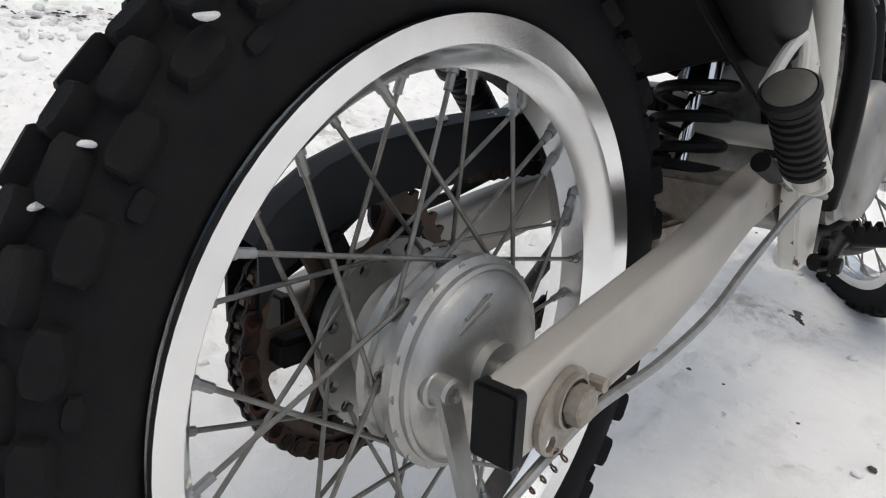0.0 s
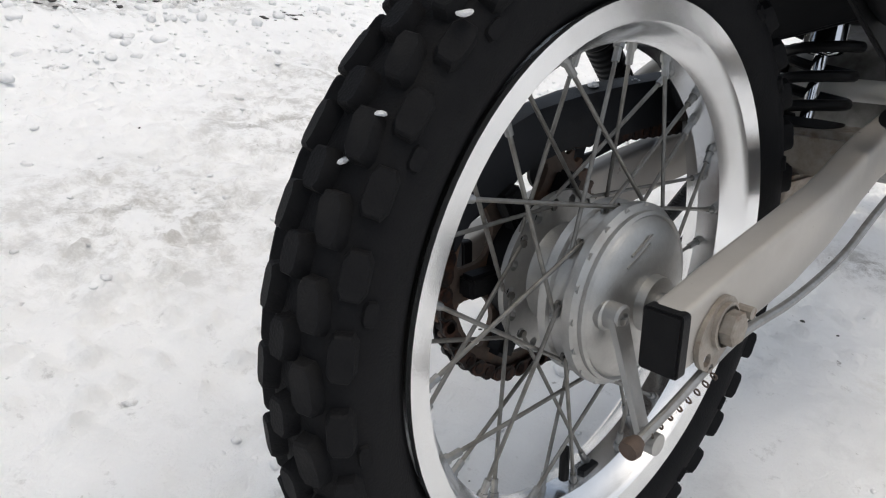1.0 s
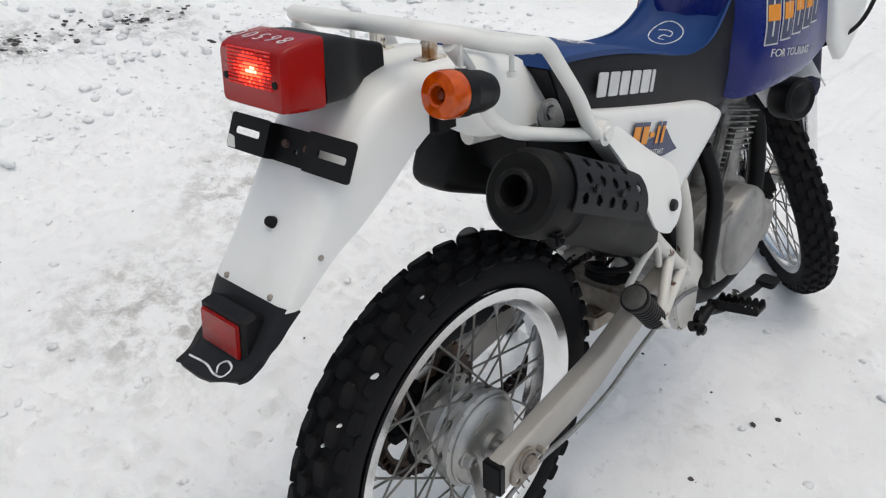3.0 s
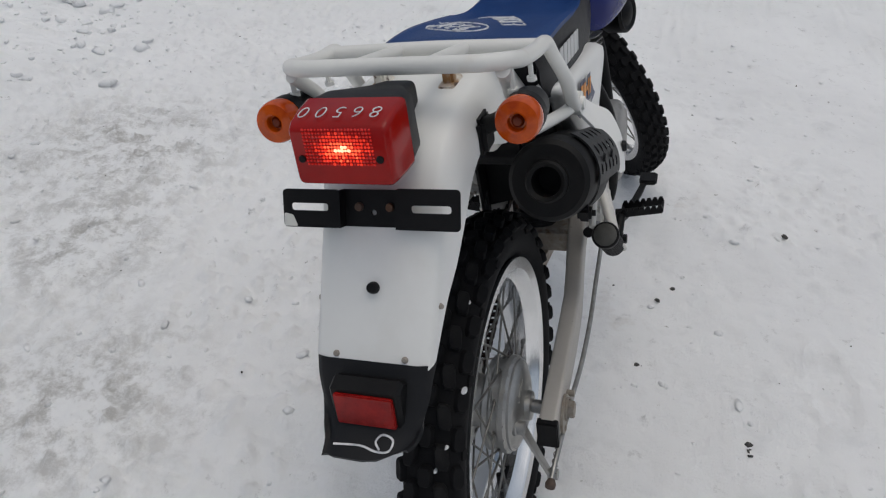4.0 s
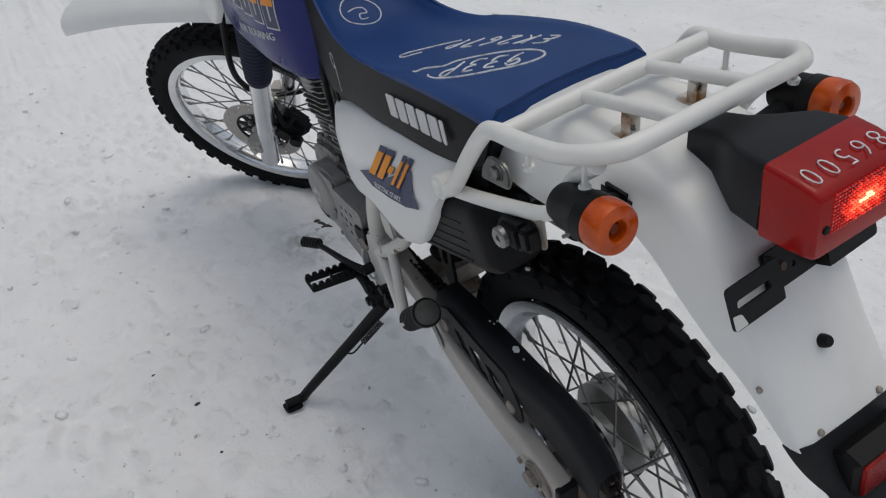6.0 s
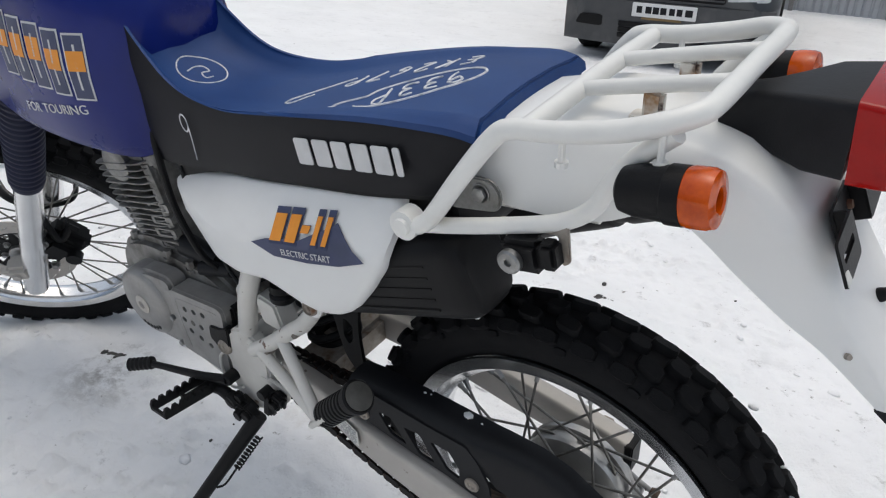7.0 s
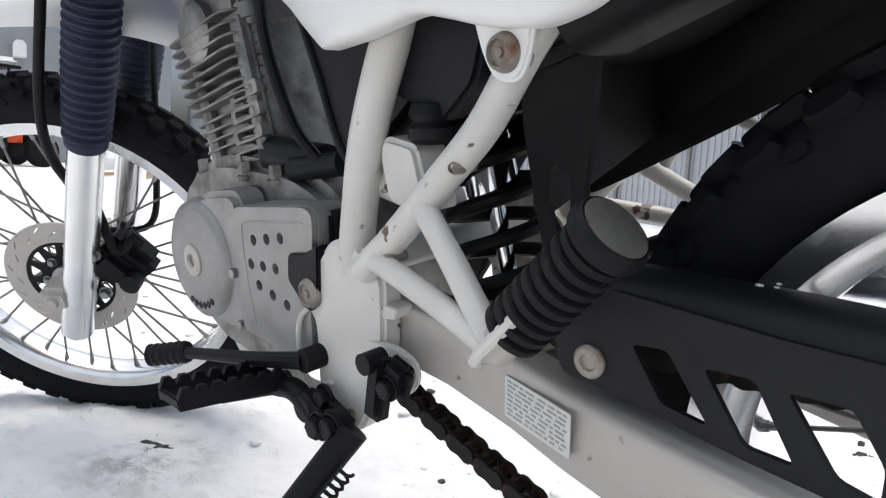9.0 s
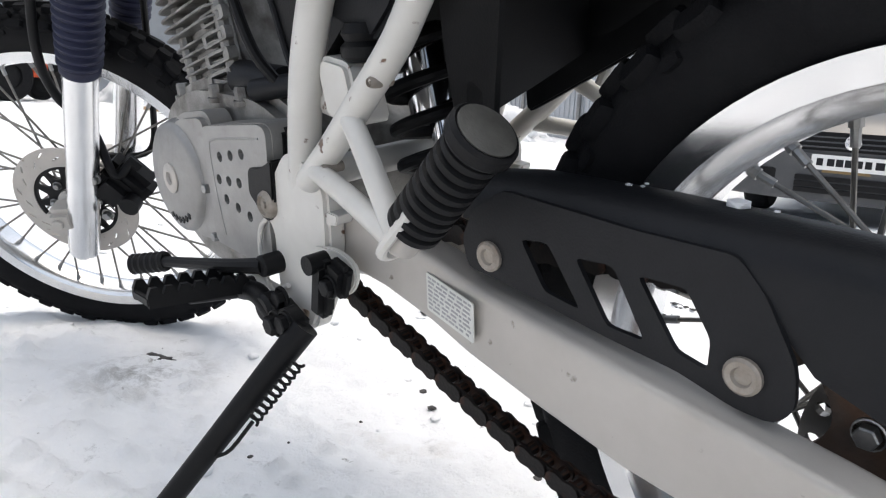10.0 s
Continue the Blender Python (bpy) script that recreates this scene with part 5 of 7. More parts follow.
def build_seat():
    # stations: bottom, colour seam, top edge, crown (x, half width, z)
    st = [((0.094, 0.104, 0.831), (0.064, 0.106, 0.898), (0.070, 0.088, 0.913), (0.072, 0.0, 0.918)),
          ((0.130, 0.110, 0.822), (0.100, 0.112, 0.903), (0.104, 0.092, 0.912), (0.106, 0.0, 0.916)),
          ((0.210, 0.114, 0.804), (0.200, 0.114, 0.893), (0.200, 0.092, 0.895), (0.200, 0.0, 0.898)),
          ((0.310, 0.113, 0.786), (0.310, 0.112, 0.871), (0.310, 0.086, 0.867), (0.310, 0.0, 0.869)),
          ((0.390, 0.110, 0.770), (0.395, 0.106, 0.853), (0.400, 0.082, 0.840), (0.400, 0.0, 0.841)),
          ((0.460, 0.104, 0.757), (0.466, 0.100, 0.841), (0.470, 0.078, 0.825), (0.470, 0.0, 0.825)),
          ((0.545, 0.098, 0.738), (0.540, 0.093, 0.842), (0.540, 0.072, 0.820), (0.540, 0.0, 0.819)),
          ((0.600, 0.093, 0.727), (0.590, 0.088, 0.857), (0.592, 0.066, 0.829), (0.592, 0.0, 0.827)),
          ((0.632, 0.089, 0.722), (0.636, 0.083, 0.890), (0.638, 0.061, 0.851), (0.638, 0.0, 0.848)),
          ((0.650, 0.086, 0.720), (0.668, 0.079, 0.920), (0.668, 0.057, 0.884), (0.668, 0.0, 0.880)),
          ((0.664, 0.084, 0.720), (0.694, 0.075, 0.955), (0.695, 0.053, 0.918), (0.695, 0.0, 0.915)),
          ((0.676, 0.082, 0.722), (0.722, 0.070, 1.005), (0.724, 0.048, 0.972), (0.725, 0.0, 0.970))]
    side = []
    top = []
    for b, s, t, c in st:
        b, s, t, c = Vector(b), Vector(s), Vector(t), Vector(c)
        m = (b + s) / 2 + Vector((0, 0.004, 0))
        side.append([b, b.lerp(m, 0.5) + Vector((0, 0.003, 0)), m, m.lerp(s, 0.5) + Vector((0, 0.003, 0)), s])
        e = (s + t) / 2 + Vector((0, 0.006, 0.003))
        half = [s, s.lerp(e, 0.55) + Vector((0, 0.003, 0.001)), e, t.lerp(e, 0.4) + Vector((0, 0.002, 0.003)), t, t.lerp(c, 0.5) + Vector((0, 0, 0.002)), c]
        top.append(half + [Vector((p.x, -p.y, p.z)) for p in half[-2::-1]])

    def dense(rows, n=4):
        cols = [smooth_path([row[k] for row in rows], n) for k in range(len(rows[0]))]
        return [[col[i] for col in cols] for i in range(len(cols[0]))]
    side, top = dense(side), dense(top)
    bm = loft(B(), top, closed=False, caps=False)
    bm.faces.new([bm.verts.new(p) for p in top[0]])
    thicken(bm, 0.004)
    for v in bm.verts:
        wide = float(np.interp(v.co.x, [0.0, 0.10, 0.30, 0.39, 0.46, 0.54, 0.59, 0.636, 0.668, 0.72], [0.114, 0.122, 0.119, 0.112, 0.104, 0.097, 0.092, 0.087, 0.083, 0.074]))
        v.co.y = max(-wide, min(wide, v.co.y))
    SEAT_TREE.append(BVHTree.FromBMesh(bm))
    seat = part("seat", bm, BLUE_VINYL, machine, "blue vinyl seat top with white marker scrawls", angle=60)
    for sgn in (1, -1):
        rows = [[Vector((p.x, sgn * p.y, p.z)) for p in row] for row in side]
        bm = loft(B(), rows, closed=False, caps=False)
        thicken(bm, 0.004)
        part("seat_side", bm, VINYL, seat, "black vinyl seat side", angle=60)
    rows = []
    for row in side:
        rows.append([row[0], Vector((row[0].x, 0, row[0].z)), Vector((row[0].x, -row[0].y, row[0].z))])
    part("seat_base", thicken(loft(B(), rows, closed=False, caps=False), 0.004), BLACK, seat)
    bm = loft(B(), [[(p.x + 0.002, p.y * 0.97, p.z) for p in (side[0][0], side[0][2], side[0][4])], [(p.x + 0.002, -p.y * 0.97, p.z) for p in (side[0][0], side[0][2], side[0][4])]], closed=False, caps=False)
    part("seat_back", thicken(bm, 0.003), VINYL, seat)
    return seat


seat = build_seat()


def strokes(lines, m, r, flat=0.25):
    """Marker strokes: flattened lines on a surface."""
    bm = B()
    for pts in lines:
        tube(bm, [(x, y, 0) for x, y in pts], r, 6, 4)
    bm.transform(Matrix.Diagonal((1, 1, flat, 1)))
    bm.transform(m)
    return bm


def scrawl(lines, m, r, parent, label, flat=0.25):
    for pts in lines:
        part("marker_stroke", strokes([pts], m, r, flat), CHALK, parent, label)


def oval(cx, cy, rx, ry, n=14, turn=0.0, sweep=1.0):
    out = []
    for k in range(n + 1):
        a = k * math.tau * sweep / n
        x, y = rx * math.cos(a), ry * math.sin(a)
        out.append((cx + x * math.cos(turn) - y * math.sin(turn), cy + x * math.sin(turn) + y * math.cos(turn)))
    return out


def build_scrawls():
    # on the seat top: a ringed line and a longer line of handwriting
    def glyph(pts, x, y, w, h, lean=0.25):
        return [(x + u * w + lean * v * h, y + v * h) for u, v in pts]
    nine = [(0.9, 0.8), (0.5, 1.0), (0.15, 0.8), (0.4, 0.5), (0.85, 0.7), (0.85, 0.3), (0.6, 0.0)]
    three = [(0.1, 0.95), (0.7, 0.95), (0.75, 0.65), (0.35, 0.52), (0.8, 0.4), (0.7, 0.05), (0.1, 0.05)]
    pee = [(0.3, 0.0), (0.45, 0.95), (0.9, 0.9), (0.95, 0.6), (0.4, 0.45)]
    two = [(0.1, 0.8), (0.5, 1.0), (0.8, 0.75), (0.2, 0.05), (0.9, 0.05)]
    six = [(0.8, 0.95), (0.3, 0.6), (0.2, 0.2), (0.6, 0.0), (0.8, 0.3), (0.3, 0.4)]
    seven = [(0.1, 0.95), (0.9, 0.95), (0.4, 0.0)]
    kay = [(0.2, 0.0), (0.3, 1.0), (0.3, 0.45), (0.85, 1.0), (0.35, 0.5), (0.9, 0.0)]
    bee = [(0.8, 1.0), (0.2, 0.9), (0.3, 0.5), (0.7, 0.5), (0.3, 0.5), (0.15, 0.05), (0.8, 0.05)]
    def on_top(lines, at_, right, up, r):
        """Marker strokes laid on the seat top, drawn in a plane of their own and dropped on to the vinyl."""
        for pts in lines:
            fine = smooth_path([(x, y, 0) for x, y in pts], 6)
            laid = []
            for p in fine:
                x, y = at_[0] + p[0] * right[0] + p[1] * up[0], at_[1] + p[0] * right[1] + p[1] * up[1]
                hit, normal = SEAT_TREE[0].ray_cast(Vector((x, y, 1.2)), Vector((0, 0, -1)))[:2]
                if hit:
                    laid.append(hit + normal * 0.0002)
            bm = B()
            tube(bm, laid, r, 6, 1)
            part("marker_stroke", bm, CHALK, seat, "white marker scrawl")

    # written by someone standing on the right side
    words = [glyph(g, -0.056 + 0.027 * k, -0.020 + 0.002 * k, 0.021, 0.038) for k, g in enumerate((nine, three, three, pee))]
    ring = oval(0.0, 0.0, 0.074, 0.033, 20, 0.1, 0.9) + [(0.090, -0.020), (0.104, -0.012)]
    on_top(words + [ring], (0.188, 0.034), (0.77, 0.64), (-0.63, 0.78), 0.0015)
    words = [glyph(g, -0.118 + 0.029 * k, -0.016, 0.022, 0.032) for k, g in enumerate((bee, kay, two, six, seven, pee))]
    words.append([(0.05, -0.018), (0.080, -0.010), (0.110, 0.006), (0.132, 0.024), (0.118, 0.034), (0.092, 0.022)])
    on_top(words, (0.276, -0.018), (0.936, 0.353), (-0.353, 0.936), 0.0014)
    two_in = [(-0.016, 0.006), (-0.008, 0.014), (0.000, 0.004), (-0.008, -0.006), (0.002, -0.012), (0.012, -0.004), (0.018, 0.010)]
    on_top([oval(0, 0, 0.034, 0.030, 18, 0.0), two_in], (0.604, 0.014), (0.8, 0.6), (-0.6, 0.8), 0.0012)
    m = facing((0.541, 0.1042, 0.795), (-1, 0.12, 0.1), (0, 0, 1))
    scrawl([oval(0.0, 0.012, 0.009, 0.012, 12) + [(0.0085, -0.01), (0.006, -0.04)]], m, 0.0013, seat, "white marker number nine")


build_scrawls()


def block_letters(shapes, m, mat_, name, parent, label, h=0.0014, shape=None):
    for outline in shapes:
        bm = slab(B(), outline, 0, h, "z")
        bm.transform(m)
        part(name, shape(bm) if shape else bm, mat_, parent, label)


def build_marks():
    # maker's mark on both seat sides, as plain bars
    for sgn in (1, -1):
        bars = []
        for k, w in enumerate((0.0240, 0.0250, 0.0240, 0.0250, 0.0250, 0.0095)):
            xx = -0.0875 + 0.0302 * k
            bars.append(rounded([(xx, -0.0160), (xx + w, -0.0160), (xx + w, 0.0160), (xx, 0.0160)], 0.003, 2))
        m = facing((0.219, 0.1218, 0.8500) if sgn > 0 else (0.235, -0.1218, 0.848), (-sgn, 0.01, 0.175 * sgn), (0, 0, 1))
        block_letters(bars, m, SILVER_INK, "maker_mark", seat, "plain silver block of the maker's mark", 0.0012)


build_marks()


def panel_skin(outline, y, bulge, t=0.004, sgn=1, edge=0.012, r=0.018):
    """A moulded panel: flat face, rolled edge, thickness."""
    bm = B()
    cx = sum(p[0] for p in outline) / len(outline)
    cz = sum(p[1] for p in outline) / len(outline)
    pts = rounded(outline, r, 5)
    rows = []
    for f, dy in ((0.0, bulge), (0.25, bulge), (0.45, bulge), (0.60, bulge), (0.74, bulge), (0.86, bulge * 0.9), (0.95, bulge * 0.6), (0.99, 0.0), (1.0, -edge)):
        rows.append([(cx + (x - cx) * f, sgn * (y + dy), cz + (z - cz) * f) for x, z in pts] if f else None)
    centre = bm.verts.new((cx, sgn * (y + bulge), cz))
    rings = [[bm.verts.new(p) for p in row] for row in rows[1:]]
    n = len(pts)
    for k in range(n):
        bm.faces.new((centre, rings[0][k], rings[0][(k + 1) % n]))
    for a, b in zip(rings, rings[1:]):
        for k in range(n):
            bm.faces.new((a[k], a[(k + 1) % n], b[(k + 1) % n], b[k]))
    return bm


def ease(v):
    v = min(1.0, max(0.0, v))
    return v * v * (3 - 2 * v)


def flare(bm):
    """The left panel swells outwards below its top edge and tucks in towards its front."""
    for v in bm.verts:
        edge = 0.811 - (v.co.x - 0.1665) * 0.1753
        v.co.y += 0.045 * ease((edge - v.co.z) / 0.07) - 0.045 * ease((v.co.x - 0.40) / 0.25)
    return bm


def build_side_panels():
    left = [(0.630, 0.692), (0.600, 0.708), (0.470, 0.747), (0.330, 0.778), (0.175, 0.811), (0.164, 0.803), (0.160, 0.770), (0.166, 0.735), (0.192, 0.692), (0.220, 0.654), (0.245, 0.638), (0.275, 0.630), (0.310, 0.632), (0.345, 0.640), (0.372, 0.645), (0.430, 0.633), (0.495, 0.627), (0.530, 0.645), (0.570, 0.668)]
    p = part("side_panel", flare(panel_skin(left, 0.105, 0.008, r=0.010)), WHITE, machine, "white plastic side panel with printed decal", angle=50)
    bm = slab(B(), rounded([(0.284, 0.642), (0.334, 0.645), (0.326, 0.618), (0.317, 0.603), (0.299, 0.601), (0.290, 0.613)], 0.010), 0.137, 0.143, "y", bevel=0.002)
    part("panel_tab", bm, WHITE, p, "white tab round the bolt")
    right = [(0.572, 0.728), (0.500, 0.760), (0.135, 0.834), (0.128, 0.822), (0.165, 0.775), (0.25, 0.70), (0.32, 0.655), (0.395, 0.624), (0.432, 0.618), (0.495, 0.663), (0.562, 0.710)]
    q = part("side_panel", panel_skin(right, 0.118, 0.012, sgn=-1), WHITE, machine, "white plastic side panel with printed decal", angle=50)
    # downward wing on the right that shields the silencer's front
    rows = []
    for (x0, z0), (x1, z1), y in (((0.135, 0.812), (0.190, 0.800), 0.131), ((0.160, 0.775), (0.260, 0.748), 0.146), ((0.170, 0.748), (0.305, 0.715), 0.163), ((0.182, 0.712), (0.300, 0.690), 0.178), ((0.196, 0.680), (0.294, 0.662), 0.187), ((0.214, 0.652), (0.280, 0.640), 0.190), ((0.238, 0.637), (0.262, 0.632), 0.190)):
        rows.append([(x0 + (x1 - x0) * k / 5, -(y + 0.003 + 0.004 * math.sin(k / 5 * math.pi)), z0 + (z1 - z0) * k / 5) for k in range(6)])
    cols = [smooth_path([row[k] for row in rows], 4) for k in range(6)]
    bm = loft(B(), [[c[i] for c in cols] for i in range(len(cols[0]))], closed=False, caps=False)
    thicken(bm, 0.004)
    part("panel_wing", bm, WHITE, q, "white wing with a rubber grommet", angle=60)
    bm = lathe(B(), [(0, 0.004), (0.007, 0.004), (0.009, 0.001), (0.009, -0.003)], (0.256, -0.1955, 0.676), (0.1, -1, 0.1), 16)
    part("grommet", bm, GREY_PLASTIC, q)
    # decals: orange letters as slanted blocks over a navy mountain with a line of words
    for pan, sgn in ((p, 1), (q, -1)):
        cx, cz = (0.278, 0.7260) if sgn > 0 else (0.285, 0.738)
        m = facing((cx, sgn * (0.1142 if sgn > 0 else 0.1312), cz), (-sgn, 0, 0.226 * sgn), (0, 0, 1))
        hill = [(-0.097, 0.004), (-0.060, -0.012), (0.0, -0.014), (0.055, -0.011), (0.097, -0.002), (0.078, 0.008), (0.062, 0.019), (0.046, 0.031), (0.036, 0.026), (0.020, 0.022), (-0.010, 0.012), (-0.045, 0.012), (-0.070, 0.010)]
        bend = flare if sgn > 0 else None
        block_letters([hill], m @ Matrix.Translation((0, 0, 0.0020)), NAVY_INK, "decal", pan, "navy mountain decal", 0.0006, bend)
        lets = [[(x, 0.006), (x + w, 0.006), (x + w + 0.003, 0.042), (x + 0.003, 0.042)] for x, w in ((-0.062, 0.024), (-0.035, 0.022), (0.010, 0.012), (0.027, 0.012))]
        lets.append([(-0.009, 0.020), (0.005, 0.020), (0.006, 0.027), (-0.008, 0.027)])
        block_letters(lets, m @ Matrix.Translation((0, 0, 0.0028)), NAVY_INK, "decal_shadow", pan, "", 0.0004, bend)
        lets = [[(l[0][0] + 0.002, 0.010), (l[1][0] - 0.002, 0.010), (l[1][0], 0.036), (l[0][0] + 0.004, 0.036)] for l in lets[:4]] + [lets[4]]
        block_letters(lets, m @ Matrix.Translation((0, 0, 0.0040)), ORANGE_INK, "decal_print", pan, "orange decal block", 0.0004, bend)
        bm = writing("ELECTRIC START", 0.0115, 0.0002)
        bm.transform(m @ Matrix.Translation((0.002, -0.0035, 0.0042)))
        part("decal_lettering", bend(bm) if bend else bm, SILVER_INK, pan, "silver printed words")


build_side_panels()


def build_tail():
    # fender: stations of crown centre (x, z), half width of the crown, and the lower side edge (x, half width, z)
    st = [((0.075, 0.905), 0.066, (0.085, 0.096, 0.832)), ((0.0, 0.923), 0.070, (0.0, 0.098, 0.836)), ((-0.07, 0.930), 0.072, (-0.06, 0.094, 0.845)),
          ((-0.13, 0.928), 0.072, (-0.112, 0.085, 0.868)), ((-0.175, 0.915), 0.071, (-0.143, 0.077, 0.849)), ((-0.212, 0.888), 0.069, (-0.183, 0.075, 0.818)),
          ((-0.246, 0.846), 0.065, (-0.226, 0.0735, 0.788)), ((-0.284, 0.793), 0.062, (-0.264, 0.070, 0.764)), ((-0.3322, 0.7280), 0.0590, (-0.313, 0.0665, 0.724))]
    rows = []
    for (cx, cz), w, (sx, sw, sz) in st:
        c, s = Vector((cx, 0, cz)), Vector((sx, sw, sz))
        e = Vector((cx, w, cz - 0.004))
        half = [s, s.lerp(e, 0.35) + Vector((0, 0.002, 0)), s.lerp(e, 0.75) + Vector((-0.001, 0.003, 0.001)), e + Vector((0.002, 0.0, 0)), Vector((cx, w - 0.010, cz)), Vector((cx, w * 0.4, cz + 0.0015)), c + Vector((0, 0, 0.002))]
        rows.append(half + [Vector((p.x, -p.y, p.z)) for p in half[-2::-1]])
    cols = [smooth_path([row[k] for row in rows], 5) for k in range(len(rows[0]))]
    bm = loft(B(), [[c[i] for c in cols] for i in range(len(cols[0]))], closed=False, caps=False)
    thicken(bm, 0.0035)
    tail = part("rear_fender", bm, WHITE, machine, "white plastic rear fender, slightly dirty", angle=60)
    nrm = Vector((-0.81, 0, 0.585))
    for x, y, z in ((-0.3285, 0.039, 0.7355), (-0.3285, -0.039, 0.7355)):
        bm = lathe(B(), [(0, 0.0015), (0.002, 0.002), (0.0032, 0.001), (0.0038, -0.002)], Vector((x, y, z)), nrm, 14)
        part("fender_screw", bm, ZINC, tail)
    for sgn in (-1, 1):
        bm = lathe(B(), [(0, 0.0015), (0.0025, 0.0018), (0.0034, -0.002)], (-0.281, sgn * 0.0695, 0.771), (-0.5, sgn * 0.7, 0.3), 12)
        part("fender_screw", bm, ZINC, tail)
    bm = lathe(B(), [(0.0066, -0.004), (0.0066, 0.004), (0.0056, 0.009), (0.0045, 0.0105), (0, 0.0105)], (-0.284, 0, 0.792), nrm, 18)
    part("rubber_stub", bm, BLACK, tail, "small black rubber stub")
    # black mud flap with reflector
    rows = []
    for (x, z), w, bow, sy in (((-0.312, 0.745), 0.061, 0.006, 0), ((-0.3306, 0.7308), 0.0628, 0.004, 0), ((-0.341, 0.716), 0.061, 0.003, 0), ((-0.352, 0.702), 0.058, 0.002, -0.002), ((-0.362, 0.690), 0.054, 0.001, -0.004), ((-0.373, 0.679), 0.050, 0.0, -0.006), ((-0.388, 0.671), 0.045, 0.0, -0.007), ((-0.406, 0.666), 0.040, 0.0, -0.005)):
        side_d = float(np.interp(z, [0.679, 0.690, 0.702, 0.716, 0.729], [0.001, 0.0066, 0.0116, 0.0141, 0.0185]))
        half = [Vector((x + side_d, w + 0.004, z - side_d * 0.5)), Vector((x + 0.004, w, z - 0.002)), Vector((x, w - 0.008, z)), Vector((x - bow * 0.3, w * 0.4, z + bow * 0.3)), Vector((x - bow * 0.3, 0, z + bow * 0.3))]
        rows.append([p + Vector((0, sy, 0)) for p in half + [Vector((p.x, -p.y, p.z)) for p in half[-2::-1]]])
    # one lower corner is worn away
    for row, cut in ((rows[-1], 0.018), (rows[-2], 0.007)):
        for k, share in ((-1, 1.0), (-2, 0.85), (-3, 0.6), (-4, 0.15)):
            row[k] += Vector((cut * share, 0, cut * share * 0.15))
    cols = [smooth_path([row[k] for row in rows[1:]], 4) for k in range(len(rows[0]))]
    bm = loft(B(), [[c[i] for c in cols] for i in range(len(cols[0]))], closed=False, caps=False)
    thicken(bm, 0.004)
    flap = part("mud_flap", bm, GREY_PLASTIC, machine, "black rubber mud flap with a chalk mark", angle=50)
    # wedge that carries the upright reflector
    rows = []
    for y in (0.036, 0.032, -0.039, -0.043):
        k = 0.004 if abs(y + 0.0035) > 0.037 else 0.0
        rows.append([(-0.3665 + k, y, 0.7235 - k), (-0.3715 + k, y, 0.676 + k), (-0.355, y, 0.676 + k), (-0.330, y, 0.712 - k), (-0.350, y, 0.7265 - k)])
    part("reflector_housing", loft(B(), rows), BLACK, flap, "black wedge behind the reflector", 30)
    m = facing((-0.3700, -0.0035, 0.6998), (0, -1, 0), (0.115, 0, 0.99))
    bm = slab(B(), rounded([(-0.033, -0.0190), (0.033, -0.0190), (0.033, 0.0190), (-0.033, 0.0190)], 0.003), -0.002, 0.003, "z", bevel=0.0012)
    bm.transform(m)
    part("reflector", bm, REFLECTOR, flap, "red rectangular reflector")
    m = facing((-0.388, -0.010, 0.6725), (0, -1, 0), (1, 0, 0.45))
    part("chalk_mark", strokes([[(-0.04, -0.006), (-0.01, -0.004), (0.008, -0.008), (0.022, -0.006), (0.024, 0.006), (0.012, 0.010), (0.006, 0.002), (0.012, -0.006)]], m, 0.0012, 0.3), CHALK, flap, "white chalk loop")
    # number plate bracket: two slotted wings on a recessed middle
    up = Vector((0.41, 0, 0.91))
    m = facing((-0.2515, 0.0016, 0.869), (0.055, -1, -0.025), up)
    def slot(cx):
        return rounded([(cx - 0.021, -0.0035), (cx + 0.021, -0.0035), (cx + 0.021, 0.0045), (cx - 0.021, 0.0045)], 0.0035, 3)
    bm = B()
    slab(bm, rounded([(-0.096, -0.021), (-0.032, -0.021), (-0.032, 0.019), (-0.096, 0.019)], 0.005), 0.0, 0.0025, "z", [slot(-0.066)])
    slab(bm, rounded([(0.028, -0.021), (0.096, -0.021), (0.096, 0.021), (0.028, 0.021)], 0.005), 0.0, 0.0025, "z", [slot(0.066)])
    slab(bm, rounded([(-0.036, -0.021), (0.032, -0.021), (0.032, 0.018), (-0.036, 0.018)], 0.002), -0.014, -0.0115, "z", [circle(0.0, -0.006, 0.003, 8)])
    slab(bm, [(-0.0345, -0.021), (-0.032, -0.021), (-0.032, 0.018), (-0.0345, 0.018)], -0.014, 0.002, "z")
    slab(bm, [(0.028, -0.021), (0.0305, -0.021), (0.0305, 0.018), (0.028, 0.018)], -0.014, 0.002, "z")
    bm.transform(m)
    br = part("plate_bracket", bm, BLACK, machine, "bare black number plate bracket with slots")
    for x in (-0.016, 0.018):
        bm = lathe(B(), [(0, 0.004), (0.004, 0.004), (0.005, 0)], (x, 0.0, -0.0115), (0, 0, 1), 10)
        bm.transform(m)
        part("bracket_bolt", bm, RUST, br)
    bm = B()
    slab(bm, rounded([(-0.095, -0.020), (-0.080, -0.020), (-0.085, -0.008), (-0.095, -0.006)], 0.002), 0.0025, 0.003, "z")
    bm.transform(m)
    part("sticker_scrap", bm, PAPER, br, "torn scrap of a white sticker")
    return tail


tail = build_tail()


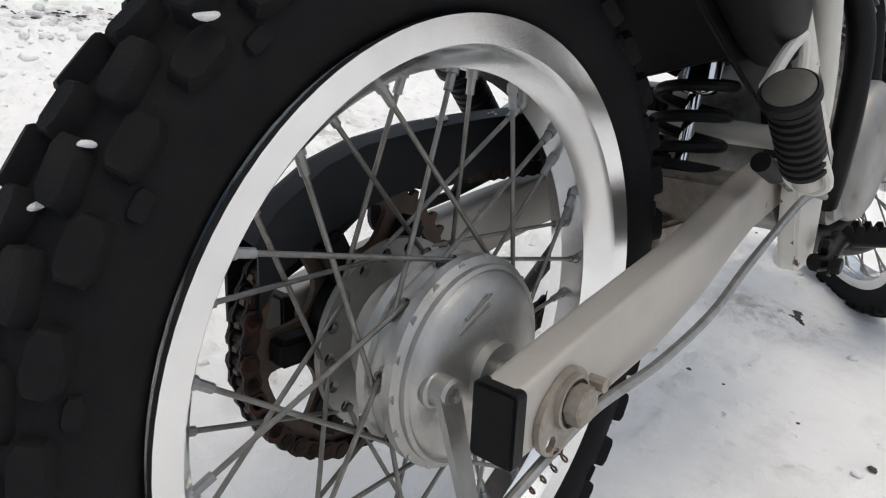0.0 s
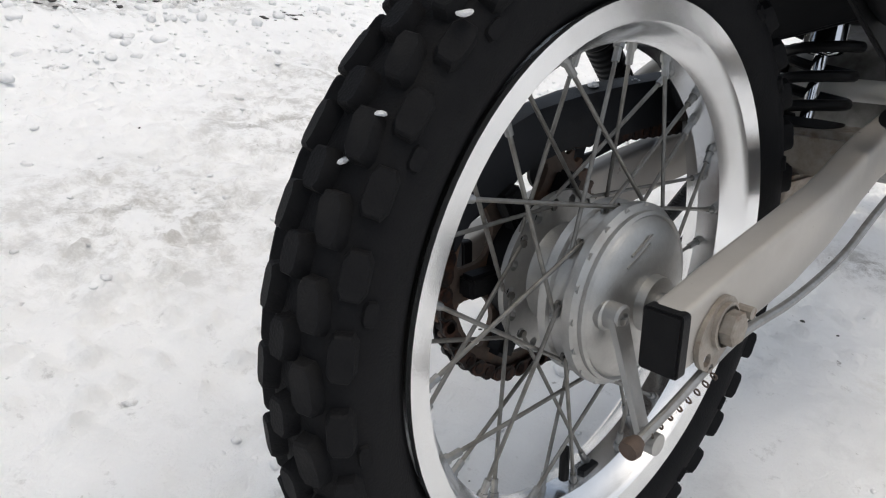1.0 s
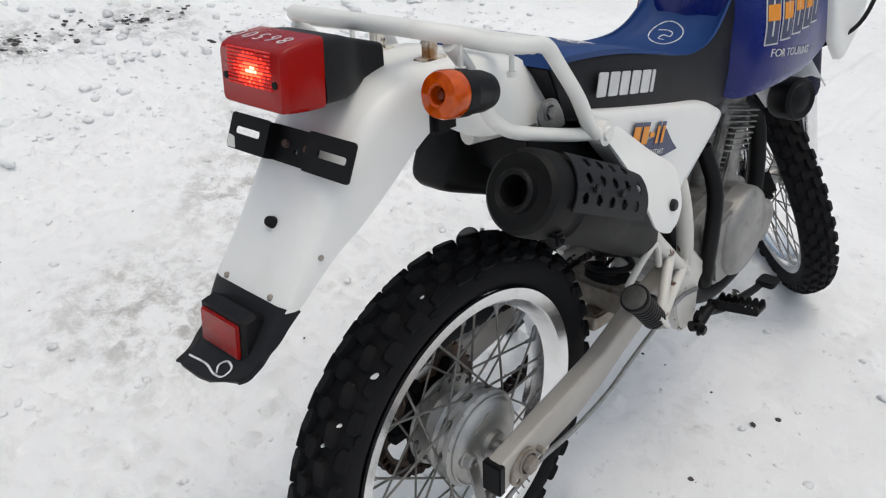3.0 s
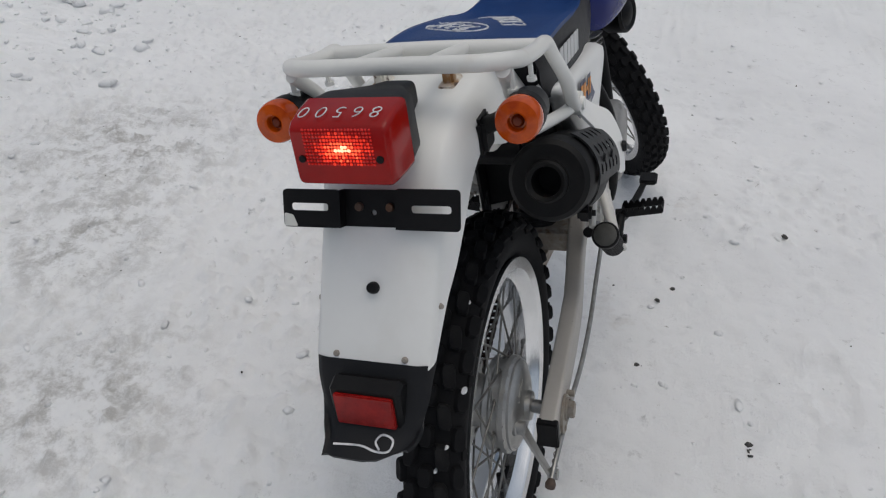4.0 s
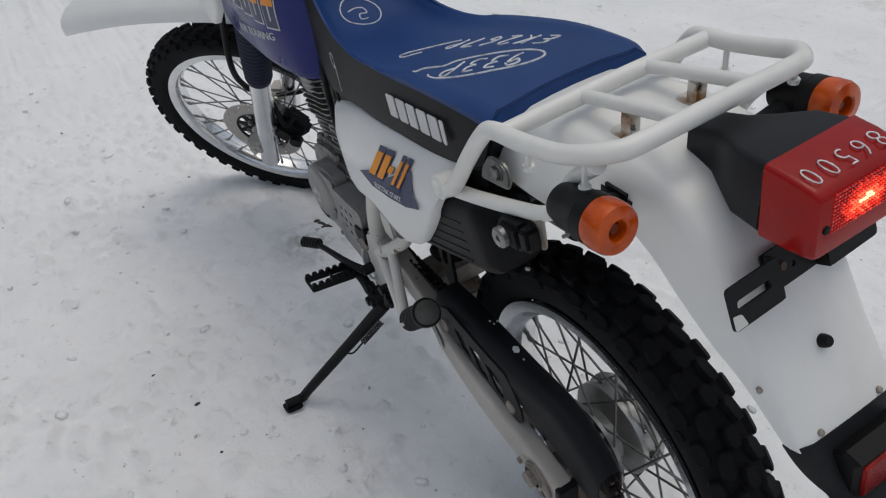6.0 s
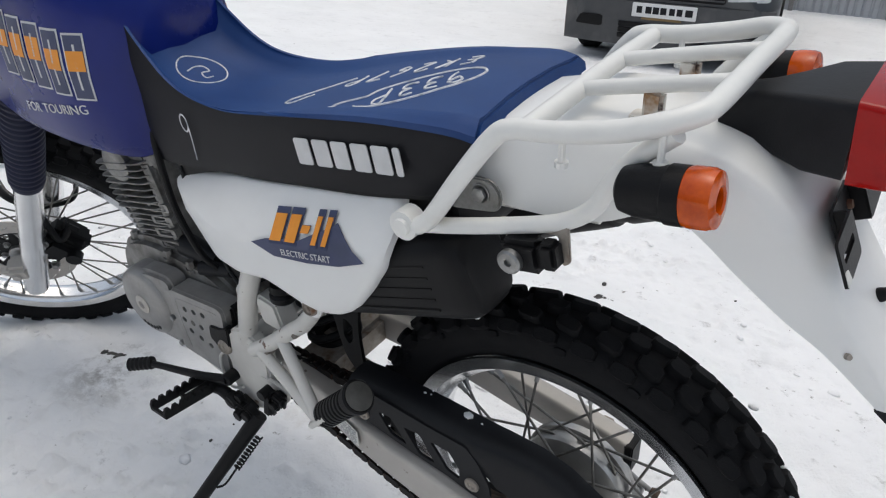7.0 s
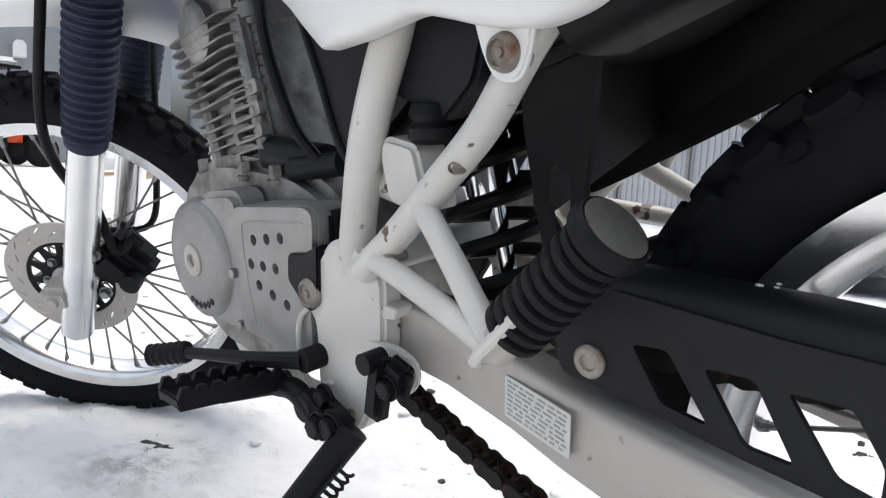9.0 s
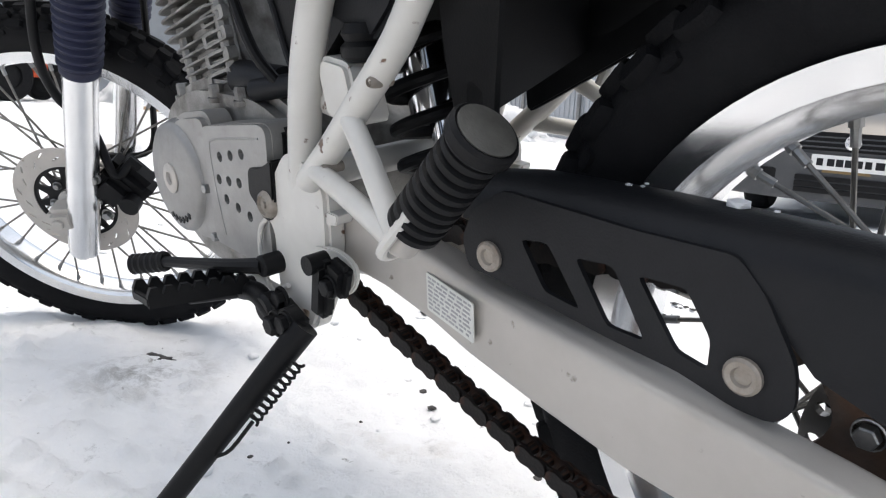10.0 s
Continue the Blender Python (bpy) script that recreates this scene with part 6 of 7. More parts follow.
def build_tail_light():
    bm = B()
    rows = []
    for x, w, z0, z1 in ((-0.128, 0.020, 0.925, 0.955), (-0.160, 0.022, 0.918, 0.964), (-0.180, 0.032, 0.914, 0.970), (-0.205, 0.047, 0.914, 0.978), (-0.236, 0.052, 0.916, 0.982)):
        pts = rounded([(-w, z0), (w, z0), (w, z1), (-w, z1)], 0.008, 3)
        rows.append([(x, y, z) for y, z in pts])
    loft(bm, rows)
    light = part("tail_light", bm, GREY_PLASTIC, machine, "lit red tail light with a price written on top", angle=40)
    rows = []
    for x, w, z0, z1 in ((-0.234, 0.0525, 0.914, 0.983), (-0.255, 0.052, 0.915, 0.982), (-0.274, 0.051, 0.917, 0.979), (-0.281, 0.050, 0.918, 0.976), (-0.284, 0.048, 0.920, 0.973)):
        pts = rounded([(-w, z0), (w, z0), (w, z1), (-w, z1)], 0.006, 3)
        rows.append([(x - 0.005 * (z1 - z) / 0.06, y, z) for y, z in [(p, q) for p, q in pts]])
    part("lens", loft(B(), rows), RED, light, "red lens", angle=40)
    # prism facets that glow round the bulb, weaker the further off they lie
    rings = [B() for _ in LAMP_RINGS]
    rng = random.Random(23)
    for i in range(23):
        for j in range(11):
            y, z = -0.0374 + i * 0.0034, 0.940 + j * 0.0034
            if abs(y) > 0.036 or abs(z - 0.957) > 0.0175:
                continue
            d = math.hypot((y + 0.003) / 0.030, (z - 0.954) / 0.0165) + rng.uniform(-0.14, 0.14)
            ring = 0 if d < 0.26 else 1 if d < 0.55 else 2 if d < 0.95 else 3
            x = -0.2840 - 0.005 * (0.973 - z) / 0.055 - 0.0005
            wide = rng.uniform(0.0015, 0.0024) * (1.3 if ring == 0 else 1.0)
            box(rings[ring], (x, y + rng.uniform(-0.0002, 0.0002), z), (0.0014, wide, wide * 0.8), 0, Matrix.Rotation(radians(18), 4, "X"))
    for bm, mat, words in zip(rings, LAMP_RINGS, ("bright facets before the bulb", "orange glowing prism facets", "red glowing prism facets", "dim red prism facets")):
        tagged(part("lamp_glow", bm, mat, light, words), words, kind="stuff")
    for y in (-0.040, 0.040):
        bm = lathe(B(), [(0, 0.001), (0.0035, 0.001), (0.004, -0.002)], (-0.2872, y, 0.945), (-1, 0, 0), 10)
        part("lens_screw", bm, DARK, light)
    bm = writing("8 6 5 0 0", 0.029, 0.0003, -0.0007)
    bm.transform(Matrix.Diagonal((0.82, 1, 1, 1)))
    bm.transform(facing((-0.264, 0.002, 0.9826), (0, 1, 0), (-1, 0, -0.07)))
    part("price_writing", bm, CHALK, light, "white handwritten price")


build_tail_light()


def build_indicator(sgn):
    c = Vector((-0.145, sgn * 0.139, 0.921))
    ax = Vector((1, 0, -0.16)).normalized()
    up = Vector((0.16, 0, 1)).normalized()
    prof = [(0.0, 0.052), (0.012, 0.052), (0.0185, 0.048), (0.0215, 0.036), (0.0225, 0.012), (0.0240, 0.010), (0.0240, -0.004)]
    bm = lathe(B(), prof, c, ax, 32)
    rod(bm, c + Vector((0.024, -sgn * 0.012, -0.008)), c + Vector((0.038, -sgn * 0.056, -0.032)), 0.010, 14)
    box(bm, c + Vector((0.040, -sgn * 0.058, -0.040)), (0.04, 0.018, 0.045), 0.006)
    ind = part("indicator", bm, BLACK, machine, "amber turn indicator on a black stalk")
    prof = [(0.0235, -0.004), (0.0245, -0.009), (0.0240, -0.022), (0.0222, -0.0265), (0.0115, -0.0285), (0.0095, -0.0270), (0.0085, -0.0190), (0.0, -0.0180)]
    part("lens", lathe(B(), prof, c, ax, 36), AMBER, ind, "amber ribbed lens")
    part("bulb", lathe(B(), [(0.0068, -0.0170), (0.0066, -0.0205), (0.0045, -0.0228), (0.0, -0.0236)], c, ax, 20), BULB, ind, "dark orange bulb behind the lens")
    for k in range(24):
        a = k * math.tau / 24
        q = Vector((0, math.cos(a), 0)) + up * math.sin(a)
        part("lens_rib", rod(B(), c - ax * 0.007 + q * 0.0231, c - ax * 0.0215 + q * 0.0229, 0.0011, 5), AMBER, ind)


build_indicator(1)
build_indicator(-1)


def build_rack():
    def side(bm):
        tube(bm, [(0.112, 0.147, 0.812), (0.094, 0.147, 0.828), (0.058, 0.146, 0.882), (0.024, 0.143, 0.929), (0.006, 0.141, 0.941), (-0.034, 0.139, 0.947), (-0.085, 0.137, 0.959), (-0.118, 0.131, 0.970), (-0.138, 0.115, 0.976), (-0.145, 0.092, 0.978), (-0.145, 0.0, 0.978)], 0.0095, 14, 5)
        tube(bm, [(0.130, 0.146, 0.808), (0.07, 0.136, 0.820), (0.0, 0.124, 0.838), (-0.038, 0.119, 0.852), (-0.064, 0.117, 0.874), (-0.078, 0.118, 0.904), (-0.098, 0.122, 0.932), (-0.130, 0.126, 0.964)], 0.0085, 12, 5)
        lathe(bm, [(0, 0.012), (0.009, 0.012), (0.010, 0.008), (0.0165, 0.008), (0.0165, -0.012), (0, -0.012)], (0.127, 0.146, 0.810), (0, 1, 0), 18)
        for x, z in ((-0.038, 0.948), (-0.122, 0.970)):
            rod(bm, (x, 0.133, z), (x, 0.133, z - 0.030), 0.0032, 8)
            lathe(bm, [(0, -0.004), (0.006, -0.004), (0.006, 0.001), (0, 0.001)], (x, 0.133, z - 0.030), (0, 0, 1), 10)
        return bm
    rack, other = both(side, "luggage_rack", RACK_WHITE, machine, "white tubular luggage rack with rust at the welds")
    other.parent = rack
    # its loop on this side sits a little closer in
    for v in other.data.vertices:
        v.co.y *= 1.0 - 0.055 * ease((v.co.z / SIZE - 0.86) / 0.07)
    other.name = "rack_side"
    bm = tube(B(), [(-0.006, -0.133, 0.942), (-0.006, 0.0, 0.944), (-0.006, 0.140, 0.942)], 0.0095, 12)
    part("rack_bar", bm, RACK_WHITE, rack)
    for y in (-0.042, 0.042):
        bm = tube(B(), [(-0.006, y, 0.944), (-0.07, y, 0.960), (-0.145, y, 0.978)], 0.0072, 12)
        part("rack_bar", bm, RACK_WHITE, rack)
        bm = B()
        box(bm, (-0.078, y, 0.943), (0.018, 0.013, 0.028), 0.003)
        slab(bm, rounded([(-0.098, y - 0.010), (-0.058, y - 0.010), (-0.058, y + 0.010), (-0.098, y + 0.010)], 0.006), 0.929, 0.933, "z", bevel=0.001)
        part("rack_foot", bm, RUST_STAIN, rack, "rust-spotted rack foot")
    for sgn in (-1, 1):
        bm = slab(B(), rounded([(0.100, 0.818), (0.040, 0.830), (0.036, 0.850), (0.048, 0.864), (0.075, 0.862), (0.092, 0.842)], 0.01), sgn * 0.104, sgn * 0.110, "y", bevel=0.002)
        hexbolt(bm, (0.060, sgn * 0.110, 0.847), (0, sgn, 0), 0.008, 0.006)
        part("rack_tab", bm, STEEL, rack, "bare metal tab with bolt")
    turn = Matrix.Rotation(radians(11), 4, "Y")
    bm = slab(B(), rounded([(0.030, 0.838), (-0.044, 0.852), (-0.048, 0.812), (-0.040, 0.806), (-0.034, 0.838), (0.000, 0.834), (0.018, 0.812)], 0.004), 0.122, 0.126, "y", bevel=0.001)
    lock = part("helmet_lock", bm, ZINC, rack, "helmet lock on a grey bracket")
    bm = B()
    box(bm, (-0.004, 0.132, 0.813), (0.044, 0.026, 0.034), 0.006, turn)
    box(bm, (-0.032, 0.134, 0.822), (0.018, 0.020, 0.028), 0.004, turn)
    part("lock_body", bm, BLACK, lock)
    bm = lathe(B(), [(0.0125, 0.0), (0.0125, 0.008), (0.0105, 0.010), (0.004, 0.0095), (0.0035, 0.006), (0, 0.006)], (0.003, 0.143, 0.810), (0, 1, 0), 24)
    part("lock_barrel", bm, STEEL, lock, "round metal lock face")


build_rack()


# ---- tank and front end ----
def build_tank():
    st = [(0.650, 0.076, 0.735, 0.93), (0.664, 0.100, 0.722, 0.975), (0.690, 0.124, 0.722, 1.025), (0.745, 0.146, 0.730, 1.065), (0.82, 0.156, 0.735, 1.085), (0.92, 0.158, 0.742, 1.08), (1.00, 0.150, 0.765, 1.06), (1.06, 0.130, 0.785, 1.03), (1.09, 0.09, 0.82, 1.0)]
    rows = []
    for x, w, z0, z1 in st:
        half = [(x, 0, z0 + 0.02), (x, w * 0.55, z0 + 0.012), (x, w * 0.92, z0), (x, w, z0 + 0.022), (x, w * 0.985, z0 + 0.4 * (z1 - z0)), (x, w * 0.88, z0 + 0.72 * (z1 - z0)), (x, w * 0.62, z0 + 0.92 * (z1 - z0)), (x, w * 0.28, z1 - 0.004), (x, 0, z1)]
        half = [Vector(p) for p in half]
        rows.append(half + [Vector((p.x, -p.y, p.z)) for p in half[-2:0:-1]])
    cols = [smooth_path([row[k] for row in rows], 4) for k in range(len(rows[0]))]
    bm = loft(B(), [[c[i] for c in cols] for i in range(len(cols[0]))])
    tank = part("fuel_tank", bm, BLUE_PAINT, machine, "glossy dark blue fuel tank with decals", angle=50)
    def skin(x, z, lift):
        """A point just off the tank's side."""
        w, z0, z1 = (float(np.interp(x, [q[0] for q in st], [q[k] for q in st])) for k in (1, 2, 3))
        f = (z - z0) / (z1 - z0)
        return w * float(np.interp(f, [0.0, 0.08, 0.4, 0.72, 0.92, 1.0], [0.94, 1.0, 0.985, 0.88, 0.62, 0.28])) + lift

    def decal(name, x0, x1, z0, z1, lift, mat_, sgn, label="", slant=0.0):
        bm = B()
        rows = []
        for i in range(9):
            z = z0 + (z1 - z0) * i / 8
            rows.append([(x0 + (x1 - x0) * j / 3 + slant * (z - z0), sgn * skin(x0 + (x1 - x0) * j / 3, z, lift), z) for j in range(4)])
        loft(bm, rows, closed=False, caps=False)
        thicken(bm, 0.0006)
        part(name, bm, mat_, tank, label)

    for sgn in (1, -1):
        for k in range(5):
            x = 0.878 - 0.0365 * k
            drop = 0.005 * k + 0.016
            decal("name_outline", x - 0.0315, x, 0.850 - drop, 0.945 - drop, 0.0022, SILVER_INK, sgn, "white outlined decal block")
            decal("name_block", x - 0.0290, x - 0.0025, 0.853 - drop, 0.942 - drop, 0.0030, NAVY_INK, sgn)
            decal("name_slot", x - 0.0175, x - 0.0145, 0.866 - drop, 0.930 - drop, 0.0037, SILVER_INK, sgn)
            decal("name_band", x - 0.0285, x - 0.003, 0.893 - drop - 0.005 * (k % 2), 0.917 - drop + 0.004 * (k % 3), 0.0037, ORANGE_INK, sgn, "orange band across the decal")
        m = facing((0.788, 0, 0.792), (-sgn, 0, 0.10 * sgn), (0, 0, 1))
        bm = writing("FOR TOURING", 0.0205, 0.0003)
        bm.transform(m)
        for v in bm.verts:
            v.co.y = sgn * (skin(v.co.x, v.co.z, 0.0022) + sgn * v.co.y)
        part("tank_lettering", bm, SILVER_INK, tank, "silver printed words")
    # white shroud and cowl ahead of the tank
    for sgn in (-1, 1):
        out = [(0.82, 1.03), (1.16, 1.02), (1.19, 0.93), (1.15, 0.78), (1.06, 0.72), (0.975, 0.78), (0.92, 0.89)]
        part("tank_shroud", panel_skin(out, 0.165, 0.008, sgn=sgn), WHITE, tank, "white plastic shroud", angle=50)
    bm = lathe(B(), [(0, -0.03), (0.042, -0.03), (0.046, -0.022), (0.046, 0.02), (0.04, 0.026), (0.03, 0.022), (0.012, 0.03), (0, 0.03)], (0.985, -0.105, 0.650), (-0.35, -1, 0.1), 32)
    part("horn", bm, BLACK, machine, "round black horn")
    bm = tube(B(), [(1.0, -0.12, 0.75), (1.07, -0.185, 0.80), (1.10, -0.20, 0.90), (1.06, -0.17, 1.0)], 0.0045, 8)
    part("cable", bm, BLACK, machine)


build_tank()

# the front wheel is turned to the left on the stand
FC = Vector((1.3833, 0.0458, 0.3058))
RAKE, STEER = radians(29.2), radians(45)
FORK_UP = Vector((-math.sin(RAKE), 0, math.cos(RAKE)))
LEFT = Vector((-math.sin(STEER) * math.cos(RAKE), math.cos(STEER), -math.sin(STEER) * math.sin(RAKE)))
HEAD = LEFT.cross(FORK_UP).normalized()
WHEEL_UP = Vector((0, 0, 1))
WHEEL_UP = (WHEEL_UP - LEFT * WHEEL_UP.dot(LEFT)).normalized()
WHEEL_AHEAD = LEFT.cross(WHEEL_UP)
FM = Matrix((WHEEL_AHEAD, LEFT, WHEEL_UP)).transposed().to_4x4()
FM.translation = FC
LEGS = Vector((1.3477, 0.0897, 0.1923)) - LEFT * 0.094


def front(bm):
    """From the front wheel's own frame to the machine's."""
    bm.transform(FM)
    return bm


def build_front_wheel():
    O = Vector((0, 0, 0))
    wheel = new("front_wheel", mesh_of("front_wheel", lathe(B(), rim_profile(0.2785, 0.030, 0.026), O, (0, 1, 0), 96, closed=True), ALU))
    wheel.parent = machine
    tagged(wheel, "spoked front wheel turned to the left")
    M = FM.copy()
    M.translation = FC * SIZE
    wheel.matrix_basis = M
    build_tyre(wheel, O, 0.2775, 0.346, 0.041, 46, 0.009, 0.9, "narrow black block-pattern tyre")
    bm = lathe(B(), [(0, 0.062), (0.018, 0.062), (0.02, 0.05), (0.036, 0.046), (0.040, 0.040), (0.040, 0.030), (0.026, 0.026), (0.024, -0.026), (0.036, -0.03), (0.036, -0.036), (0.02, -0.04), (0.018, -0.06), (0, -0.06)], O, (0, 1, 0), 40)
    part("hub", bm, HUB, wheel)
    spoke_set(wheel, O, 0.253, [(0.036, 0.034), (0.034, -0.033)], 36, 1.05, 0.0020, 0.005)
    holes = []
    for k in range(24):
        a = k * math.tau / 24
        r = 0.095 + (0.008 if k % 2 else -0.003)
        holes.append([(r * math.cos(a) + 0.007 * math.cos(a + 1.0) * s + 0.003 * t * math.sin(a), r * math.sin(a) + 0.007 * math.sin(a + 1.0) * s + 0.003 * t * -math.cos(a)) for s, t in ((-1, -1), (1, -1), (1, 1), (-1, 1))])
    bm = slab(B(), circle(0, 0, 0.113, 72), 0.052, 0.056, "y", holes + [circle(0, 0, 0.076, 48)])
    part("brake_disc", bm, ALU_SATIN, wheel, "drilled steel brake disc")
    wins = [wedge((0, 0, 0), 0.050, 0.070, k * math.tau / 12 + 0.06, (k + 1) * math.tau / 12 - 0.06, 0.004) for k in range(12)]
    bm = slab(B(), circle(0, 0, 0.078, 48), 0.050, 0.0545, "y", wins + [circle(0, 0, 0.03, 24)])
    part("disc_carrier", bm, BLACK, wheel, "black windowed disc carrier")
    for k in range(6):
        a = k * math.tau / 6
        bm = hexbolt(B(), (0.042 * math.cos(a), 0.0545, 0.042 * math.sin(a)), (0, 1, 0), 0.006, 0.008)
        part("disc_bolt", bm, STEEL, wheel)
    part("hub_cap", lathe(B(), [(0.03, 0.05), (0.03, 0.062), (0.024, 0.066), (0, 0.066)], O, (0, 1, 0), 24), STEEL, wheel)
    return wheel


front_wheel = build_front_wheel()


def build_fork():
    fork = None
    for sgn in (1, -1):
        bot = LEGS + LEFT * (sgn * 0.094)
        def at(L):
            return bot + FORK_UP * L
        bm = lathe(B(), [(0, 0), (0.022, 0.0), (0.0265, 0.006), (0.027, 0.03), (0.0275, 0.13), (0.0265, 0.15), (0.0265, 0.40), (0, 0.40)], bot, FORK_UP, 30)
        s = part("front_fork" if fork is None else "fork_slider", bm, ALU, fork or machine, "polished front fork leg with blue rubber boot" if fork is None else "")
        fork = fork or s
        prof = [(0.027, 0.378), (0.030, 0.382), (0.031, 0.392)]
        n = 21
        for k in range(n):
            h = 0.394 + k * 0.0135
            g = 0.0300 + 0.0035 * min(1.0, k / 8)
            prof += [(g, h), (g + 0.0038, h + 0.004), (g + 0.0038, h + 0.0075), (g, h + 0.0115)]
        prof += [(0.033, 0.394 + n * 0.0135 + 0.004), (0.027, 0.394 + n * 0.0135 + 0.006)]
        part("fork_boot", lathe(B(), prof, bot, FORK_UP, 36), BLUE_BOOT, fork, "ribbed dark blue rubber boot")
        part("fork_tube", rod(B(), at(0.40), at(0.92), 0.021, 20), CHROME, fork)
        bm = B()
        a0 = FC + LEFT * (sgn * 0.094)
        box(bm, a0 + Vector((-0.004, 0, 0)), (0.052, 0.05, 0.046), 0.010, FM.to_3x3().to_4x4())
        hexbolt(bm, a0 + LEFT * sgn * 0.024, LEFT * sgn, 0.010, 0.010)
        part("axle_clamp", bm, ALU_SATIN, fork)
    bm = rod(B(), FC - LEFT * 0.10, FC + LEFT * 0.10, 0.009, 14)
    part("axle", bm, STEEL, fork)
    for L in (0.70, 0.90):
        mid = LEGS + FORK_UP * L
        bm = slab(B(), rounded([(-0.05, -0.12), (0.04, -0.12), (0.06, 0.0), (0.04, 0.12), (-0.05, 0.12), (-0.06, 0.0)], 0.02), -0.016, 0.016, "z", bevel=0.006)
        tilt = Matrix((HEAD, LEFT, FORK_UP)).transposed().to_4x4()
        tilt.translation = mid
        bm.transform(tilt)
        part("fork_yoke", bm, BLACK, fork, "black fork yoke")
    # caliper behind the left leg, with its hoses
    m = FM.copy()
    bm = B()
    box(bm, (-0.118, 0.052, 0.045), (0.070, 0.055, 0.085), 0.014, Matrix.Rotation(radians(35), 4, "Y"))
    box(bm, (-0.098, 0.080, 0.04), (0.060, 0.030, 0.065), 0.012, Matrix.Rotation(radians(35), 4, "Y"))
    rod(bm, (-0.13, 0.085, 0.02), (-0.13, 0.105, 0.02), 0.017, 18)
    rod(bm, (-0.15, 0.06, 0.07), (-0.135, 0.06, 0.09), 0.008, 10)
    part("brake_caliper", front(bm), BLACK, fork, "black brake caliper")
    for p in ((-0.085, 0.094, 0.075), (-0.08, 0.094, 0.0), (-0.062, 0.094, 0.052)):
        part("caliper_bolt", front(hexbolt(B(), p, (0, 1, 0), 0.008, 0.012)), STEEL, fork)
    left_at = LEGS + LEFT * 0.094
    hose = [FM @ Vector((-0.14, 0.06, 0.085)), left_at + FORK_UP * 0.19 - HEAD * 0.050 - LEFT * 0.01, left_at + FORK_UP * 0.25 - LEFT * 0.038, left_at + FORK_UP * 0.32 + HEAD * 0.045 - LEFT * 0.01, left_at + FORK_UP * 0.42 + HEAD * 0.062 + LEFT * 0.01, left_at + FORK_UP * 0.60 + HEAD * 0.066, left_at + FORK_UP * 0.86 + HEAD * 0.06]
    part("brake_hose", tube(B(), hose, 0.0075, 12), BLACK, fork, "black brake hose")
    right_at = LEGS - LEFT * 0.094
    cab = [FM @ Vector((-0.02, -0.05, 0.03)), right_at + FORK_UP * 0.14 - HEAD * 0.05 + LEFT * 0.02, right_at + FORK_UP * 0.26 - HEAD * 0.055 + LEFT * 0.03, right_at + FORK_UP * 0.42 - HEAD * 0.04 + LEFT * 0.04, right_at + FORK_UP * 0.62 - HEAD * 0.02 + LEFT * 0.05]
    part("speedo_cable", tube(B(), cab, 0.006, 10), BLACK, fork)
    # high front fender
    rows = []
    for x, z, w in ((-0.36, 0.39, 0.060), (-0.28, 0.435, 0.066), (-0.16, 0.465, 0.070), (0.0, 0.47, 0.070), (0.16, 0.455, 0.066), (0.30, 0.425, 0.058), (0.40, 0.395, 0.046)):
        half = [Vector((x, w + 0.006, z - 0.032)), Vector((x, w, z - 0.010)), Vector((x, w * 0.7, z + 0.004)), Vector((x, 0, z + 0.010))]
        rows.append(half + [Vector((p.x, -p.y, p.z)) for p in half[-2::-1]])
    cols = [smooth_path([row[k] for row in rows], 4) for k in range(len(rows[0]))]
    bm = loft(B(), [[c[i] for c in cols] for i in range(len(cols[0]))], closed=False, caps=False)
    thicken(bm, 0.0035)
    part("front_fender", front(bm), WHITE, machine, "white high front fender", angle=60)


build_fork()


# ---- loose snow and grit on the ground ----
def lump_mesh(rng, spots, ground_fn, squash=0.6, sink=0.3):
    """Rough little lumps, joined: spots of (x, y, radius)."""
    verts, faces = [], []
    t = (1 + math.sqrt(5)) / 2
    ico = [Vector(p).normalized() for p in ((-1, t, 0), (1, t, 0), (-1, -t, 0), (1, -t, 0), (0, -1, t), (0, 1, t), (0, -1, -t), (0, 1, -t), (t, 0, -1), (t, 0, 1), (-t, 0, -1), (-t, 0, 1))]
    tri = ((0, 11, 5), (0, 5, 1), (0, 1, 7), (0, 7, 10), (0, 10, 11), (1, 5, 9), (5, 11, 4), (11, 10, 2), (10, 7, 6), (7, 1, 8), (3, 9, 4), (3, 4, 2), (3, 2, 6), (3, 6, 8), (3, 8, 9), (4, 9, 5), (2, 4, 11), (6, 2, 10), (8, 6, 7), (9, 8, 1))
    for x, y, r in spots:
        n = len(verts)
        a = rng.uniform(0, 6.3)
        sx, sy, sz = r * rng.uniform(0.7, 1.5), r * rng.uniform(0.6, 1.1), r * squash * rng.uniform(0.6, 1.2)
        z = ground_fn(x, y) + sz * (1 - 2 * sink)
        for v in ico:
            k = rng.uniform(0.75, 1.2)
            px, py = v.x * sx * k, v.y * sy * k
            verts.append((x + px * math.cos(a) - py * math.sin(a), y + px * math.sin(a) + py * math.cos(a), z + v.z * sz * k))
        faces += [(n + i, n + j, n + k2) for i, j, k2 in tri]
    return verts, faces


def stuff(name, verts, faces, mat_, label, category):
    me = bpy.data.meshes.new(name)
    me.from_pydata(verts, [], faces)
    me.polygons.foreach_set("use_smooth", [True] * len(faces))
    me.materials.append(mat_)
    return tagged(new(name, me), label, category, kind="stuff")


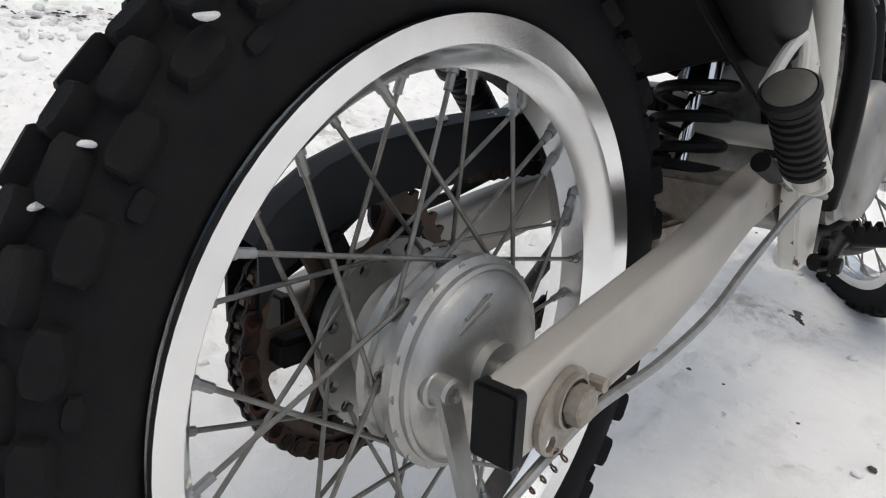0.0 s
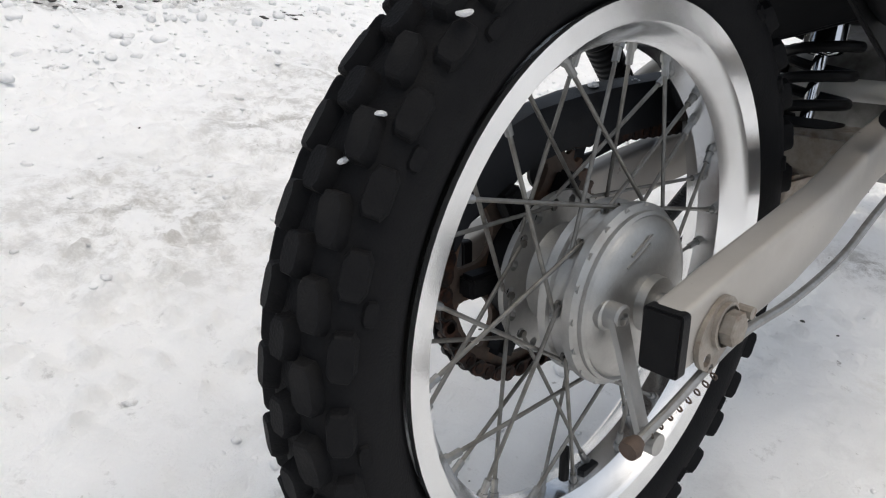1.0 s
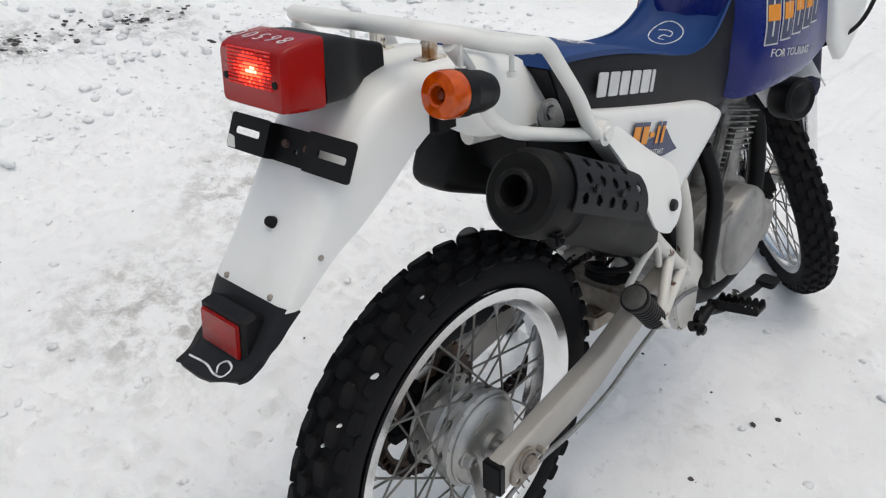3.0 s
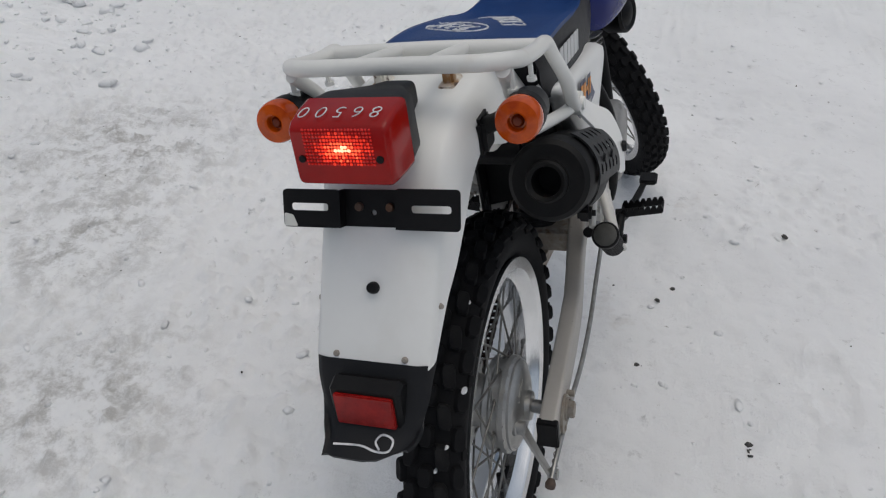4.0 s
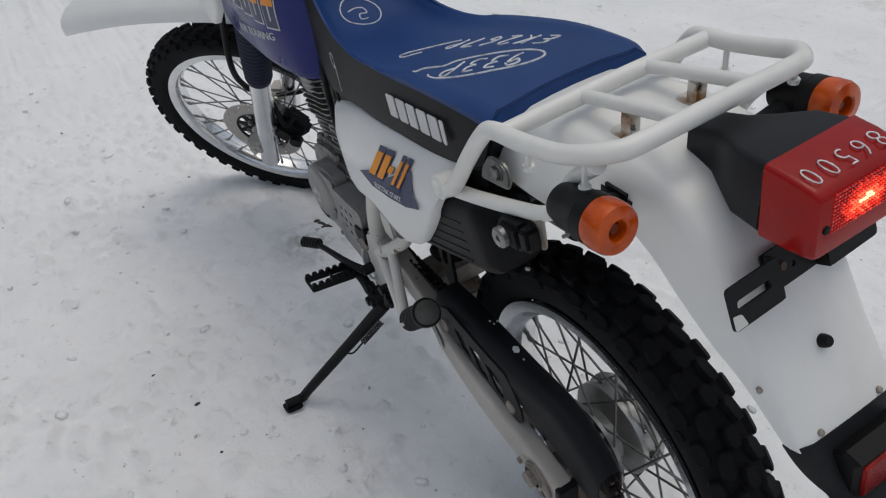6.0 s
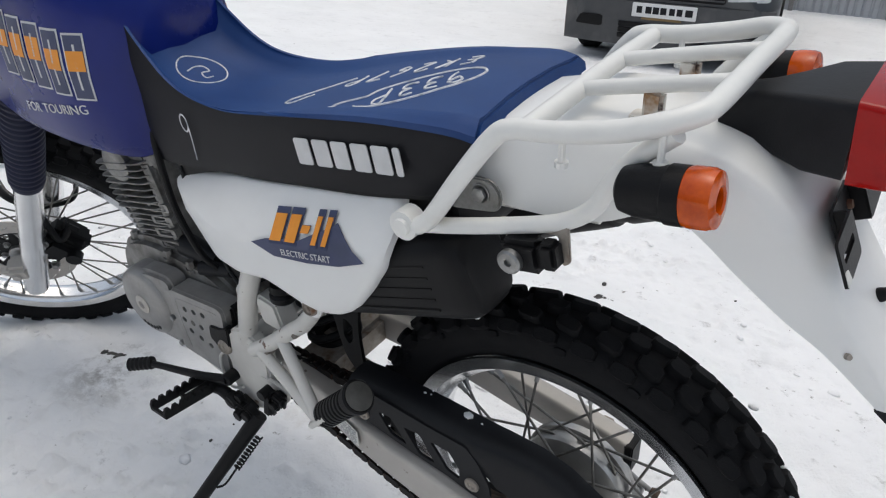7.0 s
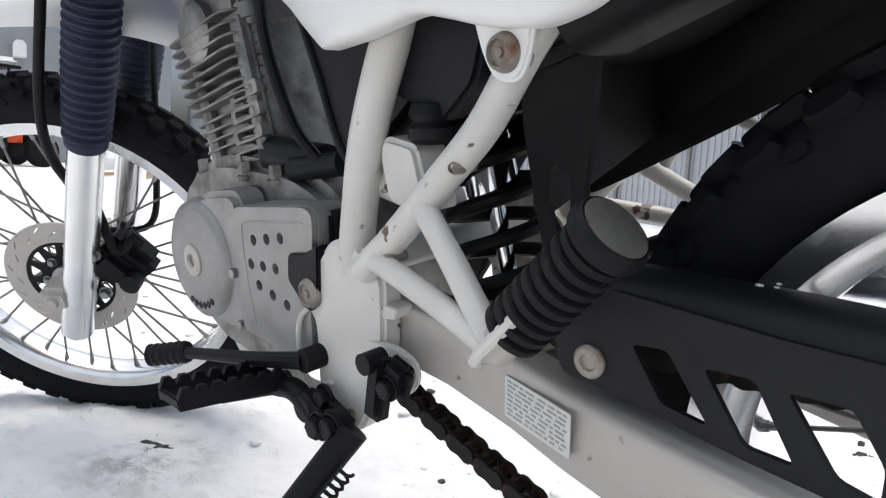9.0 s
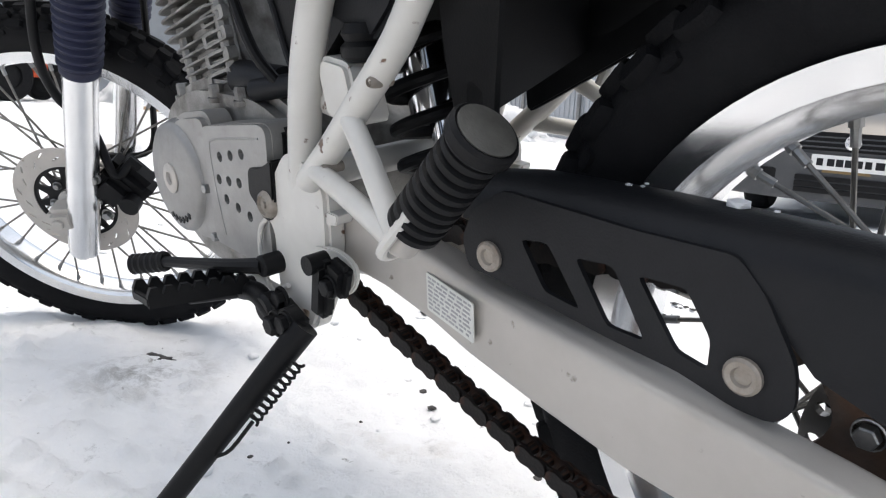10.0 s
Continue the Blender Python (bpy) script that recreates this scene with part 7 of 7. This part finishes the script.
CLOD_SNOW = surf("loose_snow", (0.86, 0.865, 0.87), (0.74, 0.745, 0.75), 0.8, 0, 12, 0.5, 120, spec=0.2)
GRIT = surf("dark_grit", (0.035, 0.034, 0.033), (0.09, 0.085, 0.08), 0.75, 0, 40, 0.3, 200, spec=0.3)


def scatter_snow():
    rng = random.Random(8)
    spots = []
    while len(spots) < 2800:
        x, y = rng.uniform(-2.0, 2.8), rng.uniform(-2.2, 3.0)
        dens = 0.12 + 0.55 * max(0.0, noise.noise((x * 1.6, y * 1.6, 31.0))) + 0.25 * max(0.0, noise.noise((x * 5.0, y * 5.0, 3.0))) + (0.25 if y > 0.35 else 0.0) + (0.3 if y > 1.6 else 0.0)
        if rng.random() < dens and abs(y) + abs(x - 0.5) * 0.1 > 0.12:
            spots.append((x, y, 0.0025 + 0.013 * rng.random() ** 3.0))
    stuff("snow_crumbs", *lump_mesh(rng, spots, ground_z, 0.42, 0.36), SNOW, "small white crumbs of trodden snow on the ground", "snow")
    spots = []
    while len(spots) < 1100:
        x, y = rng.uniform(-3.2, 3.4), rng.gauss(2.75, 0.42)
        if y > 1.9:
            spots.append((x, y, 0.006 + 0.030 * rng.random() ** 3))
    stuff("snow_clods", *lump_mesh(rng, spots, ground_z), SNOW, "larger snow clods along the edge of the trodden area", "snow")
    spots = []
    for cx, cy, rad, n in ((1.82, -0.76, 0.04, 16), (0.94, -1.13, 0.05, 40), (0.91, -1.27, 0.04, 30), (0.39, -1.0, 0.022, 16), (0.30, -0.435, 0.012, 6), (1.21, 0.03, 0.06, 12), (0.50, 3.04, 0.20, 110), (1.15, 3.09, 0.20, 110), (0.83, 3.11, 0.18, 110), (1.34, 2.65, 0.15, 60), (2.0, -1.0, 0.05, 14), (1.9, -1.5, 0.06, 16)):
        for _ in range(n):
            a, q = rng.uniform(0, 6.3), rad * rng.random()
            x, y = cx + 1.5 * q * math.cos(a), cy + 0.6 * q * math.sin(a)
            if noise.noise((x * 14, y * 14, 4.0)) > -0.12:
                spots.append((x, y, (0.002 + 0.013 * rng.random() ** 2) * (1.0 if cy < 2 else 1.15)))
    stuff("ground_grit", *lump_mesh(rng, spots, ground_z, 0.25, 0.35), GRIT, "dark grit and bare ground showing through the snow", "grit")
    spots = []
    for _ in range(240):
        x, y = rng.uniform(-1.6, 2.8), rng.uniform(-2.2, 2.4)
        if noise.noise((x * 1.2, y * 1.2, 77.0)) > -0.1:
            spots.append((x, y, 0.0015 + 0.004 * rng.random() ** 2))
    stuff("fine_grit", *lump_mesh(rng, spots, ground_z, 0.5, 0.3), GRIT, "fine dark specks of grit on the snow", "grit")
    for x, y, r in ((0.74, -0.22, 0.009), (0.49, -0.19, 0.008), (0.80, -0.255, 0.008), (0.43, -1.10, 0.012), (1.14, -0.55, 0.010)):
        v, f = lump_mesh(rng, [(x, y, r)], ground_z, 0.7, 0.3)
        me = bpy.data.meshes.new("pebble")
        me.from_pydata(v, [], f)
        me.materials.append(GRIT)
        tagged(new("pebble", me), "small dark pebble lying on the packed snow", "pebble", group="pebbles on the snow")


scatter_snow()

# ---- beyond: car, fence, building, tractor, timber ----
CAR_PAINT = surf("dark_grey_car_paint", (0.040, 0.043, 0.047), (0.048, 0.051, 0.055), 0.32, 0.3, 4, 0, coat=0.5)
CAR_DIRTY = worn(surf("bumper_plastic", (0.05, 0.052, 0.055), (0.065, 0.066, 0.068), 0.6, 0, 10, 0.2), (0.14, 0.135, 0.13), 4, 0.5, 0.8)
GLASS_DARK = surf("dark_window_glass", (0.012, 0.014, 0.016), (0.015, 0.017, 0.02), 0.06, 0, 3, coat=0.6)
LAMP_CLEAR = surf("headlamp_lens", (0.55, 0.57, 0.6), (0.4, 0.42, 0.45), 0.12, 0.4, 12, 0.1, 60, coat=0.6)
PLATE_WHITE = surf("plate_white", (0.72, 0.72, 0.70), (0.66, 0.66, 0.64), 0.4, 0, 20)
PLATE_DIRT = surf("brown_road_dirt", (0.22, 0.15, 0.06), (0.16, 0.11, 0.05), 0.8, 0, 30)
FENCE_METAL = worn(surf("galvanised_sheet", (0.50, 0.52, 0.545), (0.44, 0.46, 0.485), 0.5, 0.3, 2, 0.02), (0.36, 0.37, 0.38), 3, 0.6, 0.9)
WALL_GREY = worn(surf("grey_rendered_wall", (0.27, 0.285, 0.30), (0.24, 0.255, 0.27), 0.7, 0, 1.5, 0.1, 40), (0.20, 0.21, 0.22), 1.2, 0.55, 0.85)
TIMBER = worn(surf("sawn_timber", (0.46, 0.33, 0.20), (0.33, 0.22, 0.125), 0.75, 0, 9, 0.3, 80), (0.2, 0.15, 0.10), 6, 0.55, 0.75)
ORANGE_PAINT = surf("orange_red_paint", (0.62, 0.085, 0.02), (0.5, 0.06, 0.015), 0.45, 0, 8, 0.05)


def piece(name, bm, mat_, parent, label="", angle=35):
    return part(name, bm, mat_, parent, label, angle, 1.0)


def thing(name, label, category, x, y, turn=0.0, group="", z=None):
    ob = tagged(new(name), label, category, group=group)
    ob.matrix_world = Matrix.Translation((x, y, ground_z(x, y) if z is None else z)) @ Matrix.Rotation(turn, 4, "Z")
    ob.empty_display_size = 0.2
    return ob


def build_car():
    # front at the local y = 0, looking along +y; the body runs back along -y
    car = thing("parked_car", "dark grey van with a dirty bumper parked on the snow", "car", 1.947, -5.477, radians(12), z=-0.353)
    def body_ring(y, w, z0, z1, crown):
        return [(-w * 0.94, y, z0), (-w, y, z0 + 0.12), (-w, y, z0 + (z1 - z0) * 0.6), (-w * 0.93, y, z1 - 0.03), (-w * 0.75, y, z1), (0, y, z1 + crown), (w * 0.75, y, z1), (w * 0.93, y, z1 - 0.03), (w, y, z0 + (z1 - z0) * 0.6), (w, y, z0 + 0.12), (w * 0.94, y, z0)]
    rows = [body_ring(0.0 - 0.0, 0.72, 0.30, 0.70, 0.02), body_ring(-0.05, 0.80, 0.28, 0.74, 0.03), body_ring(-0.14, 0.855, 0.27, 0.80, 0.04), body_ring(-0.40, 0.87, 0.27, 0.90, 0.05), body_ring(-0.85, 0.875, 0.27, 1.0, 0.05), body_ring(-1.0, 0.88, 0.27, 1.06, 0.04), body_ring(-2.6, 0.88, 0.27, 1.06, 0.04), body_ring(-4.2, 0.86, 0.3, 1.06, 0.03), body_ring(-4.35, 0.80, 0.36, 1.0, 0.02)]
    piece("body", loft(B(), rows), CAR_PAINT, car, "dark grey painted body", 40)
    def cab_ring(y, w, z0, z1):
        return [(-w, y, z0), (-w * 0.985, y, z0 + 0.2 * (z1 - z0)), (-w * 0.86, y, z1 - 0.06), (-w * 0.72, y, z1), (0, y, z1 + 0.03), (w * 0.72, y, z1), (w * 0.86, y, z1 - 0.06), (w * 0.985, y, z0 + 0.2 * (z1 - z0)), (w, y, z0)]
    rows = [cab_ring(-0.95, 0.84, 1.0, 1.08), cab_ring(-1.65, 0.84, 1.02, 1.76), cab_ring(-2.0, 0.85, 1.02, 1.83), cab_ring(-4.1, 0.85, 1.02, 1.82), cab_ring(-4.32, 0.83, 1.02, 1.60)]
    piece("cabin", loft(B(), rows), CAR_PAINT, car, "", 40)
    piece("windscreen", loft(B(), [[(-0.70, -0.99, 1.115), (0.70, -0.99, 1.115)], [(-0.60, -1.585, 1.725), (0.60, -1.585, 1.725)]], closed=False, caps=False), GLASS_DARK, car, "dark windscreen")
    for s in (-1, 1):
        for y0, y1 in ((-1.35, -2.15), (-2.25, -3.2), (-3.3, -4.1)):
            bm = slab(B(), rounded([(y0 - (0.22 if y0 > -2 else 0), 1.60), (y1, 1.60), (y1, 1.12), (y0, 1.12)], 0.05), s * 0.80, s * 0.853, "x", bevel=0.008)
            piece("side_window", bm, GLASS_DARK, car)
    # bumper with its lower grille, side pockets and lip
    bm = loft(B(), [[(x, 0.055 - 0.10 * (abs(x) / 0.84) ** 3 - 0.01 * (z < 0.28), z) for x in np.linspace(-0.85, 0.85, 25)] for z in (0.20, 0.25, 0.32, 0.44, 0.52, 0.56)], closed=False, caps=False)
    piece("bumper", thicken(bm, 0.05), CAR_DIRTY, car, "dirty dark plastic bumper", 45)
    for k in range(3):
        bm = slab(B(), rounded([(-0.36, 0.265 + 0.047 * k), (0.36, 0.265 + 0.047 * k), (0.36, 0.302 + 0.047 * k), (-0.36, 0.302 + 0.047 * k)], 0.006), 0.05, 0.068, "y", bevel=0.003)
        piece("grille_bar", bm, BLACK, car)
    for s in (-1, 1):
        bm = slab(B(), rounded([(s * 0.50, 0.335), (s * 0.74, 0.345), (s * 0.70, 0.425), (s * 0.50, 0.43)], 0.02), 0.0, 0.036, "y", bevel=0.006)
        piece("fog_lamp_pocket", bm, BLACK, car)
        bm = slab(B(), rounded([(s * 0.46, 0.60), (s * 0.79, 0.63), (s * 0.80, 0.77), (s * 0.48, 0.735)], 0.03), -0.10, 0.008, "y", bevel=0.01)
        piece("headlight", bm, LAMP_CLEAR, car, "clear headlight")
    bm = slab(B(), rounded([(-0.46, 0.585), (0.46, 0.585), (0.47, 0.725), (-0.47, 0.725)], 0.03), -0.03, 0.014, "y", bevel=0.006)
    grille = piece("grille", bm, BLACK, car, "black grille with slats")
    for k in range(3):
        bm = slab(B(), rounded([(-0.45, 0.605 + 0.038 * k), (0.45, 0.605 + 0.038 * k), (0.45, 0.617 + 0.038 * k), (-0.45, 0.617 + 0.038 * k)], 0.004), 0.012, 0.026, "y", bevel=0.002)
        piece("slat", bm, CAR_PAINT, grille)
    bm = lathe(B(), [(0.0, 0.030), (0.042, 0.030), (0.046, 0.034), (0.056, 0.034), (0.058, 0.026), (0.058, 0.012)], (0, 0, 0.655), (0, 1, 0), 32)
    piece("badge", bm, CHROME, grille, "round chrome badge, plain")
    # number plate, its characters as plain bars
    bm = slab(B(), rounded([(-0.26, 0.445), (0.26, 0.445), (0.26, 0.557), (-0.26, 0.557)], 0.008), 0.062, 0.070, "y", bevel=0.002)
    plate = piece("number_plate", bm, PLATE_WHITE, car, "white number plate with plain bars")
    for x, w in ((0.20, 0.045), (0.125, 0.05), (0.065, 0.05), (0.005, 0.05), (-0.065, 0.045), (-0.125, 0.045), (-0.20, 0.06)):
        bm = slab(B(), [(x - w / 2, 0.475), (x + w / 2, 0.475), (x + w / 2, 0.53), (x - w / 2, 0.53)], 0.0695, 0.0715, "y")
        piece("plate_bar", bm, GREY_PLASTIC, plate)
    bm = slab(B(), rounded([(-0.15, 0.425), (0.18, 0.425), (0.17, 0.447), (-0.14, 0.446)], 0.006), 0.058, 0.067, "y")
    piece("dirt_crust", bm, PLATE_DIRT, plate, "brown road dirt below the plate")
    for s in (-1, 1):
        bm = slab(B(), rounded([(s * 0.89, 1.05), (s * 1.05, 1.07), (s * 1.05, 1.22), (s * 0.90, 1.20)], 0.03), -1.35, -1.25, "y", bevel=0.03)
        piece("mirror", bm, CAR_PAINT, car)
        for y in (-0.84, -3.45):
            c = (s * 0.77, y, 0.315)
            prof = [(0.19, -0.10), (0.29, -0.10), (0.315, -0.075), (0.32, -0.03), (0.32, 0.03), (0.315, 0.075), (0.29, 0.10), (0.19, 0.10)]
            wheel = piece("wheel", lathe(B(), prof, c, (1, 0, 0), 40, closed=True), RUBBER, car, "black winter tyre")
            bm = lathe(B(), [(0.0, s * 0.07), (0.06, s * 0.075), (0.10, s * 0.055), (0.17, s * 0.05), (0.195, s * 0.085), (0.195, -s * 0.08), (0, -s * 0.08)], c, (1, 0, 0), 32)
            piece("rim", bm, HUB, wheel, "grey steel rim")
        bm = loft(B(), [[(s * (0.72 + 0.17 * k), -0.84 + 0.40 * math.cos(a), 0.30 + 0.40 * math.sin(a)) for k in (0, 1)] for a in np.linspace(0.0, math.pi, 14)], closed=False, caps=False)
        piece("wheel_arch", thicken(bm, 0.02), BLACK, car)
    piece("underside", slab(B(), rounded([(-0.66, -0.1), (0.66, -0.1), (0.66, -4.2), (-0.66, -4.2)], 0.1), 0.2, 0.29, "z", bevel=0.02), BLACK, car)


build_car()


def build_fence():
    # profiled steel sheets on posts
    a, b = Vector((20.0, -9.2, 0)), Vector((-4.0, -11.2, 0))
    d = (b - a).normalized()
    nrm = Vector((-d.y, d.x, 0))
    base = -0.40
    fence = tagged(new("fence"), "pale grey profiled steel sheet fence on posts", "fence", kind="structure")
    n, w = 20, 1.2
    step = []
    for k in range(12):
        step += [(0.1 * k, 0.0), (0.1 * k + 0.055, 0.0), (0.1 * k + 0.065, 0.022), (0.1 * k + 0.09, 0.022)]
    step.append((1.19, 0.0))
    bm = loft(B(), [[(u, v, z) for u, v in step] for z in (0.0, 1.9)], closed=False, caps=False)
    sheet = mesh_of("fence_sheet", thicken(bm, 0.003), FENCE_METAL, 20, 1.0)
    bm = B()
    box(bm, (0, 0, 1.0), (0.06, 0.06, 2.0), 0.006)
    post = mesh_of("fence_post", bm, STEEL, 35, 1.0)
    rot = Matrix((d, nrm, Vector((0, 0, 1)))).transposed().to_4x4()
    for k in range(n):
        m = rot.copy()
        m.translation = a + d * (k * w) + Vector((0, 0, base))
        again("fence_sheet", sheet, fence, m)
        m = rot.copy()
        m.translation = a + d * (k * w) - nrm * 0.06 + Vector((0, 0, base))
        again("fence_post", post, fence, m)


build_fence()


def build_building():
    house = tagged(new("industrial_building"), "plain grey industrial building with a snowy flat roof", "building")
    house.matrix_world = Matrix.Translation((17.8, -1.3, 0.0)) @ Matrix.Rotation(radians(-8), 4, "Z")
    bm = slab(B(), [(0, -6.0), (9.0, -6.0), (9.0, 14.0), (0, 14.0)], 0.0, 5.2, "z")
    piece("wall", bm, WALL_GREY, house, "grey panelled wall")
    for k in range(11):
        bm = B()
        box(bm, (-0.006, -5.0 + 1.8 * k, 2.6), (0.02, 0.03, 5.2), 0.004)
        piece("panel_joint", bm, FENCE_METAL, house)
    bm = B()
    box(bm, (-0.012, 4.0, 2.85), (0.03, 20.0, 0.05), 0.008)
    piece("ledge", bm, FENCE_METAL, house)
    bm = slab(B(), [(-0.25, -6.25), (9.2, -6.25), (9.2, 14.2), (-0.25, 14.2)], 5.2, 5.4, "z", bevel=0.03)
    piece("roof", bm, FENCE_METAL, house, "flat metal roof edge")
    bm = slab(B(), rounded([(-0.2, -6.2), (9.1, -6.2), (9.1, 14.1), (-0.2, 14.1)], 0.2), 5.4, 5.55, "z", bevel=0.06)
    piece("roof_snow", bm, CLOD_SNOW, house, "snow on the roof")
    bm = B()
    slab(bm, rounded([(-3.05, 2.10), (-2.80, 2.10), (-2.80, 2.38), (-2.86, 2.46), (-2.99, 2.46), (-3.05, 2.38)], 0.03), -0.14, 0.0, "x", bevel=0.015)
    piece("wall_lamp", bm, WHITE, house, "small white wall box")


build_building()


def build_tractor():
    tr = thing("small_tractor", "small orange and black tractor with a snowy canopy", "tractor", 14.44, -2.96, radians(-75))
    body = B()
    slab(body, rounded([(-0.55, 0.42), (0.75, 0.42), (0.78, 0.72), (0.30, 0.80), (-0.55, 0.72)], 0.06), -0.24, 0.24, "y", bevel=0.03)
    piece("chassis", body, BLACK, tr, "black chassis")
    bm = slab(B(), rounded([(0.12, 0.60), (0.80, 0.60), (0.84, 0.78), (0.74, 0.90), (0.12, 0.96)], 0.06), -0.22, 0.22, "y", bevel=0.04)
    piece("hood", bm, BLACK, tr, "dark engine hood")
    bm = slab(B(), rounded([(0.10, 0.40), (0.36, 0.40), (0.36, 0.74), (0.10, 0.74)], 0.02), -0.30, -0.25, "y", bevel=0.01)
    piece("side_cowl", bm, ORANGE_PAINT, tr, "orange side cowl")
    for s in (-1, 1):
        for x, r, w in ((-0.42, 0.40, 0.13), (0.62, 0.28, 0.09)):
            c = (x, s * 0.42, r)
            prof = [(r * 0.5, -w), (r * 0.9, -w), (r, -w * 0.7), (r, w * 0.7), (r * 0.9, w), (r * 0.5, w)]
            wheel = piece("wheel", lathe(B(), prof, c, (0, 1, 0), 28, closed=True), RUBBER, tr, "black lugged tyre")
            piece("rim", lathe(B(), [(0, 0.05), (r * 0.4, 0.05), (r * 0.52, 0.09), (r * 0.52, -0.09), (0, -0.09)], c, (0, 1, 0), 20), BLACK, wheel)
        bm = loft(B(), [[(-0.42 + 0.47 * math.cos(a), s * (0.30 + 0.24 * k), 0.42 + 0.47 * math.sin(a)) for k in (0, 1)] for a in np.linspace(0.3, 2.6, 10)], closed=False, caps=False)
        piece("mudguard", thicken(bm, 0.012), BLACK, tr, "black mudguard")
        for x in (-0.62, 0.06):
            piece("canopy_post", rod(B(), (x, s * 0.40, 0.7), (x, s * 0.42, 1.62), 0.022, 8), BLACK, tr)
    bm = slab(B(), rounded([(-0.80, -0.52), (0.25, -0.52), (0.25, 0.52), (-0.80, 0.52)], 0.06), 1.62, 1.67, "z", bevel=0.02)
    piece("canopy", bm, BLACK, tr, "dark canopy roof")
    bm = slab(B(), rounded([(-0.76, -0.48), (0.21, -0.48), (0.21, 0.48), (-0.76, 0.48)], 0.12), 1.665, 1.80, "z", bevel=0.055, seg=3)
    piece("canopy_snow", bm, CLOD_SNOW, tr, "snow lying on the canopy")
    bm = slab(B(), rounded([(-0.55, 0.72), (-0.15, 0.72), (-0.15, 0.80), (-0.45, 0.84), (-0.52, 1.15), (-0.58, 1.15)], 0.03), -0.2, 0.2, "y", bevel=0.02)
    piece("driver_seat", bm, BLACK, tr)
    piece("steering_wheel", lathe(B(), [(0.15, -0.012), (0.17, 0.0), (0.15, 0.012), (0.14, 0.0)], (0.08, 0, 1.08), (-0.5, 0, 1), 20, closed=True), BLACK, tr)


build_tractor()


def build_timber():
    rng = random.Random(3)
    def pallet_at(x, y, z, turn):
        p = tagged(new("wooden_pallet"), "weathered wooden pallet in a stack on the snow", "pallet", group="pallets in the stack")
        p.matrix_world = Matrix.Translation((x, y, z)) @ Matrix.Rotation(turn, 4, "Z")
        for k in range(7):
            bm = B()
            box(bm, (-0.54 + 0.18 * k, 0, 0.133), (0.13, 0.8, 0.022), 0.003)
            piece("board", bm, TIMBER, p)
        for k in range(3):
            for j in range(3):
                bm = B()
                box(bm, (-0.53 + 0.53 * k, -0.35 + 0.35 * j, 0.061), (0.13, 0.1, 0.078), 0.004)
                piece("block", bm, TIMBER, p)
            bm = B()
            box(bm, (0, -0.35 + 0.35 * k, 0.011), (1.2, 0.1, 0.022), 0.003)
            piece("board", bm, TIMBER, p)
            bm = B()
            box(bm, (0, -0.35 + 0.35 * k, 0.111), (1.2, 0.1, 0.022), 0.003)
            piece("board", bm, TIMBER, p)
    x, y = 8.9, -7.2
    g = ground_z(x, y) + 0.005
    for k in range(5):
        pallet_at(x + rng.uniform(-0.03, 0.03), y + rng.uniform(-0.03, 0.03), g + 0.144 * k, 0.5 + rng.uniform(-0.04, 0.04))
    for k in range(5):
        lx, ly = (7.9 - 0.11 * k + rng.uniform(-0.04, 0.04), -6.4 - 0.2 * k) if k < 3 else (11.9 - 0.3 * (k - 3), -4.4 - 0.25 * (k - 3))
        plank = tagged(new("loose_plank"), "long rough plank lying flat on the snow", "plank", group="planks on the snow")
        plank.matrix_world = Matrix.Translation((lx, ly, ground_z(lx, ly) + 0.03)) @ Matrix.Rotation(-0.9 + rng.uniform(-0.15, 0.15), 4, "Z")
        bm = B()
        box(bm, (0, 0, 0), (2.2 + rng.uniform(-0.4, 0.3), 0.14, 0.045), 0.005)
        me = mesh_of("loose_plank", bm, TIMBER, 35, 1.0)
        plank_mesh = new("board", me)
        plank_mesh.parent = plank
    # snow thrown up in a heap behind the planks
    bm = B()
    bmesh.ops.create_icosphere(bm, subdivisions=5, radius=1.0)
    for v in bm.verts:
        k = 1 + 0.25 * noise.noise(v.co * 2.2) + 0.12 * noise.noise(v.co * 6) + 0.05 * noise.noise(v.co * 15)
        v.co = Vector((v.co.x * 1.7 * k, v.co.y * 0.8 * k, max(v.co.z, -0.3) * 0.62 * k))
    heap = new("snow_heap", mesh_of("snow_heap", bm, CLOD_SNOW, 60, 1.0))
    heap.matrix_world = Matrix.Translation((9.7, -9.2, ground_z(9.7, -9.2))) @ Matrix.Rotation(-0.1, 4, "Z")
    tagged(heap, "rough heap of shovelled snow before the fence", "snow heap")
    bm = B()
    bmesh.ops.create_icosphere(bm, subdivisions=4, radius=1.0)
    for v in bm.verts:
        k = 1 + 0.25 * noise.noise(v.co * 2.9 + Vector((4, 4, 4))) + 0.1 * noise.noise(v.co * 8)
        v.co = Vector((v.co.x * 1.5 * k, v.co.y * 0.9 * k, max(v.co.z, -0.3) * 0.5 * k))
    heap = new("snow_heap", mesh_of("snow_heap", bm, CLOD_SNOW, 60, 1.0))
    heap.matrix_world = Matrix.Translation((14.6, -5.3, ground_z(14.6, -5.3)))
    tagged(heap, "low heap of snow at the end of the fence", "snow heap")


build_timber()
